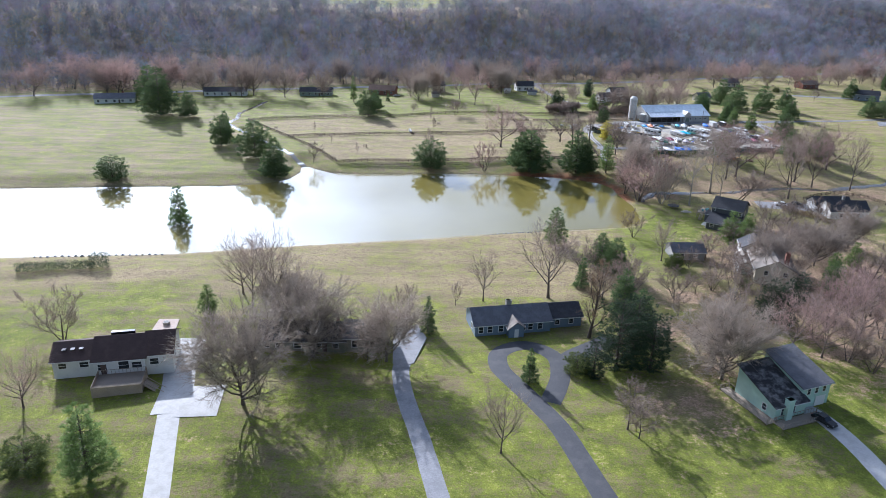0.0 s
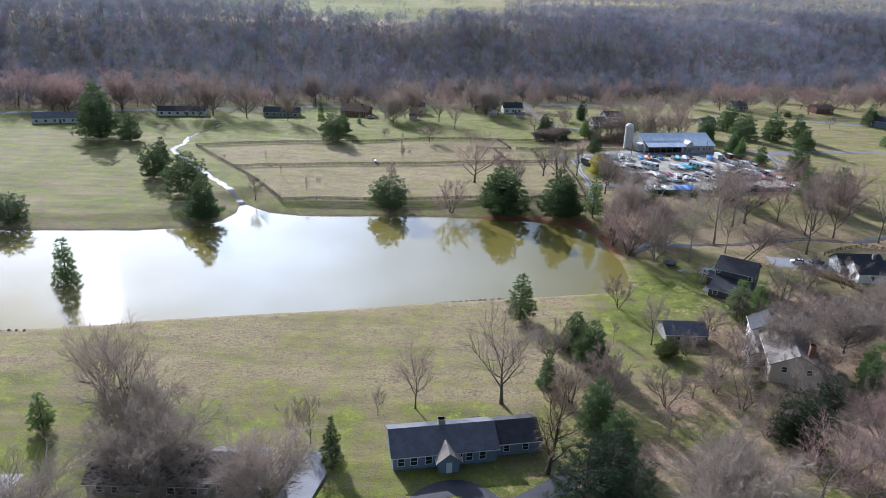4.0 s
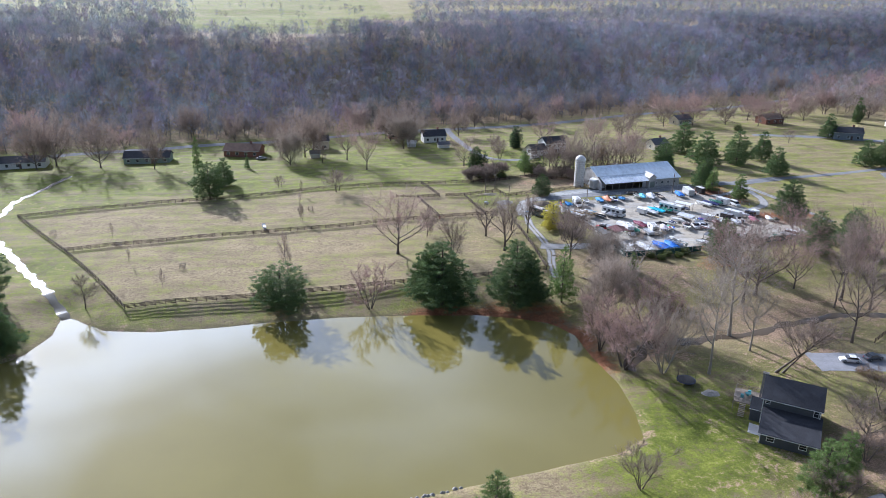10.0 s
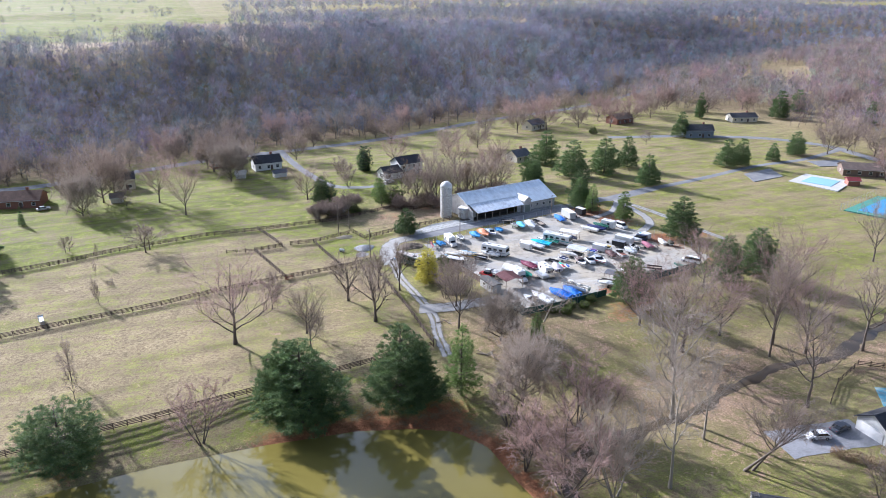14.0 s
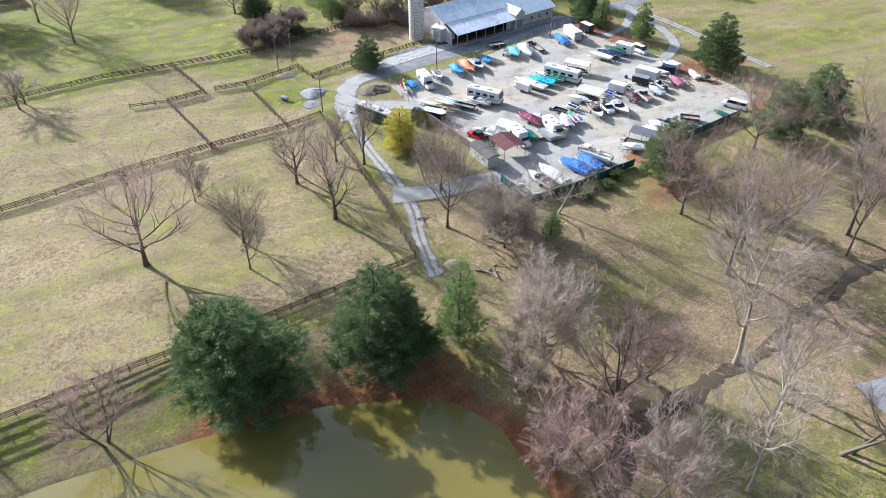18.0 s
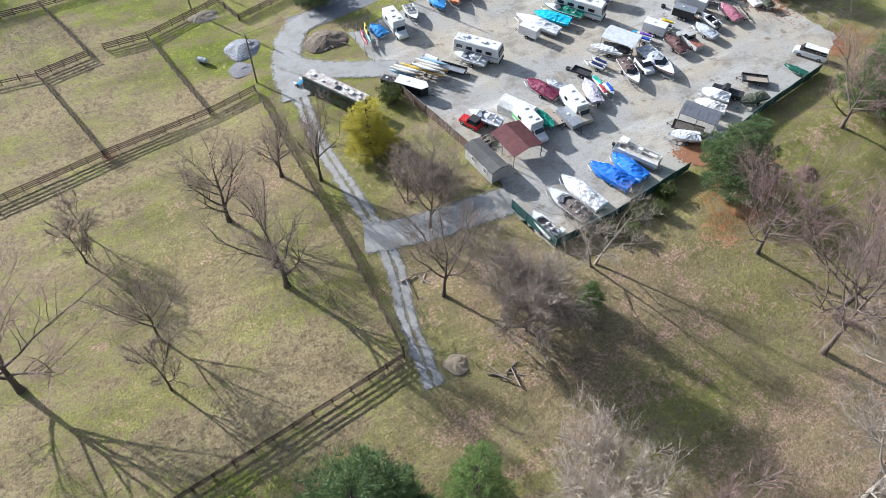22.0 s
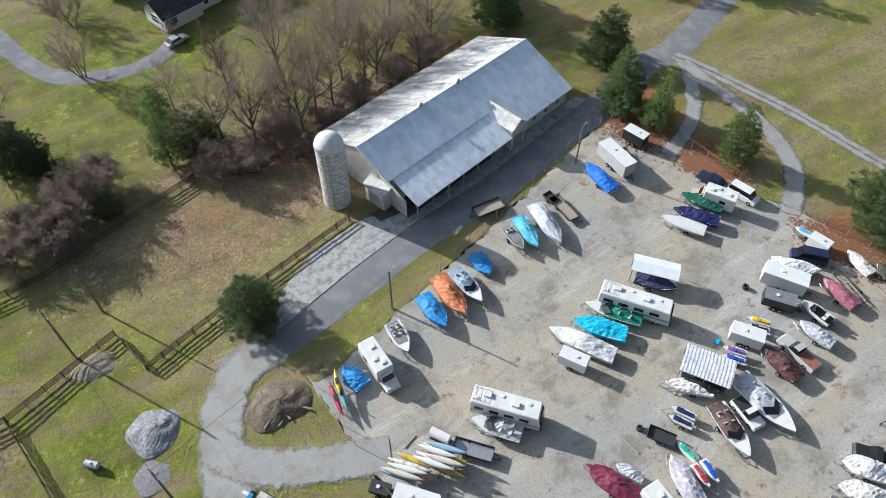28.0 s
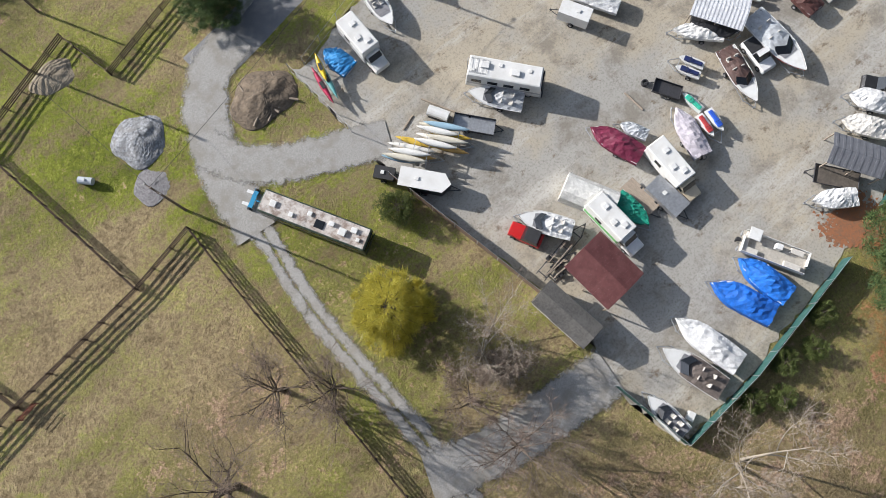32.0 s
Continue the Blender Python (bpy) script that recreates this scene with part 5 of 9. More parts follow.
def cover_skin(root, rings, rise, mat, label, hump=0.45, sag=0.28, name="cover", seed=0):
    """Cloth pulled over a hull, tented over its windscreen and creased."""
    r = random.Random(seed)
    out = []
    halves = [[tuple((a + b) / 2 for a, b in zip(p, q)) for p, q in zip(one, two)] for one, two in zip(rings, rings[1:])]
    rings = [ring for pair in itertools.zip_longest(rings, halves) for ring in pair if ring]
    for i, ring in enumerate(rings):
        s = i / (len(rings) - 1)
        h = rise * math.exp(-((s - hump) / 0.28) ** 2) + 0.10
        (x, yl, zl), (_, yr, zr) = ring[0], ring[4]
        row = []
        for k in range(9):
            u = k / 8
            y = yl + (yr - yl) * u
            peak = 1 - abs(2 * u - 1) ** 1.5
            row.append((x + r.uniform(-0.07, 0.07), y * 1.035, zl + h * peak * (1 - 0.25 * r.random()) + r.uniform(-0.04, 0.05) * (1 + sag)))
        row = [(x, yl * 1.05, zl - sag - r.uniform(0, 0.15))] + row + [(x, yr * 1.05, zr - sag - r.uniform(0, 0.15))]
        out.append(row)
    first, last = out[0], out[-1]
    out = [[(p[0] - 0.05, p[1], min(p[2], first[0][2] + 0.1)) for p in first]] + out + [[(p[0] + 0.06, p[1] * 0.3, last[0][2]) for p in last]]
    return part(name, loft(bmesh.new(), out, close=True, cap=True), mat, root, label, smooth=False)


def outboard(root, x, z, mat):
    bm = block(x - 0.25, 0, z, 0.5, 0.36, 0.5, 0.1)
    box(bm, x - 0.2, 0, z - 0.75, 0.16, 0.12, 0.8)
    part("outboard_motor", bm, mat, root)


def covered_boat(x, y, turn, length, wide, colour, words, hull_mat=None, rise=0.6, hump=0.4, axles=1, trailer=True, motor=None, sag=0.3):
    root = thing("covered_boat", x, y, turn, words, "boat", "boats in the yard", 0.05)
    rings = hull(root, length, wide, hull_mat or gel_white, 0.5 if trailer else 0.05, 1.2 if trailer else 0.75)
    cover_skin(root, rings, rise, colour, "", hump, sag, seed=int(x * 10))
    if trailer:
        trailer_frame(root, length * 0.88, wide, 0.9, 0.38, axles)
    if motor:
        outboard(root, -length / 2, 0.9, motor)
    return root


def open_boat(x, y, turn, length, wide, words, hull_mat=None, inside=None, stripe=None, motor=None, screen=True, seats=2, trailer=True, canopy=None, deck_cover=None):
    root = thing("open_boat", x, y, turn, words, "boat", "boats in the yard", 0.05)
    z1 = 1.2 if trailer else 0.6
    rings = hull(root, length, wide, hull_mat or gel_white, z1 - 0.65, z1, 0.5, stripe)
    well = [[(px * 0.94 - 0.1, py * 0.80, z1 + 0.24 * (i / 8) + 0.025) for px, py in ((r[0][0], r[0][1]), (r[4][0], r[4][1]))] for i, r in enumerate(rings)]
    bm = bmesh.new()
    cols = [[bm.verts.new(p) for p in row] for row in well[:7]]
    for a, b in zip(cols, cols[1:]):
        bm.faces.new((a[0], a[1], b[1], b[0]))
    part("cockpit", bm, inside or surface("cockpit_grey", (0.20, 0.20, 0.21), 0.8, vary=0.3, size=0.3), root)
    bm = bmesh.new()
    rim = [r[0] for r in rings] + [r[4] for r in rings[::-1]]
    mid = sum((Vector(p) for p in rim), Vector()) / len(rim)
    loft(bm, [[Vector(p) + Vector((0, math.copysign(o, p[1]), z)) for o, z in ((0.05, 0.04), (0.05, -0.05), (-0.09, -0.05), (-0.09, 0.04))] for p in rim])
    part("gunwale", bm, gel_white, root)
    for k in range(seats):
        for s in (-1, 1):
            bm = block(-length * 0.28 + k * length * 0.2, s * wide * 0.2, z1 + 0.05, 0.5, 0.45, 0.22, 0.06)
            box(bm, -length * 0.28 + k * length * 0.2 - 0.22, s * wide * 0.2, z1 + 0.1, 0.12, 0.45, 0.5, 0.05)
            part("seat", bm, seat_vinyl, root)
    if screen:
        bm = bmesh.new()
        loft(bm, [[(length * 0.08, -wide * 0.4, z1 + 0.15), (length * 0.13, -wide * 0.4, z1 + 0.15), (length * 0.02, -wide * 0.36, z1 + 0.6)], [(length * 0.19, 0, z1 + 0.15), (length * 0.23, 0, z1 + 0.15), (length * 0.1, 0, z1 + 0.62)], [(length * 0.08, wide * 0.4, z1 + 0.15), (length * 0.13, wide * 0.4, z1 + 0.15), (length * 0.02, wide * 0.36, z1 + 0.6)]])
        part("windscreen", bm, dark_glass, root)
    if deck_cover:
        cover_skin(root, rings[:6], 0.45, deck_cover, "fitted canvas over the cockpit", 0.6, 0.1, "canvas", int(x * 7))
    if motor:
        outboard(root, -length / 2, z1 - 0.3, motor)
    if trailer:
        trailer_frame(root, length * 0.88, wide, 0.9, 0.38)
    return root


def shell(bm, length, wide, z0, z1, round_=0.16, nose=0.0, rear=0.0):
    """A long box body with rounded long edges, its nose and tail sloping."""
    W, r = wide / 2, round_
    ring = [(-W, z0), (-W, z1 - r), (-W + r * 0.35, z1 - r * 0.3), (-W + r, z1), (W - r, z1), (W - r * 0.35, z1 - r * 0.3), (W, z1 - r), (W, z0)]
    rows = []
    for x, k in ((-length / 2, 0), (-length / 2 + 0.1, 1), (length / 2 - 0.1, 1), (length / 2, 0)):
        rows.append([(x + (nose if x > 0 else rear) * ((z - z0) / (z1 - z0)) ** 2, y * (0.95 if not k else 1), z if k else z0 + (z - z0) * 0.97) for y, z in ring])
    return loft(bm, rows)


def panes(root, spots, mat, name="window"):
    for x, y, z, sx, sy, sz in spots:
        part(name, block(x, y, z, sx, sy, sz, 0.01), mat, root)


def motorhome(x, y, turn, length, stripe, words):
    root = thing("motorhome", x, y, turn, words, "motorhome", "motorhomes in the yard", 0.05)
    W, H = 2.45, 3.15
    part("body", shell(bmesh.new(), length, W, 0.55, H, 0.2, -0.35, 0.1), rv_white, root, smooth=False)
    part("windscreen", block(length / 2 - 0.13, 0, 1.75, 0.22, 2.1, 0.85, 0.04, 0, -11), dark_glass, root)
    for s in (-1, 1):
        part("stripe", block(0, s * (W / 2 + 0.006), 1.25, length * 0.96, 0.02, 0.28), stripe, root)
        for k in range(4):
            panes(root, [(-length * 0.36 + k * length * 0.21, s * (W / 2 + 0.01), 1.75, length * 0.13, 0.03, 0.6)], dark_glass)
    part("bumper", block(length / 2 + 0.05, 0, 0.45, 0.2, 2.3, 0.25, 0.05), iron, root)
    part("ladder", block(-length / 2 - 0.08, 0.6, 0.9, 0.06, 0.4, 2.2), steel, root)
    for k, (u, v, a, b, c) in enumerate(((-0.28, 0.2, 0.9, 0.7, 0.28), (0.12, -0.1, 0.9, 0.7, 0.28), (-0.08, 0.5, 0.4, 0.4, 0.14), (0.3, 0.4, 0.4, 0.4, 0.12), (-0.42, -0.5, 0.35, 0.35, 0.12))):
        part("roof_unit", block(u * length, v, H - 0.02, a, b, c, 0.05), gel_white, root)
    bm = bmesh.new()
    for s in (-0.8, 0.8):
        tube(bm, (-length / 2 + 0.2, s, H + 0.12), (-length / 2 + 2.2, s, H + 0.12), 0.025, 0.025, 4)
    for k in range(4):
        tube(bm, (-length / 2 + 0.3 + k * 0.6, -0.8, H + 0.12), (-length / 2 + 0.3 + k * 0.6, 0.8, H + 0.12), 0.02, 0.02, 4)
        for s in (-0.8, 0.8):
            tube(bm, (-length / 2 + 0.3 + k * 0.6, s, H - 0.1), (-length / 2 + 0.3 + k * 0.6, s, H + 0.12), 0.02, 0.02, 4)
    part("roof_rack", bm, steel, root)
    for u in (-0.24, 0.33):
        for s in (-1, 1):
            wheel(root, u * length, s * (W / 2 - 0.14), 0.42)
    return root


def cab_camper(x, y, turn, length, words, trim=None, boxy=True, cab=None, name="camper_van", high=2.9):
    """A box body behind a van's cab."""
    root = thing(name, x, y, turn, words, "camper", "", 0.05)
    W = 2.3
    bx = length * 0.72
    bm = shell(bmesh.new(), bx, W, 0.6, high, 0.12)
    bmesh.ops.translate(bm, verts=bm.verts, vec=(-length / 2 + bx / 2, 0, 0))
    body = part("body", bm, rv_white, root)
    ca = length - bx
    c0 = length / 2 - ca
    bm = bmesh.new()
    rows = []
    for xx, top, w in ((c0 - 0.05, 2.05, 0.95), (c0 + ca * 0.15, 2.1, 0.98), (c0 + ca * 0.45, 1.25, 1.0), (c0 + ca * 0.95, 1.1, 0.95), (c0 + ca, 0.8, 0.9)):
        rows.append([(xx, -w, 0.5), (xx, -w, top * 0.72), (xx, -w * 0.85, top), (xx, w * 0.85, top), (xx, w, top * 0.72), (xx, w, 0.5)])
    part("cab", loft(bm, rows), cab or rv_white, root)
    part("windscreen", block(c0 + ca * 0.31, 0, 1.32, 0.08, 1.6, 0.68, 0.02, 0, -38), dark_glass, root)
    for s in (-1, 1):
        panes(root, [(c0 + ca * 0.12, s * 0.99, 1.3, ca * 0.3, 0.03, 0.45)], dark_glass)
        panes(root, [(-length * 0.22, s * (W / 2 + 0.01), 1.6, 0.9, 0.03, 0.55)], dark_glass)
        if trim:
            part("stripe", block(-length / 2 + bx / 2, s * (W / 2 + 0.008), 0.95, bx * 0.97, 0.02, 0.5), trim, root)
    for u, v in ((-0.3, 0.2), (-0.05, -0.35), (0.08, 0.3)):
        part("roof_vent", block(u * length, v, high - 0.02, 0.6, 0.6, 0.18, 0.04), gel_white, root)
    for u in (-0.28, 0.36):
        for s in (-1, 1):
            wheel(root, u * length, s * 0.95, 0.36)
    return root


def car(x, y, turn, mat, words, kind="car", length=4.6, z=0.05, bed=None, group=""):
    root = thing({"car": "car", "pickup": "pickup_truck", "van": "van", "jeep": "car"}[kind], x, y, turn, words, {"pickup": "pickup", "van": "van"}.get(kind, "car"), group, z)
    L, W = length / 2, 0.92
    prof = {"car": ((-1, 0.75, 0.9), (-0.9, 0.95, 0.97), (-0.62, 1.0, 1), (0.32, 0.98, 1), (0.9, 0.82, 0.97), (1, 0.6, 0.88)), "van": ((-1, 1.1, 0.95), (-0.97, 1.2, 1), (0.45, 1.2, 1), (0.62, 1.1, 1), (0.95, 0.9, 0.96), (1, 0.6, 0.9)),
            "pickup": ((-1, 0.9, 0.97), (-0.98, 1.0, 1), (-0.1, 1.0, 1), (0.35, 1.02, 1), (0.92, 0.95, 0.97), (1, 0.7, 0.92)), "jeep": ((-1, 0.85, 0.9), (-0.9, 1.0, 0.95), (0.0, 1.0, 0.95), (0.4, 1.0, 0.9), (0.95, 0.95, 0.85), (1, 0.7, 0.8))}[kind]
    rows = [[(u * L, -W * w, 0.32), (u * L, -W * w, t * 0.75), (u * L, -W * w * 0.92, t), (u * L, W * w * 0.92, t), (u * L, W * w, t * 0.75), (u * L, W * w, 0.32)] for u, t, w in prof]
    part("body", loft(bmesh.new(), rows), mat, root)
    cab = {"car": (-0.8, -0.5, 0.12, 0.42, 1.45), "van": (-0.97, -0.9, 0.45, 0.72, 1.95), "pickup": (-0.12, -0.06, 0.22, 0.45, 1.75), "jeep": (-0.85, -0.75, 0.05, 0.2, 1.7)}[kind]
    a, b, c, d, top = cab
    rows = [[(a * L, -W * 0.9, 0.95), (a * L, W * 0.9, 0.95)], [(b * L, -W * 0.78, top), (b * L, W * 0.78, top)], [(c * L, -W * 0.78, top), (c * L, W * 0.78, top)], [(d * L, -W * 0.9, 0.95), (d * L, W * 0.9, 0.95)]]
    bm = bmesh.new()
    v = [[bm.verts.new(p) for p in r] for r in rows]
    for k in range(3):
        bm.faces.new((v[k][0], v[k + 1][0], v[k + 1][1], v[k][1]))
    bm.faces.new([v[k][0] for k in range(4)][::-1]), bm.faces.new([v[k][1] for k in range(4)])
    part("cabin_glass", bm, dark_glass, root, "dark glass all round the cabin")
    part("roof", block((b + c) / 2 * L, 0, top - 0.02, (c - b) * L * 1.02, W * 1.6, 0.06, 0.02), mat if kind != "jeep" else rubber_black, root)
    if kind == "pickup":
        part("bed", block(-0.56 * L, 0, 0.93, 0.8 * L, W * 1.7, 0.1), bed or rubber_black, root, "open load bed")
    for s in (-1, 1):
        part("headlight", block(L * 0.97, s * W * 0.65, 0.62, 0.08, 0.3, 0.16, 0.02), steel, root)
        part("tail_light", block(-L * 0.99, s * W * 0.7, 0.7, 0.05, 0.25, 0.16, 0.01), paint("tail_red", (0.35, 0.02, 0.02)), root)
        for u in (-0.6, 0.6):
            wheel(root, u * L, s * (W - 0.1), 0.34)
    return root


def box_trailer(x, y, turn, length, wide, high, mat, words, roof=None, vnose=0.0):
    root = thing("enclosed_trailer", x, y, turn, words, "trailer", "trailers in the yard", 0.05)
    bm = bmesh.new()
    L, W = length / 2, wide / 2
    outline = [(-L, -W), (L, -W), (L + vnose, 0), (L, W), (-L, W)] if vnose else [(-L, -W), (L, -W), (L, W), (-L, W)]
    prism(bm, outline, 0.5, 0.5 + high)
    part("body", bm, mat, root)
    bm = bmesh.new()
    prism(bm, [(a * 1.01, b * 1.02) for a, b in outline], 0.5 + high, 0.56 + high)
    part("roof", bm, roof or gel_white, root)
    part("door", block(-L - 0.02, 0, 0.6, 0.05, wide * 0.86, high * 0.85), mat, root)
    part("roof_vent", block(-L * 0.2, 0, 0.56 + high, 0.4, 0.4, 0.12, 0.03), gel_white, root)
    bm = bmesh.new()
    tube(bm, (L - 0.2, -W * 0.5, 0.45), (L + 1.1 + vnose, 0, 0.45), 0.05, 0.05, 5)
    tube(bm, (L - 0.2, W * 0.5, 0.45), (L + 1.1 + vnose, 0, 0.45), 0.05, 0.05, 5)
    tube(bm, (L + 1.0 + vnose, 0, 0.0), (L + 1.0 + vnose, 0, 0.7), 0.04, 0.04, 5)
    part("tongue", bm, iron, root)
    for k in ((-0.35, 0.45) if length > 3.5 else (0.0,)):
        for s in (-1, 1):
            wheel(root, k, s * (W + 0.05), 0.33)
    return root


def flat_trailer(x, y, turn, length, wide, mat, words, sides=0.0, empty=False):
    root = thing("flat_trailer", x, y, turn, words, "trailer", "trailers in the yard", 0.05)
    trailer_frame(root, length, wide, 1.0, 0.42, 1, iron)
    if not empty:
        bm = block(0, 0, 0.54, length, wide, 0.05, 0.015)
        part("bed", bm, mat, root, "plank bed")
        if sides:
            bm = bmesh.new()
            for s in (-1, 1):
                box(bm, 0, s * wide / 2, 0.56, length, 0.04, sides)
                box(bm, s * length / 2, 0, 0.56, 0.04, wide, sides)
            part("side_rail", bm, iron, root)
    else:
        bm = bmesh.new()
        for s in (-1, 1):
            box(bm, -0.2, s * wide * 0.2, 0.55, length * 0.7, 0.1, 0.08)
        part("bunk", bm, plank, root)
    return root


def jet_skis(x, y, turn, colours, words, trailer=True):
    root = thing("jet_ski_trailer", x, y, turn, words, "jet ski", "jet skis in the yard", 0.05)
    n = len(colours)
    for k, c in enumerate(colours):
        off = (k - (n - 1) / 2) * 1.25
        z0 = 0.5 if trailer else 0.05
        rings = [[(px, py + off, pz) for px, py, pz in ring] for ring in hull_rings(2.9, 1.05, z0, z0 + 0.45, 0.45, 7)]
        ski = part("jet_ski", loft(bmesh.new(), rings), gel_white, root)
        bm = block(-0.45, off, z0 + 0.45, 1.5, 0.42, 0.32, 0.1)
        box(bm, 0.45, off, z0 + 0.42, 0.9, 0.6, 0.36, 0.12)
        part("seat", bm, c, ski)
        part("handlebar", rod((0.25, off - 0.35, z0 + 0.95), (0.25, off + 0.35, z0 + 0.95), 0.035), rubber_black, ski)
    if trailer:
        trailer_frame(root, 2.9, 0.6 + n * 0.95, 1.0, 0.36)
    return root


def carport(x, y, turn, length, wide, high, roofing, words, rise=0.7, enclosed=None, ribs=0, name="carport"):
    root = thing(name, x, y, turn, words, "shelter", "", 0.05)
    L, W = length / 2, wide / 2
    bm = bmesh.new()
    ring = [(-W, high), (0, high + rise), (W, high), (W, high + 0.06), (0, high + rise + 0.06), (-W, high + 0.06)]
    loft(bm, [[(-L, a, b) for a, b in ring], [(L, a, b) for a, b in ring]])
    roof = part("roof", bm, roofing, root)
    if ribs:
        bm = bmesh.new()
        pitch = math.degrees(math.atan2(rise, W))
        for k in range(ribs):
            px = -L + (k + 0.5) * length / ribs
            for s in (-1, 1):
                m = Matrix.Translation((px, s * W / 2, high + rise / 2 + 0.07)) @ Euler((radians(-s * pitch), 0, 0)).to_matrix().to_4x4() @ Matrix.Diagonal((length / ribs * 0.35, math.hypot(W, rise), 0.04, 1))
                bmesh.ops.create_cube(bm, size=1.0, matrix=m)
        part("rib", bm, roofing, roof)
    for a in (-0.96, 0.0, 0.96):
        for b in (-0.95, 0.95):
            part("post", block(a * L, b * W, 0, 0.12, 0.12, high + 0.02), enclosed or plank, root)
    if enclosed:
        for b in (-1, 1):
            part("side_wall", block(0, b * (W - 0.06), 0.0, length * 0.98, 0.05, high), enclosed, root)
        part("back_wall", block(-L + 0.05, 0, 0.0, 0.05, wide * 0.96, high), enclosed, root)
    return root


def pontoon(x, y, turn, length, words):
    root = thing("pontoon_boat", x, y, turn, words, "boat", "boats in the yard", 0.05)
    for s in (-1, 1):
        part("float", rod((-length / 2, s * 0.85, 0.75), (length / 2 - 0.3, s * 0.85, 0.75), 0.3, 0.28, 10), steel, root)
    part("deck", block(0, 0, 1.08, length * 0.98, 2.45, 0.08), surface("boat_carpet", (0.42, 0.39, 0.34), 0.9, vary=0.2, size=0.3), root)
    bm = bmesh.new()
    for s in (-1, 1):
        box(bm, 0, s * 1.18, 1.16, length * 0.94, 0.05, 0.62)
        box(bm, s * length * 0.47, 0.4 * s, 1.16, 0.05, 1.5, 0.62)
    part("fence_panel", bm, gel_white, root)
    for u, v, a, b in ((-0.34, -0.8, 1.6, 0.6), (-0.34, 0.8, 1.6, 0.6), (0.28, -0.8, 1.8, 0.6), (0.3, 0.8, 1.4, 0.6), (-0.44, 0, 0.6, 1.3)):
        bm = block(u * length, v, 1.16, a, b, 0.4, 0.08)
        part("seat", bm, seat_vinyl, root)
    part("console", block(0.02 * length, 0.6, 1.16, 0.7, 0.6, 0.8, 0.06), gel_white, root)
    part("bimini", block(-0.36 * length, 0.9, 1.95, 1.3, 1.3, 0.14, 0.06), gel_white, root, "folded white awning")
    outboard(root, -length / 2, 0.9, rubber_black)
    trailer_frame(root, length * 0.9, 2.0, 1.0, 0.35, 2)
    return root


def canoe(parent, length, wide, mat, at, name="canoe"):
    """A slender double-ended boat lying upside down or upright."""
    rings = []
    for i in range(9):
        s = i / 8
        w = wide / 2 * max(0.03, math.sin(math.pi * min(0.999, max(0.001, s))) ** 0.7)
        x = -length / 2 + length * s
        up = 0.14 * abs(2 * s - 1) ** 3
        rings.append([(x, -w, up), (x, -w * 0.75, 0.2 + up * 0.4), (x, 0, 0.32), (x, w * 0.75, 0.2 + up * 0.4), (x, w, up)])
    ob = part(name, loft(bmesh.new(), rings), mat, parent, smooth=True)
    ob.matrix_basis = at
    return ob


def heap(name, x, y, radius, high, mat, words, category, squash=1.0, seed=0, z=None):
    """A loose pile with a lumpy outline."""
    r = random.Random(seed)
    bm = bmesh.new()
    rows = []
    n = 22 if radius > 1.5 else 5
    m_ = 64 if radius > 1.5 else 12
    for j in range(n):
        k = j / (n - 1)
        row = []
        for i in range(m_):
            a = 2 * math.pi * i / m_
            rr = radius * (1 - k) * (1 + 0.07 * math.sin(3 * a + seed) + 0.05 * math.sin(5 * a) + r.uniform(-0.014, 0.014)) + 0.03
            row.append((rr * math.cos(a) + 0.12 * radius * k, rr * math.sin(a) * squash, high * (1 - (1 - k) ** 1.35) - 0.25 * (j == 0) + r.uniform(-0.02, 0.02) * min(1, radius / 2) + 0.06 * high * math.sin(4 * a + 9 * k + seed) * k * (1 - k) * 4))
        rows.append(row)
    loft(bm, rows)
    me = bpy.data.meshes.new(name)
    bm.to_mesh(me)
    bm.free()
    me.materials.append(mat)
    ob = new(name, me)
    ob.location = (x, y, height_at(x, y) if z is None else z)
    return tagged(ob, words, category)


def pole(x, y, high, words, arm=False, name="utility_pole", lamp=False):
    root = thing(name, x, y, 20, words, "pole")
    part("shaft", rod((0, 0, -0.5), (0, 0, high), 0.16, 0.10, 8), surface("pole_wood", (0.19, 0.15, 0.12), 0.9, vary=0.3, size=0.4), root)
    if arm:
        part("crossarm", block(0, 0, high - 0.8, 0.12, 2.2, 0.12), surface("pole_wood", (0.19, 0.15, 0.12)), root)
        for s in (-1, 0, 1):
            part("insulator", rod((0, s * 0.95, high - 0.68), (0, s * 0.95, high - 0.45), 0.05), gel_white, root)
    if lamp:
        part("lamp_arm", rod((0, 0, high - 0.4), (0.9, 0, high - 0.2), 0.04), steel, root)
        part("lamp_head", block(1.0, 0, high - 0.32, 0.45, 0.22, 0.14, 0.04), steel, root)
    return root


# ---- paddock fences ----
fence([(-105, 371), (-76, 335), (-46, 293.5)])
fence([(-105, 371), (-43, 388.5), (23, 402.5), (64, 406), (78, 410.5), (88, 413)])
fence([(-76, 335), (-18.6, 348), (28.2, 357.5), (42.3, 360.2), (59.4, 362.4), (67.7, 364.2)])
fence([(-46, 293.5), (-8.4, 297.3), (26.2, 301.6), (50.7, 305.2), (68.6, 308.2)])
fence([(67.7, 364.2), (67.9, 352), (68.3, 342), (68.7, 327.5), (68.8, 309)])
fence([(55.1, 386), (59.4, 362.4)])
fence([(36.3, 383.2), (42.5, 360.2)])
fence([(47.6, 386.4), (55.1, 386.6), (69.4, 391.7), (71.2, 384.4), (82.5, 387.6), (92, 389.7), (104, 392.6)])
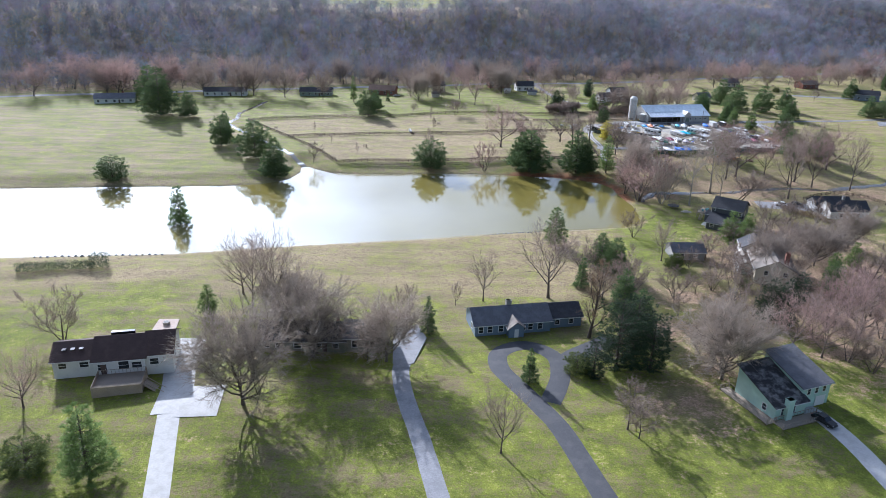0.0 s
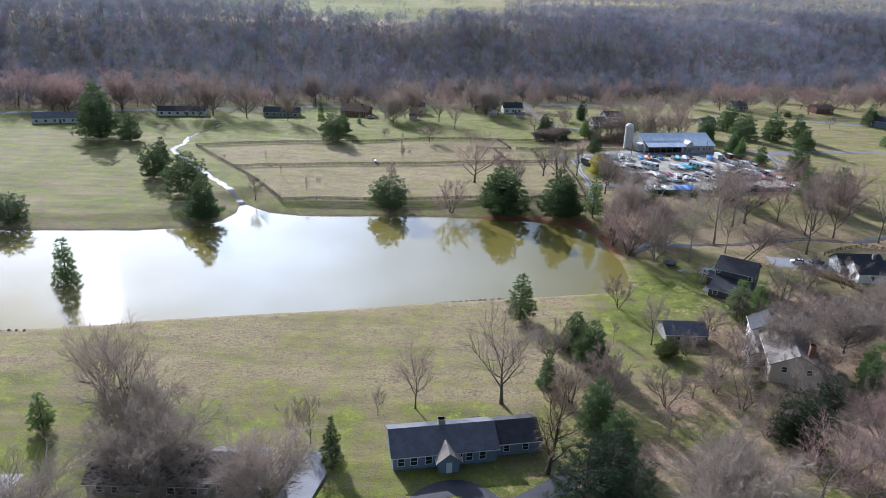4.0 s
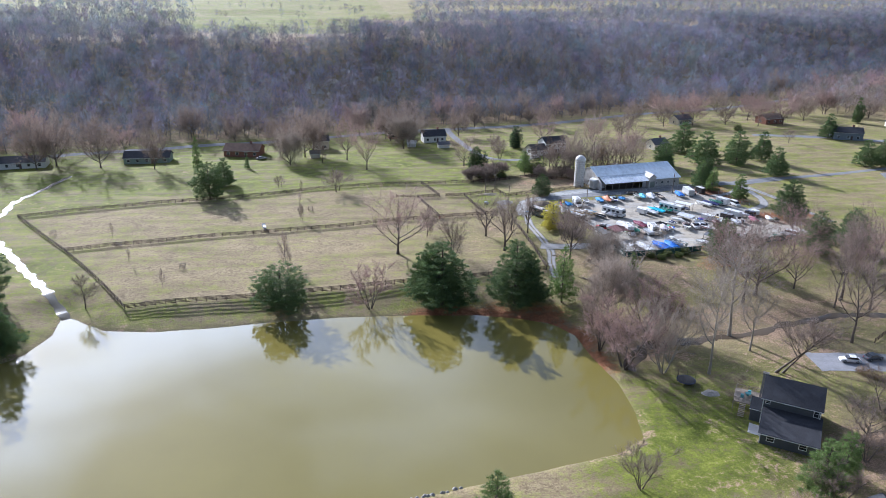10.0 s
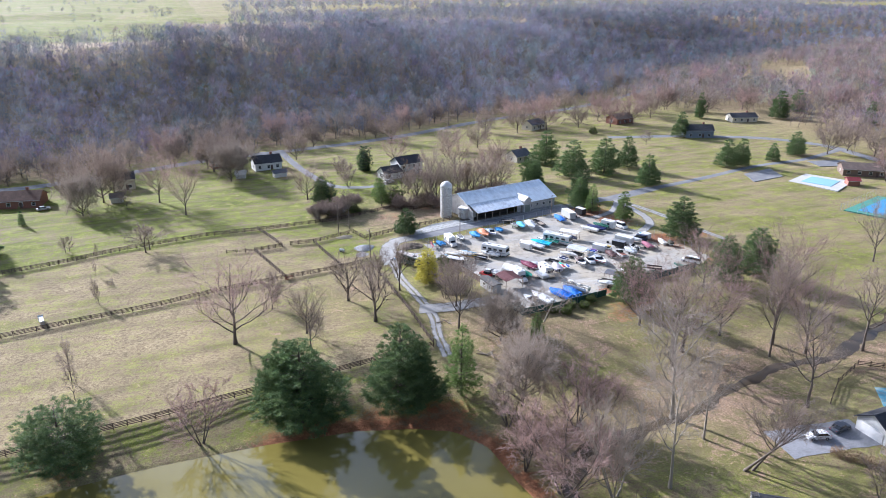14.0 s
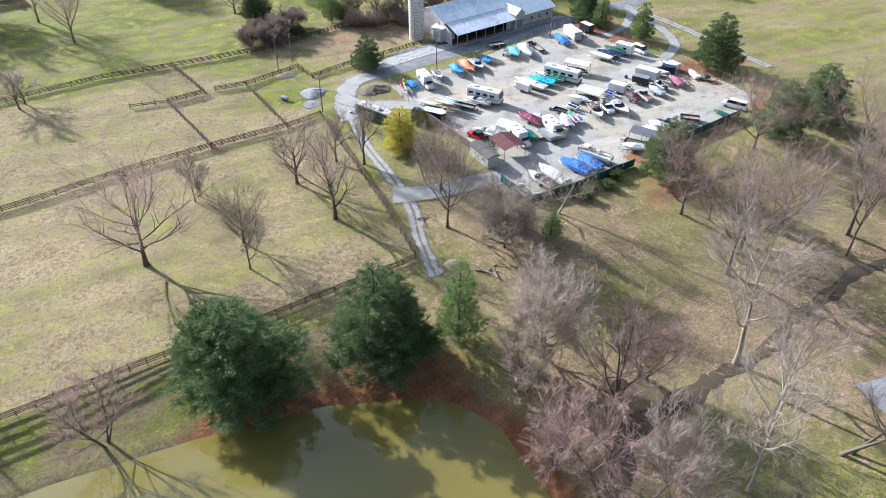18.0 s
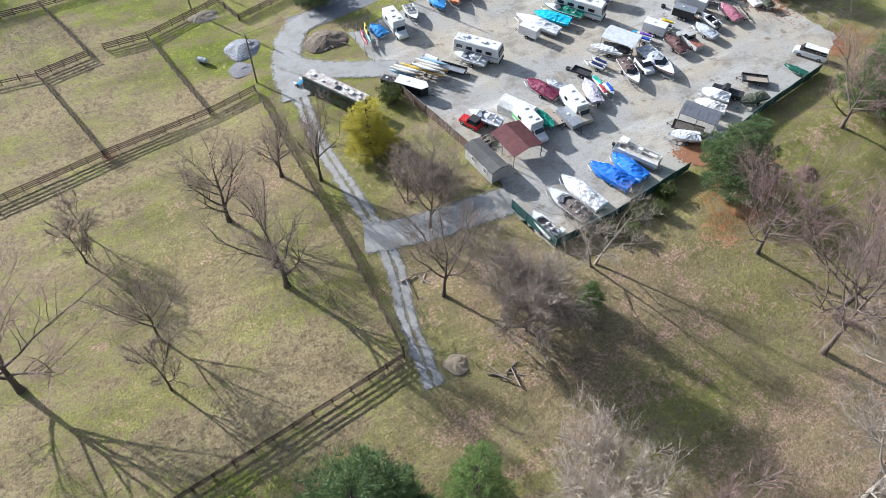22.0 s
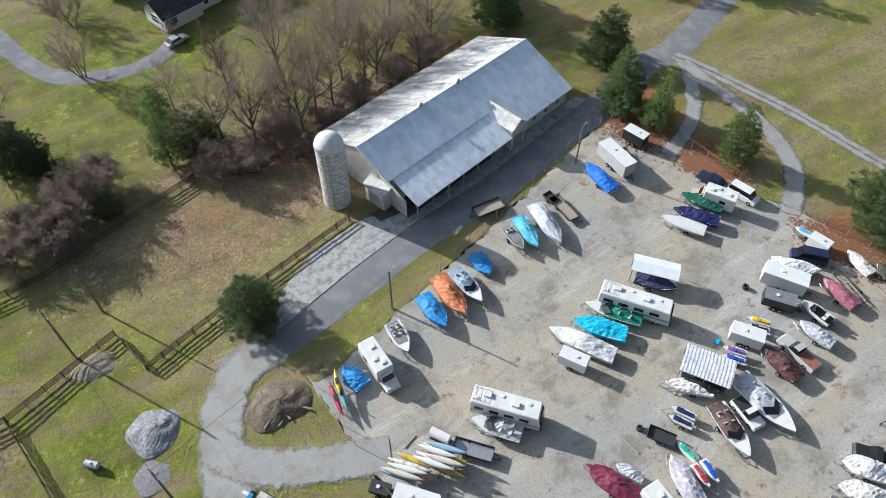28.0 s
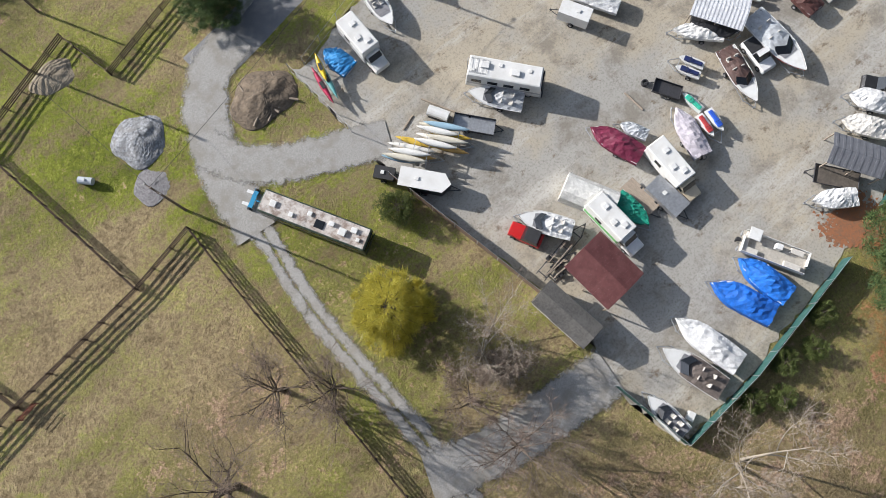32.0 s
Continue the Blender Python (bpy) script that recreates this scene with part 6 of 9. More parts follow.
fence([(36.3, 383.2), (45, 385.6), (41, 399.6), (39.5, 405)])
fence([(88, 413), (96, 409), (120, 415), (142, 420)], "dark wooden fence in the shade behind the barn")
fence([(28, 383.6), (36.3, 383.2)], "pinkish-red paddock rails beside the fence", (0.5, 0.9), rail=None, group="")
red_gate = thing("paddock_gate", 43.2, 359.0, 12, "rusty red metal paddock gate standing ajar", "gate")
part("gate_frame", block(0, 0, 0.3, 2.2, 0.06, 0.08), rail_red, red_gate)
for k in range(4):
    part("rail", block(0, 0, 0.55 + k * 0.25, 2.2, 0.04, 0.06), rail_red, red_gate)
for s in (-1.08, 1.08):
    part("post", block(s, 0, 0.0, 0.08, 0.08, 1.4), rail_red, red_gate)

# ---- fence round the storage yard ----
wire_post = bpy.data.meshes.new("post")
bm = rod((0, 0, -0.3), (0, 0, 2.0), 0.045, 0.045, 6)
bm.to_mesh(wire_post)
bm.free()
wire_post.materials.append(steel)
wire_rail = bpy.data.meshes.new("rail")
bm = rod((0, 0, 0), (1, 0, 0), 0.016, 0.016, 5)
bm.to_mesh(wire_rail)
bm.free()
wire_rail.materials.append(steel)
fence([(92.8, 334.5), (93.4, 327.5)], "grey chain-link yard fence on steel posts", (0.12, 1.92), 3.0, "yard_fence", 1.0, wire_post, wire_rail, "yard fences")
fence([(87.2, 371.6), (88.1, 361.5)], "grey chain-link yard fence on steel posts", (0.12, 1.92), 3.0, "yard_fence", 1.0, wire_post, wire_rail, "yard fences")
fence([(88.9, 371.2), (119, 380), (146, 388.6), (153.8, 388.9)], "grey chain-link yard fence on steel posts", (0.12, 1.92), 3.0, "yard_fence", 1.0, wire_post, wire_rail, "yard fences")
fence([(156.6, 379.3), (158, 364), (160.9, 357.3), (164, 345), (166.4, 331.5)], "grey chain-link yard fence on steel posts", (0.12, 1.92), 3.0, "yard_fence", 1.0, wire_post, wire_rail, "yard fences")
screen_cloth = surface("green_screen", (0.018, 0.075, 0.066), 0.8, vary=0.2, size=0.4, dirt=(0.10, 0.16, 0.15), dirt_size=1.5)


def screen_fence(points, words="yard fence hung with dark green screening cloth", sheet=None):
    root = thing("screen_fence", *points[0], 0, words, "fence", "yard fences")
    ox, oy, oz = root.location
    for a, b in zip(points, points[1:]):
        a, b = np.array(a), np.array(b)
        n = max(1, round(np.linalg.norm(b - a) / 3.0))
        turn = math.degrees(math.atan2(*(b - a)[::-1]))
        for k in range(n):
            p, q = a + (b - a) * k / n, a + (b - a) * (k + 1) / n
            z = height_at(*p) - oz
            part("post", rod((p[0] - ox, p[1] - oy, z - 0.3), (p[0] - ox, p[1] - oy, z + 2.05), 0.05), steel, root)
            c = (p + q) / 2
            s = part("screen", block(0, 0, 0.05, float(np.linalg.norm(q - p)) - 0.1, 0.04, 1.8), sheet or screen_cloth, root)
            s.matrix_basis = pose(c[0] - ox, c[1] - oy, height_at(*c) - oz, random.uniform(-2, 2), 0, turn)
            t = part("top_rail", rod((-1.5, 0, 1.92), (1.5, 0, 1.92), 0.025), steel, root)
            t.matrix_basis = pose(c[0] - ox, c[1] - oy, height_at(*c) - oz, 0, 0, turn)


screen_fence([(92.3, 322.5), (94, 313.6), (104, 314.3), (120, 317.1)])
screen_fence([(88.2, 354.8), (90.8, 343), (92.5, 334.8)], "yard fence with weathered brown slats", surface("brown_slats", (0.135, 0.092, 0.068), 0.9, vary=0.3, size=0.3, stretch=(8, 8, 1)))
screen_fence([(127, 318.8), (138.6, 322), (155.3, 325.5)])

# ---- the barn and its silo ----
tin_blue = surface("barn_tin", (0.76, 0.83, 0.88), 0.38, 0.0, vary=0.12, size=1.2, stretch=(1, 0.15, 1), dirt=(0.42, 0.47, 0.50), dirt_size=3.0, dirt_amount=0.4)
tin_worn = surface("barn_tin_worn", (0.56, 0.55, 0.52), 0.65, 0.0, vary=0.2, size=0.8, stretch=(1, 0.15, 1), dirt=(0.28, 0.26, 0.23), dirt_size=1.4, dirt_amount=0.7)
barn_wall = surface("barn_boards", (0.52, 0.50, 0.46), 0.9, vary=0.2, size=0.4, stretch=(4, 4, 0.4), dirt=(0.33, 0.30, 0.26), dirt_size=1.5, dirt_amount=0.6)
barn = thing("barn", 127.3, 402.0, 12.4, "long farm barn with blue-grey tin roof and open front bay", "barn", z=0.0)
BL, BW, EV, RD = 18.9, 10.0, 3.2, 7.6


def roof_slope(name, x0, x1, ya, za, yb, zb, mat, thick=0.12, sheets=True):
    bm = bmesh.new()
    loft(bm, [[(x0, ya, za), (x0, yb, zb), (x0, yb, zb + thick), (x0, ya, za + thick)], [(x1, ya, za), (x1, yb, zb), (x1, yb, zb + thick), (x1, ya, za + thick)]])
    ob = part(name, bm, mat, barn)
    if sheets:
        n = int((x1 - x0) / 0.75)
        for k in range(n + 1):
            px = x0 + (x1 - x0) * k / n
            part("seam", rod((px, ya, za + thick + 0.005), (px, yb, zb + thick + 0.005), 0.016, 0.016, 4), mat, ob)
    return ob


EAST_BAY = 2.6
roof_slope("front_roof", EAST_BAY, BL, -BW - 0.6, EV, 0, RD, tin_blue)
roof_slope("front_roof", -BL, EAST_BAY, -6.4, 4.94, 0, RD, tin_blue)
roof_slope("porch_roof", -BL + 1.0, EAST_BAY, -BW - 1.6, 3.05, -6.3, 4.80, surface("porch_tin", (0.79, 0.84, 0.88), 0.4, 0.0, vary=0.15, size=1.0, stretch=(1, 0.15, 1), dirt=(0.50, 0.54, 0.58), dirt_size=1.6, dirt_amount=0.6))
roof_slope("back_roof", -BL, BL, BW + 0.6, EV, 0, RD, tin_worn)
part("ridge_cap", rod((-BL, 0, RD + 0.12), (BL, 0, RD + 0.12), 0.12, 0.12, 6), tin_blue, barn)
for s in (-1, 1):
    bm = bmesh.new()
    ring = [(-BW + 0.2, -0.5), (BW, -0.5), (BW, EV), (0, RD - 0.15), (-BW + 0.2, EV)]
    loft(bm, [[(s * (BL - 0.5), y, z) for y, z in ring], [(s * (BL - 0.35), y, z) for y, z in ring]])
    part("end_wall", bm, barn_wall, barn, "weathered whitewashed boards")
part("back_wall", block(0, BW - 0.1, -0.5, BL * 2 - 1, 0.15, EV + 0.5), barn_wall, barn)
part("front_wall", block(9.6, -BW + 0.3, -0.5, BL * 2 - 20.2, 0.15, EV + 0.45), barn_wall, barn)
part("inner_wall", block(-9.4, -4.0, -0.5, 18.4, 0.15, 5.2), surface("barn_dark_boards", (0.12, 0.10, 0.085), 0.9, vary=0.3, size=0.4, stretch=(4, 4, 0.4)), barn, "dark boards inside the open bay")
part("floor", block(-9.4, -7, -0.3, 18.4, 6.2, 0.36), surface("barn_earth", (0.13, 0.10, 0.08), 0.95, vary=0.3, size=0.6), barn)
for k in range(7):
    part("post", block(-17.6 + k * 3.2, -BW - 1.2, -0.3, 0.18, 0.18, EV + 0.3), plank, barn)
part("beam", block(-8.2, -BW - 1.2, EV - 0.28, 19.4, 0.2, 0.24), plank, barn)
for u in (-6.0, 2.2):
    bm = rod((u, 0, RD), (u, 0, RD + 0.55), 0.28, 0.28, 8)
    tube(bm, (u, 0, RD + 0.55), (u, 0, RD + 0.8), 0.42, 0.05, 8)
    part("ridge_vent", bm, steel, barn)
dormer = [(-1.6, 2.9), (1.6, 2.9), (1.6, 4.3), (0, 5.6), (-1.6, 4.3)]
bm = bmesh.new()
loft(bm, [[(4.5 + y, -BW - 1.2, z - 3.1 if z == 2.9 else z) for y, z in dormer], [(4.5 + y, -5.0, z) for y, z in dormer]])
part("gable_wall", bm, barn_wall, barn, "whitewashed gable over the barn door")
for s in (-1, 1):
    bm = bmesh.new()
    loft(bm, [[(4.5, -BW - 1.5, 5.6), (4.5 + s * 1.9, -BW - 1.5, 4.1), (4.5 + s * 1.9, -BW - 1.5, 4.2), (4.5, -BW - 1.5, 5.72)], [(4.5, -4.2, 5.6), (4.5 + s * 1.9, -4.2, 4.1), (4.5 + s * 1.9, -4.2, 4.2), (4.5, -4.2, 5.72)]])
    part("gable_roof", bm, tin_worn, barn)
part("barn_door", block(4.5, -BW - 1.26, 0, 2.2, 0.08, 2.6), surface("old_green_door", (0.20, 0.22, 0.18), 0.8, vary=0.2, size=0.4), barn)
for k in range(4):
    window(barn, 7.2 + k * 3.0, -BW + 0.2, 1.1, 1.0, 0.9, 0)
wing(barn, -17.6, -4.6, 4.0, 5.0, 3.0, 1.2, barn_wall, tin_worn, 90, 0.2, 0.5)
silo_stone = surface("silo_concrete", (0.62, 0.61, 0.58), 0.9, vary=0.18, size=0.5, dirt=(0.30, 0.28, 0.25), dirt_size=0.45, dirt_amount=0.85, bump=0.3)
silo = thing("silo", 104.5, 397.3, 0, "tall weathered concrete stave silo with a domed metal cap", "silo", z=0.0)
part("drum", rod((0, 0, -0.5), (0, 0, 10.8), 2.05, 2.05, 28), silo_stone, silo)
for k in range(13):
    part("hoop", rod((0, 0, 0.5 + k * 0.8), (0, 0, 0.56 + k * 0.8), 2.08, 2.08, 28), surface("rusty_hoop", (0.30, 0.26, 0.23), 0.7, 0.3), silo)
bm = bmesh.new()
loft(bm, [[(2.12 * math.cos(a) * math.cos(e), 2.12 * math.sin(a) * math.cos(e), 10.8 + 1.9 * math.sin(e)) for a in [2 * math.pi * i / 24 for i in range(24)]] for e in [radians(v) for v in (0, 20, 40, 60, 78, 88)]])
part("dome", bm, surface("silo_cap", (0.64, 0.64, 0.62), 0.7, 0.0, vary=0.15, size=0.6, dirt=(0.45, 0.42, 0.38), dirt_size=0.8), silo, "pale metal dome", smooth=True)
part("ladder", block(-1.2, -1.78, 0.5, 0.4, 0.08, 10.3), steel, silo)

# ---- houses by the pond ----
brown_roof = shingles("roof_brown", (0.065, 0.040, 0.034))
dark_roof = shingles("roof_dark", (0.045, 0.045, 0.050))
grey_roof = shingles("roof_grey", (0.115, 0.115, 0.125))
tan_roof = shingles("roof_tan", (0.20, 0.172, 0.145))
white_side = siding("siding_white", (0.68, 0.67, 0.63))
olive_side = siding("siding_olive", (0.20, 0.20, 0.15))
blue_side = siding("siding_blue", (0.17, 0.22, 0.28))
mint_side = siding("siding_mint", (0.46, 0.62, 0.52))
char_side = siding("siding_charcoal", (0.085, 0.090, 0.100))
cream_side = siding("siding_cream", (0.60, 0.55, 0.43))
green_side = siding("siding_green", (0.24, 0.30, 0.26))
door_dark = surface("door_dark", (0.09, 0.06, 0.05), 0.6, vary=0.1, size=0.3)

h = house(-67.0, 125.6, 13, "white house with a dark brown stepped roof and a front deck")
h.location.z += 1.3
wing(h, -6.6, 1.0, 8.0, 8.5, 2.8, 1.9, white_side, brown_roof, rooms=[("s", -2.2, 1.0, 1.4, 1.2), ("s", 1.8, 1.0, 1.6, 1.2), ("w", 0, 1.0, 1.2, 1.2)])
wing(h, 2.2, 0.0, 9.6, 10.5, 3.2, 2.6, white_side, brown_roof, rooms=[("s", -3.2, 1.1, 1.6, 1.3), ("s", 3.2, 1.1, 1.8, 1.3), ("s", 0.8, 0.9, 1.9, 1.9)])
wing(h, 9.6, 0.4, 5.2, 10.0, 3.4, 2.6, white_side, brown_roof, rooms=[("s", -1.0, 1.1, 1.6, 1.4), ("e", -2.0, 1.1, 1.2, 1.2), ("e", 2.0, 1.1, 1.2, 1.2)])
door(h, -0.8, -5.32, 0.2, 0, door_dark)
for k in range(3):
    part("skylight", block(-8.6 + k * 1.6, -1.2, 4.1, 0.8, 0.9, 0.16, 0.02, 0, 0), glass, h)
part("dormer_glazing", block(2.2, 1.6, 5.3, 4.6, 0.9, 0.7, 0.05), dark_glass, h)
dk = deck(h, 2.6, -8.4, 0.15, 9.0, 6.2, drop=2.6)
skirt = surface("skirt_plank", (0.40, 0.31, 0.23), 0.9, vary=0.25, size=0.3, stretch=(6, 6, 1), dirt=(0.25, 0.19, 0.14))
part("deck_skirt", block(0, -3.12, -2.6, 9.0, 0.08, 3.4), skirt, dk, "tall vertical plank skirting")
for s in (-1, 1):
    part("deck_skirt", block(s * 4.52, 0, -2.6, 0.08, 6.2, 3.4), skirt, dk, "tall vertical plank skirting")
for k in range(12):
    part("step", block(7.4 + k * 0.34, -9.4 - k * 0.16, -0.05 - k * 0.17, 0.36, 1.8, 0.08, 0, -25), plank, h)
for s in (-0.9, 0.9):
    part("stair_rail", rod((7.3, -9.4 + s, 0.9), (11.5, -11.4 + s, -1.1), 0.06), skirt, h)
    part("stringer", rod((7.3, -9.4 + s, -0.1), (11.5, -11.4 + s, -2.1), 0.12), skirt, h)
slab("patio", [(-65.6, 141.2), (-60.4, 141.6), (-61.4, 147), (-66, 146.6)], surface("patio_brick", (0.42, 0.33, 0.27), 0.9, vary=0.2, size=0.3), "pinkish paved patio", "patio", lift=0.1)
pit = thing("fire_pit", -63.4, 144.2, 0, "round stone fire pit on a patio", "fire pit", lift=0.25)
part("stone_ring", rod((0, 0, 0), (0, 0, 0.5), 0.8, 0.75, 14), stone_grey, pit)
part("ash_bed", rod((0, 0, 0.5), (0, 0, 0.52), 0.55, 0.55, 12), rubber_black, pit)

h = house(-27.0, 139.5, 1.5, "long low olive ranch house with a dark roof")
wing(h, -3.5, 0, 19, 9.0, 2.9, 2.4, olive_side, dark_roof, rooms=[("s", -7.4, 1.0, 1.0, 1.3), ("s", -5.0, 1.0, 1.0, 1.3), ("s", -0.8, 1.0, 1.6, 1.3), ("s", 3.8, 1.0, 1.2, 1.3), ("s", 7.4, 1.0, 1.2, 1.3), ("w", 0, 1.0, 1.2, 1.2)])
wing(h, 10.0, 0.3, 8.4, 8.4, 3.4, 2.2, olive_side, grey_roof, rooms=[("s", -2.0, 1.1, 1.1, 1.6), ("s", 2.0, 1.1, 1.1, 1.6), ("e", 0, 1.1, 1.2, 1.4)])
door(h, 1.6, -4.58, 0.2, 0, door_dark)
chimney(h, 4.0, 0.6, 4.6, 1.8, brick_red)
deck(h, 8.0, 6.2, 0.2, 5.0, 3.6)

h = house(17.0, 151.2, 12, "blue-grey ranch house with a grey roof and a white porch gable")
wing(h, -1.0, 0, 18.4, 9.0, 3.0, 2.3, blue_side, grey_roof, rooms=[("s", -7.8, 0.9, 1.1, 1.6), ("s", -5.6, 0.9, 1.1, 1.6), ("s", -3.0, 0.9, 1.1, 1.6), ("s", 2.4, 0.9, 1.1, 1.6), ("s", 4.2, 0.9, 1.1, 1.6), ("s", 6.6, 0.9, 1.1, 1.6), ("w", -1.5, 0.9, 1.1, 1.4)])
wing(h, 12.4, 0.8, 8.2, 7.6, 2.8, 1.9, blue_side, dark_roof, rooms=[("s", -2, 0.9, 1.0, 1.3), ("s", 1.5, 0.9, 1.0, 1.3)])
wing(h, -0.8, -4.8, 3.4, 3.6, 2.7, 1.4, blue_side, tan_roof, 90)
door(h, -0.8, -6.55, 0.2, 0, white_trim)
chimney(h, -1.0, 0.4, 4.8, 1.8, stone_grey, 1.2)
deck(h, -2.0, 6.5, 0.1, 7.0, 3.6, rail=False)

h = house(69.3, 122.8, 21.5, "mint-green contemporary house with a weathered dark roof and a deck")
wing(h, -3.4, -0.6, 7.8, 10.5, 2.9, 3.4, mint_side, shingles("roof_patched", (0.035, 0.033, 0.035), (0.30, 0.29, 0.28)), shed=True, rooms=[("s", -2.0, 0.8, 0.9, 1.8), ("s", 0.6, 0.8, 0.9, 1.8), ("w", -2.5, 0.8, 1.0, 1.4)])
wing(h, 4.2, 0.8, 7.2, 10.5, 4.8, 2.6, mint_side, grey_roof, shed=True, rooms=[("s", -2.0, 3.0, 0.8, 1.4), ("s", 0.0, 3.0, 0.8, 1.4), ("s", 2.0, 3.0, 0.8, 1.4), ("e", 0, 1.2, 1.2, 1.2)])
door(h, 5.6, -4.55, 0.0, 0, white_trim, 2.6, 2.2)
chimney(h, -4.6, -6.3, -1.0, 5.6, mint_side, 1.4)
deck(h, -8.4, 0, 0.2, 2.4, 13.0, drop=2.0)
deck(h, -2.4, -7.6, 0.2, 11.0, 2.6, drop=2.0)

h = house(94.0, 187.0, 76, "large house with a tan shingle roof and white columns")
wing(h, 0, 0, 17.0, 10.5, 4.4, 2.8, cream_side, tan_roof, rooms=[("n", u, z, 1.0, 1.4) for u in (-6, -3, 0, 3, 6) for z in (0.7, 2.8)] + [("w", u, 2.8, 1.0, 1.3) for u in (-2.5, 2.5)])
wing(h, 2.0, 6.8, 9.0, 3.4, 2.8, 0.9, white_side, tan_roof, trim=False)
wing(h, 11.0, 3.0, 7.0, 8.0, 4.6, 2.4, white_side, dark_roof, rooms=[("n", 0, 3.0, 1.0, 1.3)])
for k in range(5):
    part("column", rod((-3.0 + k * 2.4, 8.8, -0.5), (-3.0 + k * 2.4, 8.8, 2.9), 0.16, 0.14, 8), white_trim, h)
chimney(h, -6.5, -2.5, 5.6, 3.6, brick_red, 1.3)
h = house(73.6, 199.5, 2, "low garden house with a grey shingle roof", name="garden_house")
wing(h, 0, 0, 9.6, 7.0, 2.5, 1.7, siding("siding_grey", (0.30, 0.29, 0.27)), grey_roof, rooms=[("s", -2, 0.9, 1.0, 1.1), ("s", 2, 0.9, 1.0, 1.1)])

h = house(99.3, 233.2, -34, "dark charcoal two-storey house with white trim and a lower porch roof")
black_roof = shingles("roof_black", (0.030, 0.031, 0.036))
wing(h, 0, 0, 10.0, 9.2, 5.9, 2.4, char_side, black_roof, rooms=[("s", -4.2, 4.7, 0.7, 0.7), ("s", 4.3, 4.2, 0.8, 1.5), ("e", 0, 3.6, 1.0, 1.4), ("w", -2, 3.6, 1.0, 1.3), ("w", 2.0, 1.0, 1.0, 1.3)])
wing(h, 0.3, -8.2, 9.6, 7.2, 2.3, 1.5, char_side, black_roof, shed=True, rooms=[("s", -3, 0.9, 1.2, 1.1), ("s", 2.5, 0.9, 1.2, 1.1), ("e", 0, 0.9, 1.0, 1.2)])
wing(h, -6.0, -2.6, 2.0, 3.6, 2.6, 0.5, char_side, black_roof, shed=True, eave=0.2)
for s_ in (-1, 1):
    part("corner_board", block(s_ * 5.0, -4.62, -0.5, 0.16, 0.08, 6.4), white_trim, h)
    part("corner_board", block(0.3 + s_ * 4.8, -11.82, -0.5, 0.14, 0.08, 2.8), white_trim, h)
chimney(h, -5.4, 2.4, -1.0, 8.6, stone_grey, 1.0)
dk = deck(h, -8.0, 1.0, 2.0, 5.0, 5.6, drop=3.0)
for k in range(8):
    part("step", block(-8.6, -2.1 - k * 0.3, 1.75 - k * 0.22, 1.2, 0.34, 0.07), plank, h)
for u, v in ((-9.0, 0.2), (-7.8, 2.4), (-7.0, -0.6)):
    part("deck_chair", block(u, v, 2.02, 0.6, 0.6, 0.75, 0.1), paint("teal_chair", (0.10, 0.34, 0.36)), h)
part("patio_table", rod((-8.0, 1.2, 2.02), (-8.0, 1.2, 2.75), 0.12, 0.6, 10), paint("teal_chair", (0.10, 0.34, 0.36)), h)
slab("patio", [(88.6, 229.4), (91.6, 227.0), (93.4, 229.8), (90.6, 232.4)], concrete, "small stone terrace beside a dark house", "patio", lift=0.06)

tramp = thing("trampoline", 84.5, 248.0, 0, "round black trampoline with a safety net", "trampoline")
part("mat", rod((0, 0, 0.88), (0, 0, 0.92), 1.75, 1.75, 24), rubber_black, tramp)
part("pad", rod((0, 0, 0.80), (0, 0, 0.88), 2.05, 2.05, 24), paint("navy_pad", (0.03, 0.04, 0.08), 0.7), tramp)
for k in range(6):
    a = 2 * math.pi * k / 6
    part("net_pole", rod((2.0 * math.cos(a), 2.0 * math.sin(a), 0), (2.1 * math.cos(a), 2.1 * math.sin(a), 2.4), 0.03), iron, tramp)
pit = heap("fire_ring", 88.0, 243.5, 2.0, 0.25, stone_grey, "ring of stones and ash on the lawn", "fire pit", 0.7, 4)

h = house(144.0, 246.0, 2, "white ranch house with dark roofs and a garage gable")
wing(h, -1.0, 4.6, 13.0, 6.8, 2.8, 2.2, white_side, dark_roof, rooms=[("w", 0.0, 1.6, 0.8, 0.6)])
wing(h, 0.6, -2.4, 14.0, 8.4, 3.0, 2.7, white_side, dark_roof, rooms=[("w", -2.0, 0.9, 1.2, 1.4), ("w", 1.5, 0.9, 1.2, 1.4), ("s", -3, 0.9, 1.2, 1.3), ("s", 3, 0.9, 1.2, 1.3)])
d = door(h, -7.56, 4.6, 0.0, -90, white_trim, 4.6, 2.2)
chimney(h, 3.0, 3.0, 4.0, 1.8, stone_grey)
deck(h, -8.6, -2.4, 0.4, 3.4, 6.0)
ribbon("driveway", [(118, 254.5), (127, 253.6), (137, 252.2)], 8.5, MATS["worn_drive"], "grey parking court beside a house", "driveway", 0.12, across=8)
car(126.6, 253.6, 165, paint("white_car", (0.72, 0.72, 0.71)), "white sedan parked on a grey drive", z=height_at(126.6, 253.6) + 0.14, group="cars by the house")
car(132.8, 254.2, 10, paint("slate_car", (0.05, 0.06, 0.075)), "dark blue-grey parked car", z=height_at(132.8, 254.2) + 0.14, group="cars by the house")
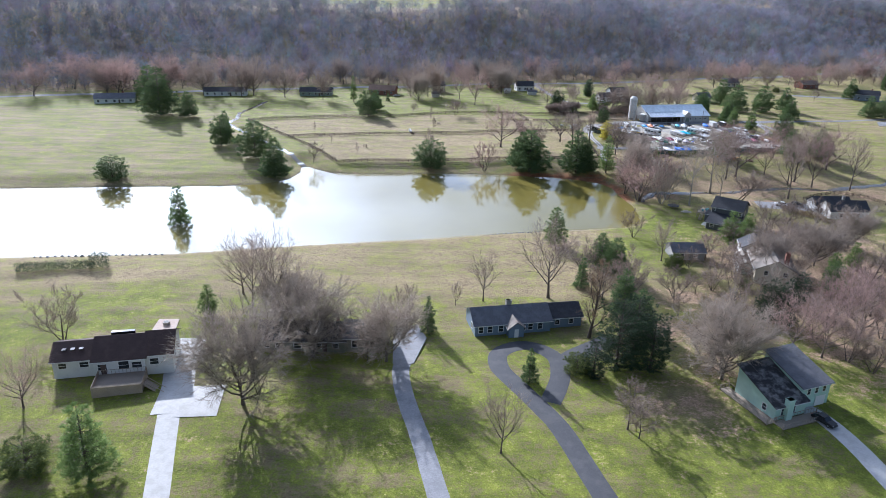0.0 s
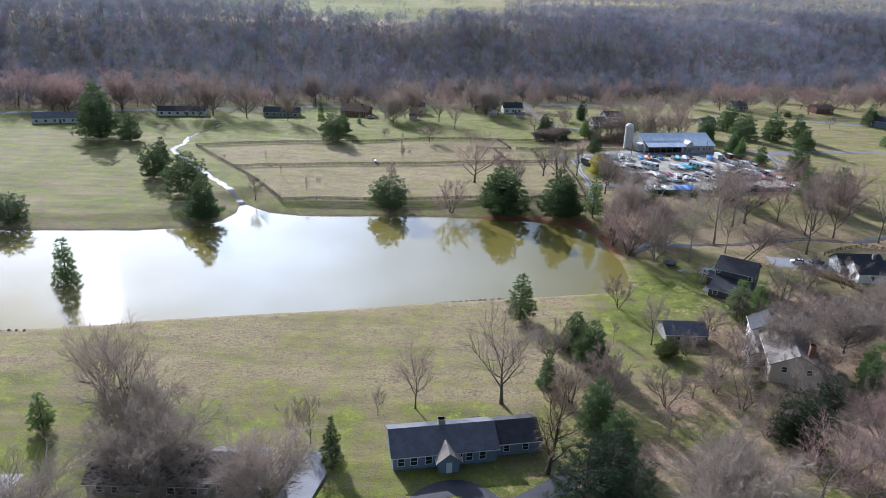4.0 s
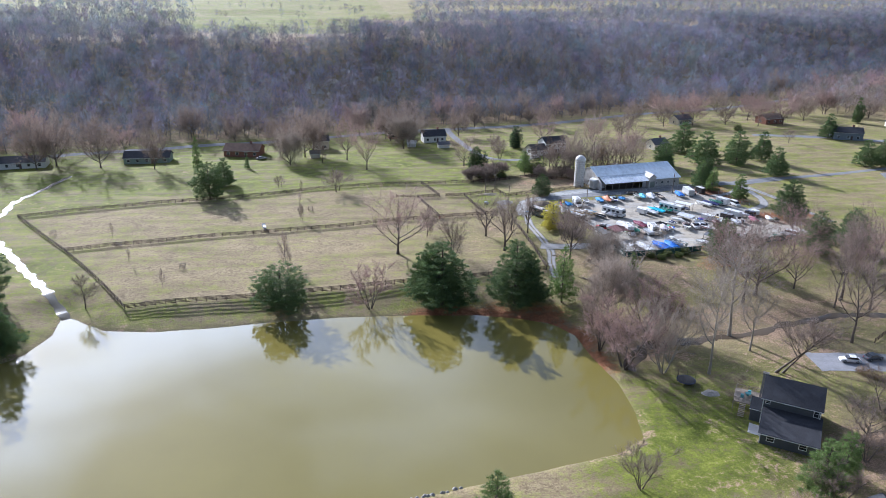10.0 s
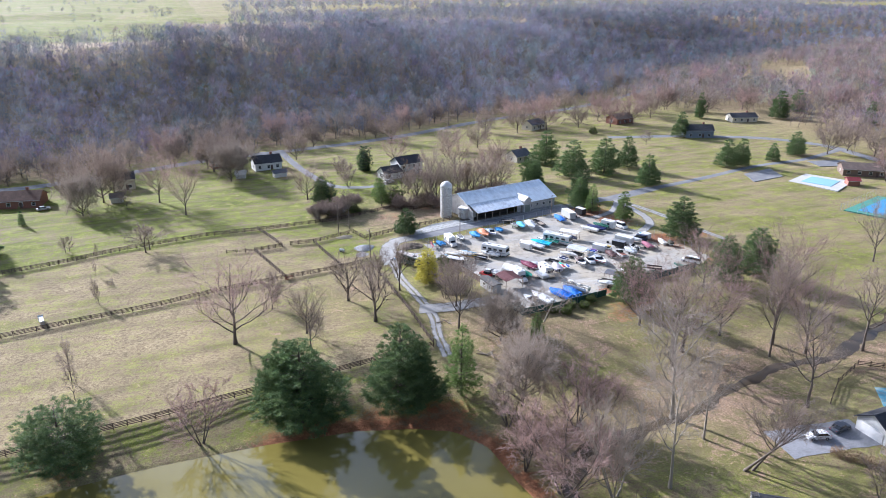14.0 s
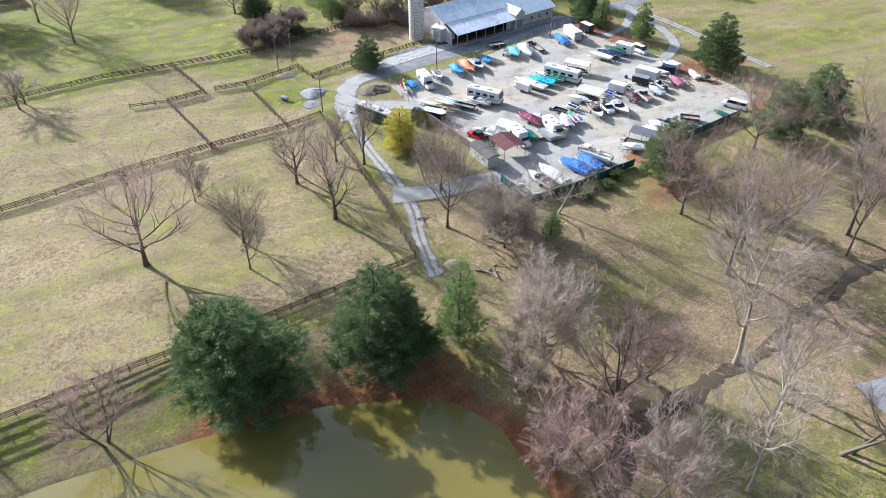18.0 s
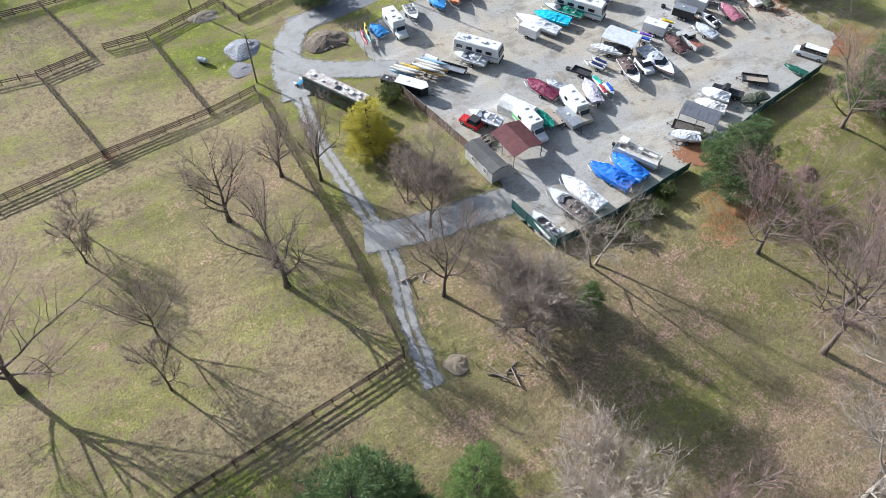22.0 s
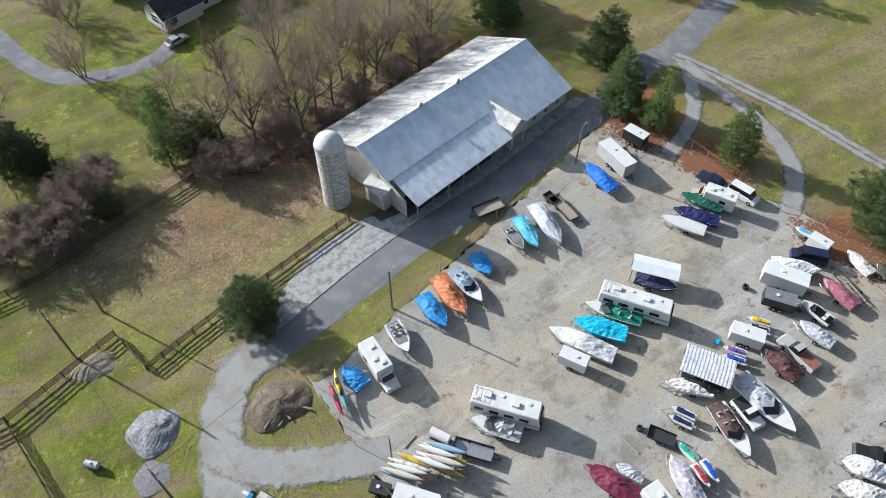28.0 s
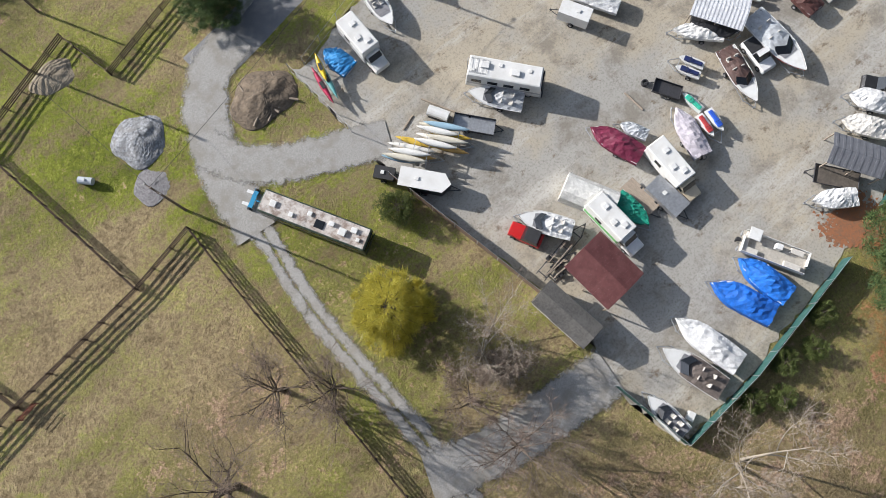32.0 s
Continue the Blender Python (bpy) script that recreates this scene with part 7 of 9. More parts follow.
slab("pool_cover", [(148, 257), (153, 254.5), (158, 261), (153, 263.5)], surface("pool_tarp", (0.10, 0.27, 0.34), 0.6, vary=0.2, size=0.8, dirt=(0.45, 0.40, 0.30), dirt_size=1.5, dirt_amount=0.6), "covered garden pool with a blue-green tarp", "pool", lift=0.12, kind="")
fence([(139, 262), (147, 267.5), (158, 272), (166, 266), (170, 256)], "pale weathered garden fence", (0.3, 0.7, 1.1), 2.4, group="")


def hedge(x, y, turn, length, wide, high, words, mat=None):
    """A clipped hedge: a core of twigs with a ragged skin of small leaves."""
    w = Wood()
    for _ in range(int(length * wide * 90)):
        p = np.array((rng.uniform(-length / 2, length / 2), rng.uniform(-wide / 2, wide / 2), rng.uniform(0, high)))
        w.blade(p, p + unit(rng.normal(size=3) + np.array((0, 0, 0.4))) * rng.uniform(0.3, 0.6), 0.12)
    ob = new("hedge", mesh_of("hedge", w.v, w.f, mat or twig_tan))
    ob.matrix_basis = pose(x, y, height_at(x, y), 0, 0, turn)
    return tagged(ob, words, "hedge", kind="stuff")


hedge(130, 243, -52, 16, 2.0, 1.6, "brown clipped beech hedge beside a drive")
hedge(138, 232, -45, 12, 2.0, 1.6, "brown clipped beech hedge beside a drive")
hedge(-105.5, 175.5, 10, 20, 2.2, 2.4, "long clipped dark evergreen hedge near the pond", needle_deep)
hedge(-95.0, 178.6, 10, 5.0, 3.2, 4.4, "tall clipped dark evergreen at a hedge's end", needle_deep)
car(74.2, 114.4, -62, paint("black", (0.02, 0.02, 0.022)), "black car parked on a concrete drive", z=height_at(74.2, 114.4) + 0.1)

# ---- houses under the hill ----
h = house(107.5, 461.5, 16, "white two-storey farmhouse with a dark roof and a deck")
wing(h, 2.4, 0, 11.5, 8.0, 5.4, 2.4, white_side, dark_roof, rooms=[("s", u, z, 1.0, 1.4) for u in (-4, -1.3, 1.3, 4) for z in (0.9, 3.4)] + [("w", 0, 3.4, 1.0, 1.2)])
wing(h, -7.6, -2.0, 8.4, 6.4, 2.8, 2.2, white_side, dark_roof, rooms=[("s", -2, 0.9, 1.0, 1.2), ("w", 0, 0.8, 2.2, 1.6)])
door(h, 2.4, -4.08, 0.2, 0, door_dark)
deck(h, 7.0, -6.2, 0.3, 6.0, 4.0)
car(98.0, 449.0, 20, paint("silver_car", (0.42, 0.41, 0.39)), "silver-blue car on a farmhouse drive", z=height_at(98, 449) + 0.1)
ribbon("driveway", [(99, 452), (94, 447), (86, 446), (76, 452), (70, 470), (66, 500), (64, 533)], 3.6, asphalt, "asphalt drive to a farmhouse", "driveway", 0.06)


def plain_house(x, y, turn, length, wide, high, rise, walls, roof, words, wing2=None):
    h = house(x, y, turn, words, group="houses under the hill")
    n = max(2, int(length / 4))
    wing(h, 0, 0, length, wide, high, rise, walls, roof, rooms=[("s", -length / 2 + (k + 0.5) * length / n, 0.9, 1.2, 1.3) for k in range(n)] + [("w", 0, 0.9, 1.1, 1.2)])
    if wing2:
        wing(h, *wing2, walls, roof)
    door(h, length * 0.12, -wide / 2 - 0.06, 0.1, 0, door_dark)
    chimney(h, length * 0.2, 0.5, high + rise * 0.5, rise * 0.5 + 1.2, brick_red)
    return h


plain_house(-140, 450, 10, 26, 9, 2.8, 2.0, white_side, dark_roof, "long low ranch house with a dark roof under tall trees")
plain_house(-84, 457, 3, 20, 9, 2.8, 2.2, green_side, dark_roof, "long pale green ranch house with a dark roof")
plain_house(-42, 468, -8, 17, 10, 3.0, 2.4, brick_red, shingles("roof_russet", (0.13, 0.075, 0.05)), "brick house with a russet roof")
plain_house(-6, 480, 8, 8, 7, 4.6, 2.2, cream_side, dark_roof, "small cream cottage with a dark roof")
plain_house(53, 494, 8, 12, 8, 3.4, 2.6, white_side, dark_roof, "white cape house with a steep dark roof")
plain_house(36, 507, 8, 14, 8, 2.8, 2.0, brick_red, grey_roof, "low red brick house among trees")
plain_house(168, 470, 20, 9, 7, 3.0, 2.4, cream_side, grey_roof, "cream cottage behind the pines")
plain_house(286, 488, -20, 15, 9, 4.0, 2.4, siding("siding_slate", (0.20, 0.23, 0.27)), dark_roof, "slate-blue house with white gables beyond the meadow")
plain_house(345, 520, -15, 16, 9, 3.0, 2.0, cream_side, dark_roof, "low cream house among trees")
plain_house(213, 543, 25, 12, 8, 3.2, 2.2, cream_side, grey_roof, "cream house near the hill road")
plain_house(270, 540, 15, 14, 9, 3.4, 2.4, brick_red, tan_roof, "brick house under red maples")
plain_house(-196, 418, 16, 22, 10, 2.8, 2.2, white_side, grey_roof, "low pale ranch house under tall trees")
shed = thing("garden_shed", -7.5, 460, 5, "small tan garden shed", "shed")
wing(shed, 0, 0, 4.5, 3.4, 2.2, 1.2, cream_side, tan_roof)
shed = thing("garden_shed", 56.5, 476, 10, "low white garden shed", "shed")
wing(shed, 0, 0, 5.5, 3.2, 2.0, 1.0, white_side, grey_roof)
tent = thing("garden_shed", 40.5, 480, -10, "small white peaked canopy", "shed")
wing(tent, 0, 0, 4.0, 3.6, 1.9, 1.3, white_side, white_side)
car(-32.5, 457.5, 20, paint("silver_car", (0.42, 0.41, 0.39)), "silver car beside a brick house", z=height_at(-32.5, 457.5) + 0.05)

# ---- swimming club beyond the meadow ----
slab("pool_deck", [(262, 398), (279.5, 405.6), (288, 388), (268.5, 378.5)], concrete, "pale concrete deck round a swimming pool", "pool deck", lift=0.1)
slab("pool_water", [(266.5, 395.5), (277.5, 400.2), (282.5, 390), (271.5, 384.6)], still_water("pool_blue", (0.30, 0.55, 0.66), 0.1, 0.02), "pale blue swimming pool", "pool", lift=0.2, kind="structure")
slab("tennis_court", [(249, 358), (278, 368), (292, 344), (262, 331)], surface("court_green", (0.07, 0.24, 0.18), 0.8, vary=0.1, size=0.5), "green surround of two tennis courts", "tennis court", lift=0.1)
for v_ in (0.28, 0.72):
    court = [(249 + 29 * u + 13 * v, 358 + 10 * u - 27 * v) for u, v in ((0.10, v_ - 0.16), (0.90, v_ - 0.16), (0.90, v_ + 0.16), (0.10, v_ + 0.16))]
    slab("tennis_court", court, surface("court_blue", (0.05, 0.25, 0.46), 0.8, vary=0.1, size=0.5), "bright blue tennis court", "tennis court", lift=0.14)
fence([(248, 358.6), (278.5, 369.4), (293.5, 344), (261.5, 330), (248, 358.6)], "tall dark wire fence round the tennis courts", (0.2, 2.6), 3.0, "court_fence", 1.4, wire_post, wire_rail, "")
plain_house(305, 396, -35, 22, 10, 3.0, 2.0, siding("siding_brown", (0.17, 0.12, 0.09)), shingles("roof_umber", (0.12, 0.09, 0.075)), "low brown clubhouse beside the pool")
hut = thing("pool_hut", 283, 384.5, -30, "red canopy beside the pool", "canopy")
wing(hut, 0, 0, 4.5, 4.5, 2.2, 1.0, brick_red, surface("red_canvas", (0.20, 0.03, 0.035), 0.8, vary=0.15, size=0.5))
slab("car_park", [(253, 414.6), (271.6, 418.7), (266.3, 405.2), (247.4, 402.1)], asphalt, "small asphalt car park", "car park", lift=0.1)
slab("car_park", [(300, 425), (318, 420), (314, 410), (297, 414)], asphalt, "small asphalt car park", "car park", lift=0.1)


# ---- trees and bushes ----

tree("maple", 25.8, 324.8, 17.3, 1.21)
tree("oak", 42.2, 324.4, 11.5, 0.9)
tree("dark", 59.2, 324.7, 17.3, 0.89)
tree("dark", 70.1, 340.4, 15.4, 0.63)
tree("pinkclump", 16.8, 291.1, 13.4, 0.89)
tree("small", -5.7, 358.9, 6.0, 0.4)
tree("small", -8.4, 380.2, 5.0, 0.4)
tree("small", 36.9, 340.8, 5.5, 0.5)
tree("small", -6.3, 311.4, 9.0, 0.5)
tree("oak", 77.0, 313.9, 15.4, 0.79)
tree("gnarled", 83.7, 309.9, 11.0, 1.0)
tree("gnarled", 97.0, 308.8, 11.5, 0.95)
tree("round", 77.9, 281.0, 15.4, 0.89)
tree("clump", 72.9, 276.7, 11.5, 0.95)
tree("pinkclump", 73.5, 256, 16.6, 1.26)
tree("pinkclump", 70.5, 264.2, 12.8, 0.95)
tree("paleclump", 81.3, 252.6, 16.6, 0.95)
tree("sycamore", 91.4, 251.3, 24.3, 0.84)
tree("sycamore", 105.3, 269.2, 25.6, 1.1)
tree("tall", 146.2, 285.8, 23.0, 0.95)
tree("maple", 150.9, 280.2, 19.2, 0.84)
tree("tall", 133.4, 262.6, 21.8, 0.84)
tree("leaning", 106.7, 250.8, 15.4, 1.05)
tree("small", 88.6, 275.4, 7.7, 0.84)
tree("maple", 122.6, 288.8, 17.9, 1.26)
tree("tall", 141.4, 281.5, 21.8, 0.63)
tree("tall", 164.9, 276.9, 21.8, 0.84)
tree("oak", 214.5, 316.2, 19.2, 0.73)
tree("oak", 217.3, 310.2, 17.9, 0.84)
tree("maple", 168.0, 303.3, 17.9, 0.95)
tree("leaning", 108.1, 250.3, 14.1, 0.95)
tree("tall", 117.3, 285.5, 21.8, 0.95)
tree("maple", 119.2, 300.8, 15.4, 0.95)
tree("clump", 120.0, 233.6, 10.2, 1.37)
tree("clump", 131.4, 234.7, 9.0, 1.26)
tree("round", 83.8, 304.5, 11.5, 1.0)
tree("gnarled", 85.2, 334.6, 8.5, 0.95)
tree("clump", 79.6, 330.5, 9.0, 1.05)
tree("dark", 65.2, 344.0, 11.5, 0.95)
tree("dark", 55.7, 339.2, 14.1, 0.95)
tree("small", 36.2, 340.8, 9.0, 1.05)
tree("small", 37.2, 345.4, 9.0, 0.84)
tree("oak", 27.9, 166.9, 17.9, 1.05)
tree("oak", 10.7, 164.2, 12.2, 0.73)
tree("small", 3.6, 161.1, 6.4, 0.73)
tree("oak", -39.6, 149.7, 19.2, 0.95)
tree("oak", -46.4, 155.5, 17.9, 0.73)
tree("round", -37.1, 112.9, 18.6, 1.05)
tree("round", -27.4, 132.7, 16.0, 1.16)
tree("round", -34.7, 144.4, 14.1, 0.95)
tree("round", -11.5, 131.9, 14.7)
tree("small", -15.6, 131.6, 9.0, 0.95)
tree("oak", 11.1, 101.8, 11.5, 0.73)
tree("small", 36.9, 107.8, 7.0, 1.16)
tree("small", 38.3, 118.1, 6.4, 1.26)
tree("round", 59.8, 129.2, 16.6, 1.05)
tree("tan", 34.6, 145.7, 20.5, 1.05)
tree("maple", -77.7, 110.8, 10.2, 0.95)
tree("clump", -83.3, 136.4, 12.8, 1.05)
tree("oak", 65.1, 194.3, 11.5, 0.84)
tree("small", -7.6, 151.6, 10.2, 0.63)
tree("clump", -11.2, 154.4, 7.7, 0.63)
tree("maple", 96.5, 154.7, 12.8, 0.95)
tree("maple", 103.4, 161.1, 11.5, 0.84)
tree("round", 111.0, 194.9, 12.8, 1.16)
tree("clump", 108.5, 208.6, 10.2, 1.16)
tree("clump", 40.1, 185.8, 10.2, 0.95)
tree("clump", 48.8, 174.3, 10.2, 1.05)
tree("clump", 105.5, 218.5, 9.0, 1.05)
tree("clump", 121.4, 183.3, 11.5, 1.26)
tree("clump", 105.3, 149.4, 10.2, 1.26)
tree("round", 129.0, 210.1, 12.8, 1.16)
tree("small", 84.9, 193.0, 7.7, 1.05)
tree("pinkclump", 90.1, 272.0, 11.5, 0.84)
tree("clump", 76.7, 181.2, 8.3, 1.26)
tree("clump", 83.2, 185.1, 9.0, 1.26)
tree("small", 79.9, 199.1, 7.7, 1.26)
tree("oak", 98.5, 196.0, 11.5, 1.05)
tree("paleclump", 90.7, 171.0, 10.2, 1.26)
tree("oak", 108.4, 223.5, 10.2, 1.16)
tree("small", 56.8, 197.3, 4.5, 0.63)
tree("small", 66.9, 175.7, 3.8, 1.26)
tree("clump", 97.7, 180.9, 10.2, 1.26)
tree("clump", 42.3, 168.6, 10.2, 1.05)
tree("clump", 48.8, 167.4, 10.9, 1.05)
tree("oak", -50.7, 162.8, 12.8, 1.05)
tree("small", -35.4, 162.1, 4.5, 1.26)
tree("round", 60.6, 136.4, 15.4, 0.84)
tree("maple", 86.2, 139.7, 11.5, 1.05)
tree("airypine", -55.9, 91.3, 14.4, 1.1)
tree("bigshrub", -66.6, 92.7, 6.0, 1.1)
tree("airypine", -55.6, 150.6, 7.8, 1.1)
tree("spruce", -3.0, 146.5, 9.5, 0.9)
tree("spruce", 18.6, 125.5, 8.0, 0.95)
tree("cedar", 38.3, 133.1, 16.8, 1.1)
tree("cedar", 43.5, 139.5, 14.4, 1.1)
tree("cedar", 45.4, 132.3, 13.8, 1.04)
tree("cedar", 32.6, 129.1, 8.4, 1.32)
tree("pine", 45.1, 157.7, 12.9, 0.84)
tree("pine", 47.1, 149.0, 11.7, 0.96)
tree("bigshrub", 29.1, 129.8, 4.5)
tree("cedar", 82.7, 159.9, 10.8, 0.99)
tree("cedar", 85.0, 155.5, 11.4, 0.99)
tree("cedar", 93.1, 167.0, 9.6, 0.99)
tree("airypine", 109.8, 182.5, 9.0, 1.1)
tree("bigshrub", 68.1, 190.3, 4.0, 0.9)
tree("airypine", 34.8, 205.7, 12.6, 1.1)
tree("pine", 46.1, 189.8, 10.5, 1.02)
tree("pine", 48.9, 184.1, 11.1, 1.08)
tree("spruce", 37.8, 174.3, 9.0)
tree("airypine", 91.2, 210.3, 11.4, 1.21)
tree("airypine", 98.2, 214.6, 9.6, 1.1)
tree("bigshrub", 66.4, 188.6, 3.5)
tree("bigshrub", 83.0, 176.5, 3.5, 0.8)
tree("airypine", 121.5, 193.3, 8.4, 1.1)
tree("pine", 106.6, 175.4, 9.4, 1.08)
tree("cedar", 83.3, 155.6, 10.2, 0.99)
tree("cedar", 80.1, 157.4, 9.6, 0.99)
tree("bluepine", -6.2, 292.4, 12.3, 1.44)
tree("pine", 35.9, 291.7, 18.1, 1.38)
tree("pine", 33.0, 295.7, 15.2, 1.14)
tree("pine", 55.5, 290.5, 18.1, 1.2)
tree("pine", 59.4, 290.4, 14.0, 0.96)
tree("greenpine", 67.8, 288.6, 16.2, 0.88)
tree("bluepine", -102.5, 315.6, 13.5, 0.96)
tree("bluepine", -82.0, 296.1, 15.8, 1.14)
tree("pine", -68.2, 273.3, 16.4, 1.02)
tree("pine", -105.8, 333.3, 12.9, 0.84)
tree("pine", -139.2, 378.7, 14.0, 1.08)
tree("bluepine", -128.7, 262.5, 9.4, 1.62)
tree("airypine", -87.0, 218.5, 14.4, 0.88)
tree("farpine", -155.7, 382.0, 25.7, 1.08)
tree("bluepine", -43.6, 391.9, 14.0, 1.08)
tree("greenpine", -57.5, 436.1, 15.6, 0.55)
tree("farpine", -177.9, 423.2, 21.1, 1.08)
tree("pine", 85.4, 384.0, 8.8, 1.32)
tree("pine", 161.3, 401.7, 11.1, 1.2)
tree("greenpine", 155, 391.5, 11.4, 1.04)
tree("greenpine", 155.8, 383.3, 10.8, 0.99)
tree("pine", 154.3, 390.2, 10.5, 1.08)
tree("airypine", 160.8, 371.1, 10.8, 1.1)
tree("pine", 152.0, 422.1, 11.7, 1.08)
tree("pine", 168.5, 349.5, 14.0, 1.26)
tree("pine", 157.3, 315.6, 13.5, 1.2)
tree("pine", 171.7, 318.8, 13.5, 1.32)
tree("pine", 124.5, 312.5, 12.3, 1.32)
tree("farpine", 177.1, 460.0, 16.1, 1.08)
tree("farpine", 176.5, 433.8, 16.1, 1.2)
tree("farpine", 193.1, 434.6, 16.1, 1.2)
tree("farpine", 210.0, 441.8, 14.6, 0.96)
tree("farpine", 199.7, 411.5, 13.1, 1.08)
tree("farpine", 155.0, 430.5, 13.1, 1.08)
tree("farpine", 255.9, 429.3, 13.1, 1.08)
tree("farpine", 263.9, 428.8, 13.1, 0.96)
tree("farpine", 284.4, 430.5, 8.8, 1.08)
tree("farpine", 304.9, 437.0, 11.8, 1.2)
tree("farpine", 276.7, 490.1, 14.0, 0.96)
tree("farpine", 327.7, 537.5, 16.4, 0.6)
tree("farpine", 375.1, 520.4, 17.5, 1.08)
tree("farpine", 404.7, 534.6, 15.2, 1.08)
tree("farpine", 408.6, 483.0, 14.0, 0.84)
tree("bigshrub", 237.3, 516.4, 4.0)
tree("farpine", 93.2, 473.7, 10.5, 0.84)
tree("pine", 66.3, 430.6, 10.5, 1.08)
tree("bigshrub", 66.3, 413.3, 3.0, 1.3)
tree("bigshrub", 74.9, 413.0, 3.0, 1.2)
tree("greenpine", 86.2, 418.0, 10.8, 0.88)
tree("spruce", -36.6, 439.8, 7.0, 0.7)
tree("pine", -41.1, 409.8, 11.7, 1.08)
tree("bigshrub", 66.9, 414.6, 4.5, 1.2)
tree("clump", 71.2, 416.5, 7.7, 1.16)
tree("cedar", 69.1, 426.3, 9.6, 0.88)
tree("cedar", 93.5, 471.1, 12.0, 0.99)
tree("airypine", 87.7, 427.8, 8.4, 1.21)
tree("sycamore", 90.8, 428.7, 10.2, 1.16)
tree("dark", 107.0, 418.8, 14.1, 0.73)
tree("tan", 120.4, 418.1, 14.1, 1.05)
tree("oak", 118.9, 423.1, 14.1, 0.84)
tree("tan", 130.7, 416.3, 12.8, 1.16)
tree("oak", 128.5, 422.0, 12.8, 0.84)
tree("clump", 128.0, 435.0, 10.2, 1.05)
tree("maple", 136.2, 436.2, 12.8, 0.95)
tree("maple", 141.4, 430.4, 11.5, 0.84)
tree("small", 101.0, 431.9, 9.0, 1.05)
tree("clump", 97.8, 452.4, 3.8, 1.26)
tree("clump", 83.3, 465.3, 7.7, 1.26)
tree("clump", 80.9, 471.3, 7.7, 1.26)
tree("pinkclump", 103.6, 408.4, 5.1, 1.26)
tree("maple", 17.1, 431.1, 17.9, 0.73)
tree("maple", 7.9, 452.1, 16.6, 0.84)
tree("round", -12.4, 460.9, 21.8, 0.84, far=True)
tree("round", -23.8, 460.7, 16.6, 0.84, far=True)
tree("small", 4.8, 393.0, 9.0, 1.47)
tree("small", -18.8, 403.7, 5.1, 1.05)
tree("small", -3.4, 447.9, 7.7, 1.05)
tree("small", -8.5, 390.7, 6.0, 0.4)
tree("small", -6.6, 360.7, 7.0, 0.35)
tree("small", -7.9, 320.1, 10.0, 0.5)
tree("small", 37.4, 340.5, 6.0, 0.4)
tree("maple", 61.8, 436.7, 11.5, 1.26)
tree("clump", 80.7, 448.1, 10.2, 1.05)
tree("round", 36.0, 474.6, 16.6, 0.95)
tree("round", 27.8, 502.8, 15.4, 0.95, far=True)
tree("round", 68.3, 506.8, 14.1, 0.95, far=True)
tree("tan", 100.6, 430.7, 14.1, 0.95)
tree("oak", 109.6, 428.2, 16.6, 0.95)
tree("maple", 128.5, 451.7, 15.4, 0.95)
tree("maple", 141.8, 437.5, 16.6, 0.84)
tree("maple", 107.2, 470.4, 14.1, 0.95)
tree("round", 144.1, 502.0, 11.5, 1.37, far=True)
tree("round", 160.8, 503.7, 11.5, 1.37, far=True)
tree("round", 198.7, 534.8, 15.4, 0.95, far=True)
tree("maple", 218.5, 537.0, 12.8, 1.26, far=True)
tree("maple", 257.1, 529.8, 14.1, 1.37, far=True)
tree("maple", 275.1, 532.8, 14.1, 1.26, far=True)
tree("round", 298.4, 548.3, 15.4, 1.05, far=True)
tree("small", 247.3, 480.1, 7.7, 1.26)
tree("round", 332.2, 576.7, 16.6, 1.05, far=True)
tree("round", 348.0, 554.4, 15.4, 1.26, far=True)
tree("round", 378.0, 556.1, 15.4, 1.16, far=True)
tree("round", 321.9, 433.3, 15.4, 1.05, far=True)
tree("round", 337.0, 434.8, 15.4, 1.05, far=True)
tree("round", 338.1, 420.2, 14.1, 1.05, far=True)
tree("maple", 302.8, 384.8, 14.1, 0.95, far=True)
tree("maple", 439.2, 527.2, 15.4, 1.26, far=True)
tree("round", 348.6, 667.6, 17.9, 1.05, far=True)
tree("maple", 405.0, 692.8, 15.4, 1.26, far=True)
tree("round", 279.8, 580.4, 12.8, 1.05, far=True)
tree("round", -101.8, 445.6, 20.5, 0.95, far=True)
tree("round", -123.1, 451.3, 21.8, 0.95, far=True)
tree("round", -128.5, 443.9, 20.5, 0.84, far=True)
tree("round", -153.9, 448.7, 21.8, 1.05, far=True)
tree("maple", -177.6, 454.4, 20.5, 1.05, far=True)
tree("round", -77.1, 440.2, 17.9, 0.73, far=True)
tree("round", -76.0, 509.9, 14.1, 1.05, far=True)
tree("round", -17.9, 444.1, 15.4, 0.84)
tree("round", -8.4, 464.5, 17.9, 0.95, far=True)
tree("round", 30.2, 496.0, 15.4, 1.26, far=True)
tree("round", 42.3, 489.0, 15.4, 1.26, far=True)
tree("small", -57, 297, 9.6, 1.05)
tree("small", 5.8, 395.3, 7.7, 1.58)
tree("small", -17.6, 403.8, 5.1, 1.05)
tree("small", -65.1, 345.5, 6.0, 0.3)
tree("small", -53.4, 322.9, 5.0, 0.4)
tree("small", -39.1, 304.3, 6.0, 0.4)
tree("small", -6.1, 360.4, 6.0, 0.35)
tree("small", 41.8, 316.7, 11.5, 0.84)
tree("maple", -217.3, 452.2, 19.2, 1.26, far=True)
tree("maple", -201.2, 440.0, 19.2, 1.16, far=True)
tree("round", -179.8, 461.0, 20.5, 1.05, far=True)
tree("maple", -238.7, 455.1, 19.2, 1.26, far=True)
tree("maple", -206.9, 446.0, 17.9, 1.26, far=True)
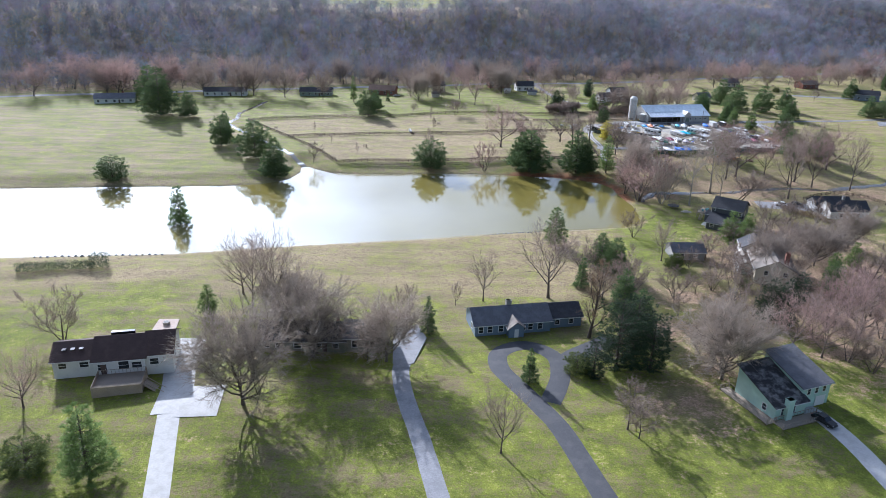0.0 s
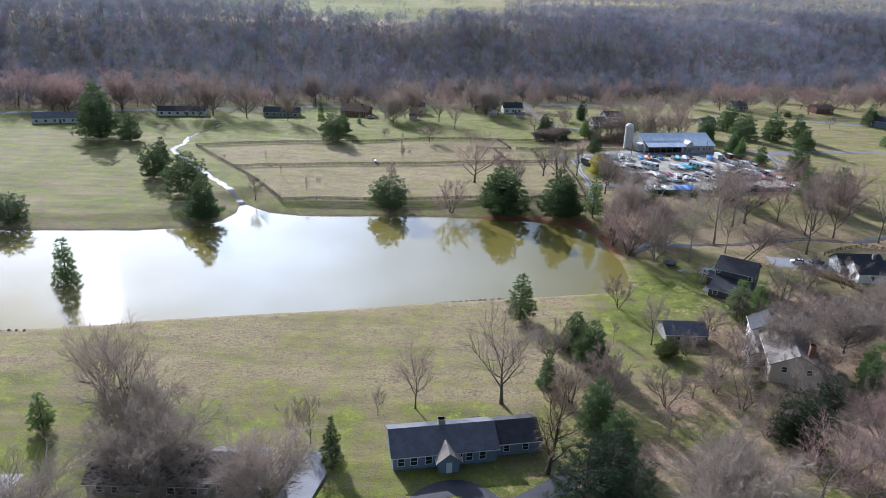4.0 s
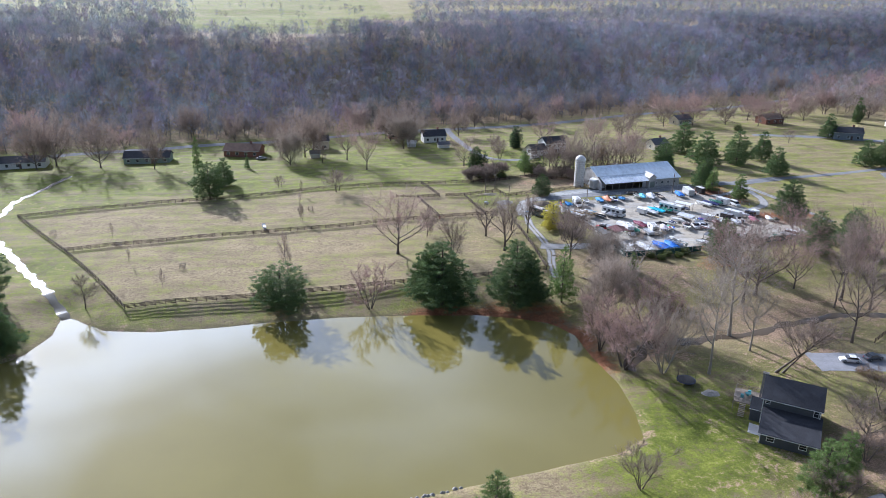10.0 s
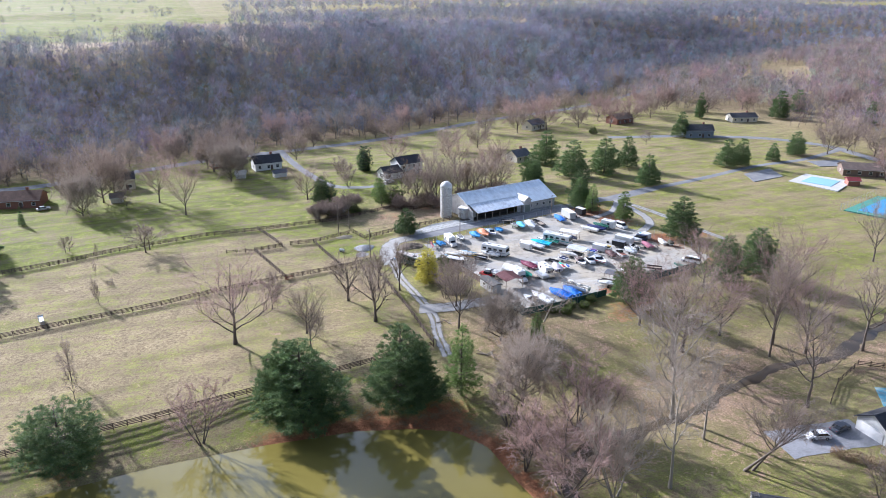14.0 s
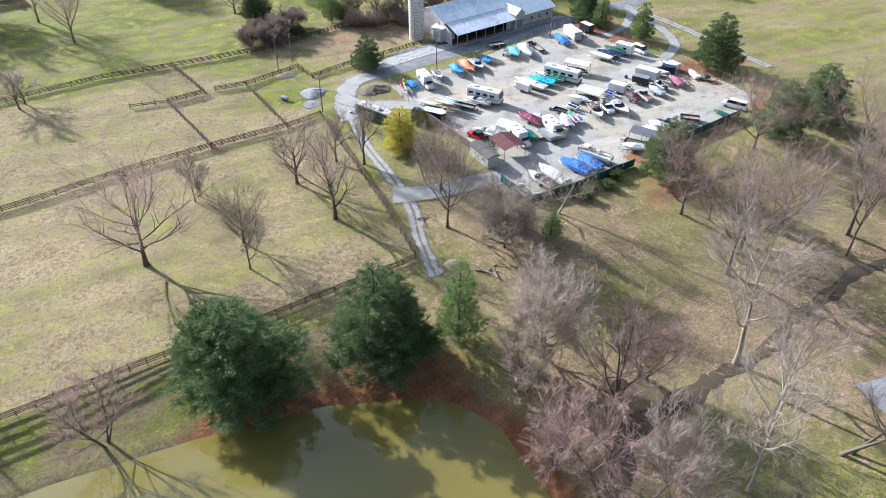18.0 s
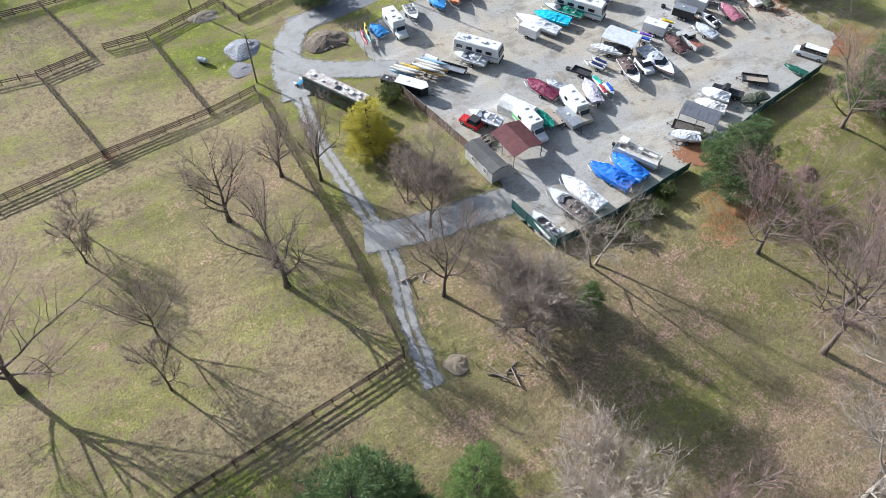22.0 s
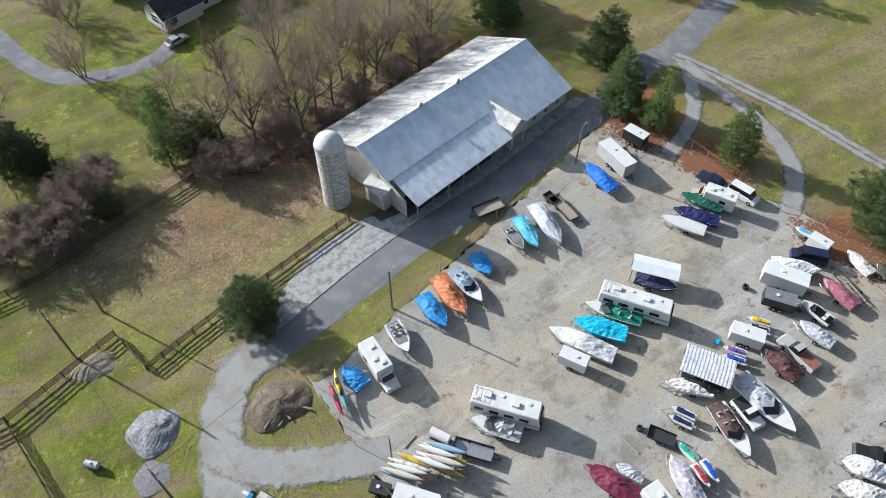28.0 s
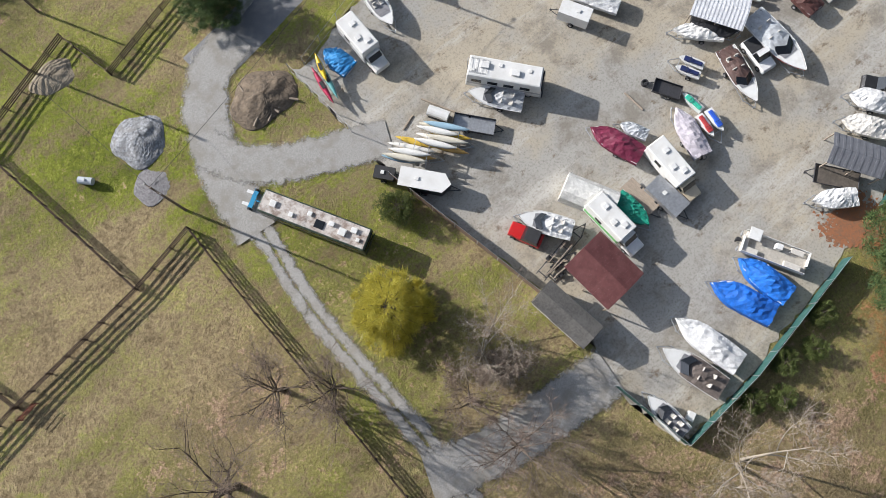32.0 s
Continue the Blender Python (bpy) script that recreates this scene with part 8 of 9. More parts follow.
tree("maple", -251.6, 430.4, 17.9, 1.47, far=True)
tree("round", -214.6, 447.5, 17.9, 1.26, far=True)
tree("bigshrub", 86.6, 351.3, 3.2)
tree("yellowpine", 79.1, 343.0, 9.5, 1.35)
tree("shrub", 101.9, 312.5, 1.9, 1.2)
tree("shrub", 104.6, 310.8, 1.9, 1.2)
tree("shrub", 107.2, 313.5, 2.0, 1.2)
tree("shrub", 110.6, 312.4, 1.8, 1.2)
tree("shrub", 113.7, 314.7, 2.0, 1.2)
tree("sycamore", 106.2, 260.9, 16.6, 0.95)
tree("maple", 136.1, 292.2, 14.1, 0.84)
tree("oak", 80.4, 324.7, 14.1, 0.73)
tree("maple", 148.6, 313.8, 14.1, 1.05)
tree("pinkclump", 84.8, 271.0, 15.4, 1.05)
tree("paleclump", 84.6, 257.1, 15.4, 0.95)
tree("tall", 195.0, 287.4, 16.6, 0.84)
tree("clump", 61.4, 168.0, 9.0, 1.26)
tree("clump", 77.1, 168.9, 10.2, 1.16)
tree("clump", 73.5, 174.5, 6.4, 1.37)
tree("clump", 113.6, 210.6, 7.7, 1.26)
tree("pinkclump", 82.9, 203.8, 6.4, 1.26)
tree("clump", 71.9, 190.0, 6.4, 1.16)
tree("clump", 78.3, 159.7, 10.2, 1.16)
tree("clump", 88.7, 148.5, 11.5, 1.16)
tree("clump", 91.3, 138.2, 10.2, 1.16)
tree("maple", 109.3, 161.5, 11.5, 1.05)
tree("small", 68.1, 172.1, 5.1, 1.37)
tree("small", 59.4, 158.6, 6.4, 1.26)
tree("small", 35.4, 110.4, 7.7, 1.47)
tree("maple", 80.7, 142.7, 11.5, 1.16)
tree("maple", 99.7, 149.1, 11.5, 1.16)
tree("round", 93.3, 189.0, 11.5, 1.16)
tree("clump", 92.0, 207.4, 9.0, 1.16)
tree("clump", 61.8, 215.2, 9.0, 1.05)
tree("clump", 94.4, 133.6, 10.2, 1.16)
tree("round", -59.5, 515.5, 10.9, 0.95, far=True)
tree("round", -51.7, 500.2, 11.6, 0.95, far=True)
tree("round", -48.7, 513.5, 11.9, 0.95, far=True)
tree("oak", -34.7, 500.0, 11.5, 0.95, far=True)
tree("oak", -26.7, 501.7, 10.8, 0.95, far=True)
tree("oak", -13.7, 490.0, 10.2, 0.95, far=True)
tree("round", -10.8, 504.4, 12.9, 0.95, far=True)
tree("oak", -5.8, 519.1, 11.9, 0.95, far=True)
tree("maple", 11.8, 519.4, 14.7, 0.95, far=True)
tree("round", 13.5, 512.8, 14.3, 0.95, far=True)
tree("oak", 23.2, 537.8, 14.3, 0.95, far=True)
tree("round", 32.4, 532.8, 12.0, 0.95, far=True)
tree("round", 33.7, 507.1, 12.2, 0.95, far=True)
tree("oak", 43.1, 537.6, 15.0, 0.95, far=True)
tree("maple", 64.0, 543.3, 15.7, 0.95, far=True)
tree("maple", 80.5, 559.5, 12.2, 0.95, far=True)
tree("round", 81.2, 533.2, 12.5, 0.95, far=True)
tree("oak", 96.3, 548.6, 14.0, 0.95, far=True)
tree("round", 108.1, 560.4, 10.6, 0.95, far=True)
tree("round", 117.0, 566.4, 14.1, 0.95, far=True)
tree("round", 117.7, 545.4, 11.0, 0.95, far=True)
tree("round", 123.9, 534.5, 13.3, 0.95, far=True)
tree("maple", 139.2, 564.9, 13.1, 0.95, far=True)
tree("round", 149.9, 565.9, 10.5, 0.95, far=True)
tree("round", 164.9, 581.8, 12.9, 0.95, far=True)
tree("oak", 178.8, 578.0, 13.8, 0.95, far=True)
tree("round", 181.9, 542.0, 13.4, 0.95, far=True)
tree("round", 218.3, 598.8, 12.4, 0.95, far=True)
tree("maple", 204.8, 553.4, 14.6, 1.05, far=True)
tree("maple", 217.6, 557.5, 12.8, 1.05, far=True)
tree("maple", 231.8, 564.4, 15.2, 1.05, far=True)
tree("round", 259.9, 589.3, 14.5, 1.05, far=True)
tree("round", 238.8, 535.5, 14.2, 1.05, far=True)
tree("maple", 261.8, 551.4, 15.1, 1.05, far=True)
tree("round", 288.1, 576.7, 11.5, 1.05, far=True)
tree("maple", 299.9, 564.7, 14.8, 1.05, far=True)
tree("round", 310.4, 571.5, 12.2, 1.05, far=True)
tree("maple", 329.1, 575.0, 14.5, 1.05, far=True)
tree("round", 367.5, 606.3, 11.8, 1.05, far=True)
tree("maple", 427.0, 655.4, 14.8, 1.05, far=True)
tree("maple", 436.7, 644.7, 11.8, 1.05, far=True)
tree("maple", 372.4, 545.3, 14.7, 1.05, far=True)
tree("maple", 469.7, 633.9, 13.3, 1.05, far=True)
tree("maple", 386.1, 531.9, 12.4, 1.05, far=True)
tree("round", 401.4, 527.8, 11.8, 1.05, far=True)
tree("maple", 428.1, 533.8, 13.4, 1.05, far=True)
tree("maple", 430.8, 524.5, 11.8, 1.05, far=True)
tree("maple", 512.5, 577.7, 15.1, 1.05, far=True)
tree("maple", 529.9, 579.6, 12.2, 1.05, far=True)
tree("round", -228.6, 473.0, 13.6, 1.05, far=True)
tree("round", -214.8, 474.6, 16.1, 1.05, far=True)
tree("oak", -209.0, 475.3, 12.3, 1.05, far=True)
tree("oak", -185.6, 473.3, 12.0, 1.05, far=True)
tree("maple", -174.4, 468.8, 12.9, 1.05, far=True)
tree("round", -161.4, 470.8, 15.9, 1.05, far=True)
tree("maple", -149.5, 489.2, 16.5, 1.05, far=True)
tree("oak", -129.1, 473.0, 16.5, 1.05, far=True)
tree("round", -119.7, 491.1, 13.2, 1.05, far=True)
tree("maple", -100.4, 476.1, 12.4, 1.05, far=True)
tree("oak", -98.1, 504.9, 12.7, 1.05, far=True)
tree("oak", -73.3, 503.1, 16.6, 1.05, far=True)
tree("clump", 101.8, 414.3, 10.2, 1.16)
tree("oak", 114.2, 417.6, 11.5, 0.95)
tree("oak", 95.2, 419.7, 11.5, 1.05)
tree("clump", 123.7, 431.7, 10.2, 1.16)


for x_, y_, h_ in ((70.8, 415.4, 5.5), (67.3, 409.8, 5.0), (76.1, 419.0, 5.0), (64.5, 414.0, 5.0), (60.8, 410.5, 4.5), (91.3, 411.5, 4.5), (97.1, 410.6, 4.0), (104.7, 409.4, 4.0), (103.1, 413.5, 4.5), (111.0, 412.6, 4.0), (118.0, 415.8, 4.5), (126.5, 417.4, 4.5), (134.5, 419.6, 4.5), (88.0, 307.0, 3.6), (84.5, 331.5, 4.0)):
    tree("brush" if y_ > 400 else "thicket", x_, y_, h_, 1.25)
tree("bigshrub", 90.8, 420.6, 6.0, 1.2)
tree("greenpine", 92.5, 303.5, 6.0, 1.2)
tree("dark", 107.0, 414.5, 14.5, 0.8)
tree("dark", 99.5, 416.0, 15.5, 0.8)
tree("oak", 111.0, 417.5, 15.0, 0.8)
tree("dark", 124.0, 419.5, 14.5, 0.8)
tree("oak", 136.0, 421.5, 14.0, 0.9)


# ---- the storage yard: boats, campers and trailers ----

motorhome(127.8, 358.1, -55, 9.5, paint("teal", (0.10, 0.30, 0.30)), "white motorhome with a teal stripe and roof vents")
motorhome(104.9, 355.2, -50, 8.5, paint("grey_line", (0.35, 0.35, 0.34)), "white motorhome with a grey stripe and a roof rack")
carport(133.6, 360.6, -51, 6.2, 3.0, 2.5, surface("white_sheet", (0.66, 0.68, 0.69), 0.5, vary=0.08, size=0.8), "white canvas canopy on posts over a boat", 0.35)
covered_boat(132.8, 359.3, -56, 5.5, 2.2, cloth("navy", (0.03, 0.035, 0.09)), "pontoon boat under a navy cover", rise=0.35)
open_boat(124.8, 359.0, 127, 7.5, 2.4, "green and white bowrider with a green cover", stripe=paint("green", (0.02, 0.16, 0.10)), deck_cover=cloth("emerald", (0.015, 0.20, 0.13)))
covered_boat(121.8, 358.0, 128, 6.7, 2.6, cloth("turquoise", (0.02, 0.48, 0.68)), "pontoon boat under a turquoise tarp", rise=0.3, hump=0.5)
covered_boat(118.4, 357.6, 119, 8.7, 2.5, cloth("shrinkwrap", (0.68, 0.68, 0.67)), "motorboat in white shrink wrap on a trailer", rise=0.8, hump=0.45)
box_trailer(115.8, 356.1, 119, 3.5, 1.7, 1.6, rv_white, "small white enclosed cargo trailer")
covered_boat(139.8, 378.8, 90, 6.5, 2.4, cloth("royal", (0.02, 0.17, 0.62)), "motorboat under a royal blue cover")
box_trailer(144.3, 380.2, -92, 6.4, 2.3, 2.2, surface("trailer_grey", (0.42, 0.42, 0.40), 0.5, vary=0.1, size=0.5), "grey enclosed trailer with a pale roof")
flat_trailer(146.8, 380.5, 75, 2.8, 1.4, plank, "small tan utility trailer", 0.3)
box_trailer(150.4, 382.4, 103, 3.7, 1.9, 1.9, paint("black", (0.02, 0.02, 0.022)), "black enclosed trailer with a white roof")
car(154.1, 369.2, 101, paint("navy_car", (0.015, 0.022, 0.06)), "dark blue car parked among boats", "car", 4.6)
cab_camper(150.9, 366.2, 118, 6.4, "tan box camper under a stained roof", cab=paint("tan", (0.45, 0.36, 0.26)))
car(155.7, 364.5, -78, paint("white_car", (0.68, 0.68, 0.67)), "white sport utility vehicle", "van", 4.7)
covered_boat(149.1, 366.6, 118, 6.1, 2.3, cloth("forest", (0.01, 0.10, 0.065)), "motorboat under a dark green cover", rise=0.45)
covered_boat(146.3, 365.1, 124, 6.5, 2.3, cloth("midnight", (0.012, 0.018, 0.10)), "motorboat under a midnight blue cover", rise=0.4)
open_boat(143.5, 364.9, 121, 6.3, 2.1, "white sailing dinghy on a trailer", inside=gel_white, screen=False, seats=0)
jet_skis(157.1, 354.4, 108, [paint("sky", (0.10, 0.40, 0.60))], "white and blue jet ski on a trailer")
car(154.1, 351.3, 130, paint("navy_car", (0.015, 0.022, 0.06)), "navy blue sport utility vehicle", "van", 4.8)
box_trailer(156.8, 351.9, 100, 2.9, 1.7, 1.5, rv_white, "small white box trailer")
covered_boat(150.8, 350.9, -48, 6.3, 2.3, cloth("shrinkwrap", (0.68, 0.68, 0.67)), "white covered motorboat on a trailer", rise=0.5)
box_trailer(147.5, 350.3, -60, 5.6, 2.4, 2.1, rv_white, "large white enclosed trailer")
box_trailer(144.3, 348.4, -55, 4.0, 2.0, 1.5, paint("black", (0.02, 0.02, 0.022)), "black trailer with a silver roof", steel)
covered_boat(152.1, 344.9, 89, 5.1, 2.2, cloth("rose", (0.36, 0.13, 0.17)), "motorboat under a faded pink cover", rise=0.4)
covered_boat(159.2, 346.8, 83, 4.3, 1.9, cloth("dusty_white", (0.70, 0.67, 0.61)), "small boat under a dusty white cover", rise=0.3, trailer=False)
covered_boat(160.3, 344.0, 85, 2.3, 1.6, cloth("camo", (0.07, 0.075, 0.045)), "jon boat under a camouflage tarp", rise=0.3)
flat_trailer(154.6, 344.6, 76, 6.1, 1.9, plank, "empty galvanised boat trailer", 0, True)
open_boat(147.0, 344.5, 95, 4.2, 1.8, "small white runabout on a trailer", inside=paint("black", (0.02, 0.02, 0.022)), motor=rubber_black, seats=1)
covered_boat(144.3, 342.4, 100, 4.6, 2.0, cloth("silver", (0.46, 0.48, 0.50)), "motorboat under a silver-grey cover", rise=0.4)
jet_skis(139.2, 347.3, 127, [paint("yellow", (0.70, 0.48, 0.02)), paint("black", (0.02, 0.02, 0.022))], "pair of yellow and black jet skis on a trailer")
box_trailer(136.4, 346.9, -57, 4.0, 2.0, 1.7, rv_white, "white enclosed cargo trailer")
car(140.4, 341.8, 89, paint("silver_car", (0.42, 0.41, 0.39)), "silver pickup truck with a rusty brown bed", "pickup", 5.6, bed=surface("rusty_bed", (0.24, 0.10, 0.07), 0.9, vary=0.3, size=0.4))
covered_boat(137.1, 341.9, 91, 5.3, 2.4, cloth("chestnut", (0.085, 0.035, 0.030)), "motorboat under a chestnut brown cover", rise=0.7)
jet_skis(133.2, 345.9, 127, [paint("violet", (0.22, 0.10, 0.40)), paint("cobalt", (0.03, 0.10, 0.50))], "pair of purple and blue jet skis on a trailer")
carport(128.4, 346.2, -59, 6.0, 4.2, 2.3, surface("ribbed_tin", (0.60, 0.61, 0.63), 0.5, 0.0, vary=0.2, size=0.5), "corrugated grey tin carport on posts", 0.5, None, 14)
covered_boat(126.9, 345.0, -52, 5.3, 2.2, cloth("black", (0.015, 0.015, 0.017)), "boat under a black tarp", rise=0.5)
covered_boat(125.1, 345.8, 136, 5.6, 1.8, cloth("hull_white", (0.68, 0.67, 0.64)), "upturned white sailboat hull", rise=0.25)
open_boat(131.1, 339.2, -91, 8.5, 3.0, "large cabin cruiser wrapped in silver tarps with a red bow panel", stripe=paint("red", (0.40, 0.05, 0.05)), deck_cover=cloth("silver", (0.46, 0.48, 0.50)))
car(128.7, 339.6, -97, paint("white_car", (0.68, 0.68, 0.67)), "old white compact pickup", "pickup", 4.2)
open_boat(125.2, 339.1, -104, 6.9, 2.4, "white bowrider with a brown cockpit cover", deck_cover=cloth("umber", (0.11, 0.065, 0.055)), stripe=paint("umber_line", (0.10, 0.05, 0.04)))
jet_skis(121.7, 343.4, 118, [paint("navy_seat", (0.02, 0.03, 0.10)), paint("navy_seat", (0.02, 0.03, 0.10))], "pair of white and navy jet skis on a trailer")
flat_trailer(118.1, 343.0, 121, 3.1, 1.6, iron, "dark utility trailer loaded with machine parts", 0.35)
open_boat(102.7, 354.2, 128, 6.1, 2.3, "white motorboat under a grey cockpit cover", deck_cover=cloth("ash", (0.42, 0.43, 0.44)))
open_boat(99.5, 370.6, -96, 5.0, 2.1, "white fishing boat with a yellow canoe inside", stripe=paint("black", (0.02, 0.02, 0.022)), screen=False)
cab_camper(95.3, 368.2, -90, 6.8, "white class C camper with roof vents", trim=paint("grey_line", (0.35, 0.35, 0.34)))
covered_boat(105.3, 371.6, -91, 6.0, 2.4, cloth("azure", (0.02, 0.22, 0.52)), "motorboat under a bright blue tarp")
covered_boat(108.6, 372.5, -92, 7.3, 2.6, cloth("orange", (0.52, 0.17, 0.06)), "motorboat under a faded orange tarp", rise=0.9)
open_boat(111.3, 372.6, -90, 6.4, 2.2, "blue and white ski boat with a cover", stripe=paint("cobalt", (0.03, 0.10, 0.50)), deck_cover=cloth("steelblue", (0.25, 0.34, 0.42)))
covered_boat(115.2, 374.8, -96, 4.1, 2.2, cloth("azure", (0.02, 0.22, 0.52)), "small trailer under a blue tarp", rise=0.3, trailer=False)
covered_boat(123.8, 375.8, -101, 6.2, 2.1, cloth("aqua", (0.10, 0.42, 0.56)), "motorboat under an aqua and white cover", rise=0.5)
open_boat(121.5, 375.9, -96, 4.7, 1.6, "green aluminium jon boat", hull_mat=paint("olive", (0.16, 0.19, 0.12)), screen=False, seats=1)
covered_boat(127.2, 375.6, -101, 8.1, 2.5, cloth("silver", (0.46, 0.48, 0.50)), "motorboat under a silver cover", rise=0.9)
flat_trailer(131.4, 377.0, -93, 5.2, 1.8, plank, "flat trailer with a weathered plank bed", 0.25)
flat_trailer(131.1, 379.6, -87, 2.2, 1.4, iron, "small dark utility trailer", 0.3)
flat_trailer(122.1, 383.0, 175, 4.6, 2.1, plank, "old hay wagon beside the lane", 0.35)
covered_boat(92.0, 369.0, 104, 3.7, 2.4, cloth("azure", (0.02, 0.22, 0.52)), "trailer under a bright blue tarp", rise=0.4, trailer=False)
box_trailer(90.4, 351.9, -50, 4.8, 2.1, 1.5, paint("black", (0.02, 0.02, 0.022)), "black V-nosed cargo trailer with a white roof beside the fence", rv_white, 0.8)
covered_boat(109.5, 342.0, 110, 6.2, 2.4, cloth("maroon", (0.17, 0.018, 0.050)), "motorboat under a maroon cover", rise=0.7)
covered_boat(111.9, 341.8, 117, 3.1, 1.4, cloth("silver", (0.46, 0.48, 0.50)), "jet ski under a grey cover", rise=0.4)
cab_camper(103.2, 335.1, -87, 7.2, "white and green box van", trim=paint("leaf", (0.12, 0.45, 0.12)), cab=paint("white_car", (0.68, 0.68, 0.67)))
covered_boat(105.8, 335.2, -85, 4.5, 2.0, cloth("jade", (0.01, 0.26, 0.17)), "boat under a jade green tarp", rise=0.5)
flat_trailer(107.6, 335.8, -86, 4.2, 2.0, plank, "flat trailer with a grey plank bed", 0)
box_trailer(109.7, 334.0, -85, 4.4, 2.2, 0.8, steel, "low silver tent trailer", steel)
cab_camper(112.1, 335.6, -92, 7.4, "cream van with a long white roof", cab=paint("cream", (0.55, 0.47, 0.34)), high=2.6)
covered_boat(116.4, 337.8, 77, 5.9, 2.3, cloth("lilac", (0.50, 0.46, 0.50)), "ski boat under a lilac-grey cover", rise=0.45, motor=rubber_black)
jet_skis(119.3, 340.2, 96, [paint("mint", (0.05, 0.45, 0.30))], "mint green jet ski on gravel", False)
jet_skis(119.0, 337.1, -99, [paint("red", (0.40, 0.05, 0.05)), paint("cobalt", (0.03, 0.10, 0.50))], "red and blue jet skis on a trailer")
car(95.4, 340.4, 116, paint("bright_red", (0.45, 0.015, 0.015)), "red jeep with a black soft top", "jeep", 3.7)
open_boat(97.7, 340.0, 125, 5.9, 2.3, "white and red runabout with a silver cover", stripe=paint("red", (0.40, 0.05, 0.05)), deck_cover=cloth("shrinkwrap", (0.68, 0.68, 0.67)))
flat_trailer(96.8, 336.5, 10, 7.0, 1.7, plank, "long empty boat trailer with rollers", 0, True)
flat_trailer(95.9, 335.4, 4, 3.0, 1.6, iron, "stack of black trailer frames", 0, True)
pontoon(114.2, 322.4, -61, 7.3, "white pontoon boat with beige seats on a trailer")
covered_boat(111.6, 321.1, 102, 6.3, 2.6, cloth("royal", (0.02, 0.17, 0.62)), "motorboat under a crumpled blue tarp", rise=0.7, sag=0.6)
covered_boat(108.3, 320.9, 112, 7.1, 2.7, cloth("bright_blue", (0.015, 0.14, 0.56)), "motorboat under a crumpled bright blue tarp", rise=0.7, sag=0.6)
covered_boat(102.5, 320.0, 104, 7.8, 2.7, cloth("shrinkwrap", (0.68, 0.68, 0.67)), "large motorboat in white shrink wrap", rise=0.6, axles=2)
open_boat(99.4, 318.9, 106, 7.2, 2.6, "cream cuddy cruiser with a brown cockpit cover", deck_cover=cloth("mocha", (0.14, 0.115, 0.10)))
open_boat(94.2, 317.2, 94, 5.2, 2.0, "green and silver bass boat with open seats", stripe=paint("green", (0.02, 0.16, 0.10)), motor=rubber_black)
carport(127.8, 324.5, -58, 5.9, 3.6, 2.3, surface("slate_sheet", (0.13, 0.135, 0.15), 0.6, vary=0.15, size=0.5), "dark grey canvas carport over a boat", 0.6, None, 8)
flat_trailer(125.4, 324.0, 128, 4.8, 2.1, surface("dark_plank", (0.10, 0.085, 0.07), 0.9, vary=0.3, size=0.4), "flat trailer with a dark plank bed", 0.2)
covered_boat(123.3, 322.5, 146, 4.8, 2.1, cloth("shrinkwrap", (0.68, 0.68, 0.67)), "small motorboat in white shrink wrap", rise=0.4)
covered_boat(134.2, 328.0, 126, 4.6, 2.4, cloth("shrinkwrap", (0.68, 0.68, 0.67)), "motorboat in white shrink wrap", rise=0.6)
covered_boat(131.6, 326.3, 127, 5.0, 2.3, cloth("dusty_white", (0.70, 0.67, 0.61)), "motorboat in dusty white shrink wrap", rise=0.5)
car(136.8, 327.9, 125, paint("black", (0.02, 0.02, 0.022)), "black pickup truck beside covered boats", "pickup", 5.2)
flat_trailer(143.2, 328.4, 142, 4.2, 2.0, plank, "trailer loaded with weathered gear", 0.4)
covered_boat(139.0, 324.4, 177, 5.4, 2.0, cloth("camo", (0.07, 0.075, 0.045)), "hunting boat under camouflage netting", rise=0.4)
car(156.8, 329.4, 123, paint("white_car", (0.68, 0.68, 0.67)), "white passenger van with dark windows", "van", 5.6)
covered_boat(151.4, 326.8, 115, 4.7, 1.2, cloth("forest", (0.01, 0.10, 0.065)), "green canoe under a cover", rise=0.15, trailer=False)

# ---- sheds, racks and heaps in and round the yard ----
maroon_tin = surface("maroon_tin", (0.135, 0.050, 0.048), 0.55, 0.2, vary=0.15, size=0.6, dirt=(0.22, 0.10, 0.09), dirt_size=1.5)
carport(98.8, 332.3, 95, 6.2, 5.4, 2.5, maroon_tin, "maroon corrugated steel carport", 0.6, None, 16)
shed = thing("storage_shed", 92.9, 331.3, 98, "narrow grey shed with white windows and a flat shingle roof", "shed", z=0.05)
wing(shed, 0, 0, 6.6, 2.6, 2.3, 0.35, siding("siding_dingy", (0.46, 0.45, 0.42)), shingles("roof_dusty", (0.10, 0.095, 0.088)), eave=0.25, foot=0.0, rooms=[("n", -1.6, 1.0, 0.8, 0.8), ("n", 1.2, 1.0, 0.8, 0.8)], trim=False)
tarp_hut = thing("tarp_shelter", 103.3, 339.3, 118, "small shelter wrapped in white plastic sheet", "shelter", z=0.05)
bm = bmesh.new()
rows = []
for i in range(8):
    u = -2.9 + 5.8 * i / 7
    j = random.uniform(-0.08, 0.08)
    rows.append([(u, -1.55 + j, 0), (u, -1.5, 1.5 + j), (u, -0.9, 2.3), (u, 0, 2.6 + j), (u, 0.9, 2.3 - j), (u, 1.5, 1.5), (u, 1.55 - j, 0)])
part("sheet", loft(bm, rows), cloth("sheet_white", (0.66, 0.65, 0.61)), tarp_hut)
for s in (-2.6, 0, 2.6):
    part("rib", rod((s, -1.6, 0.0), (s, -1.55, 1.5), 0.04), steel, tarp_hut)

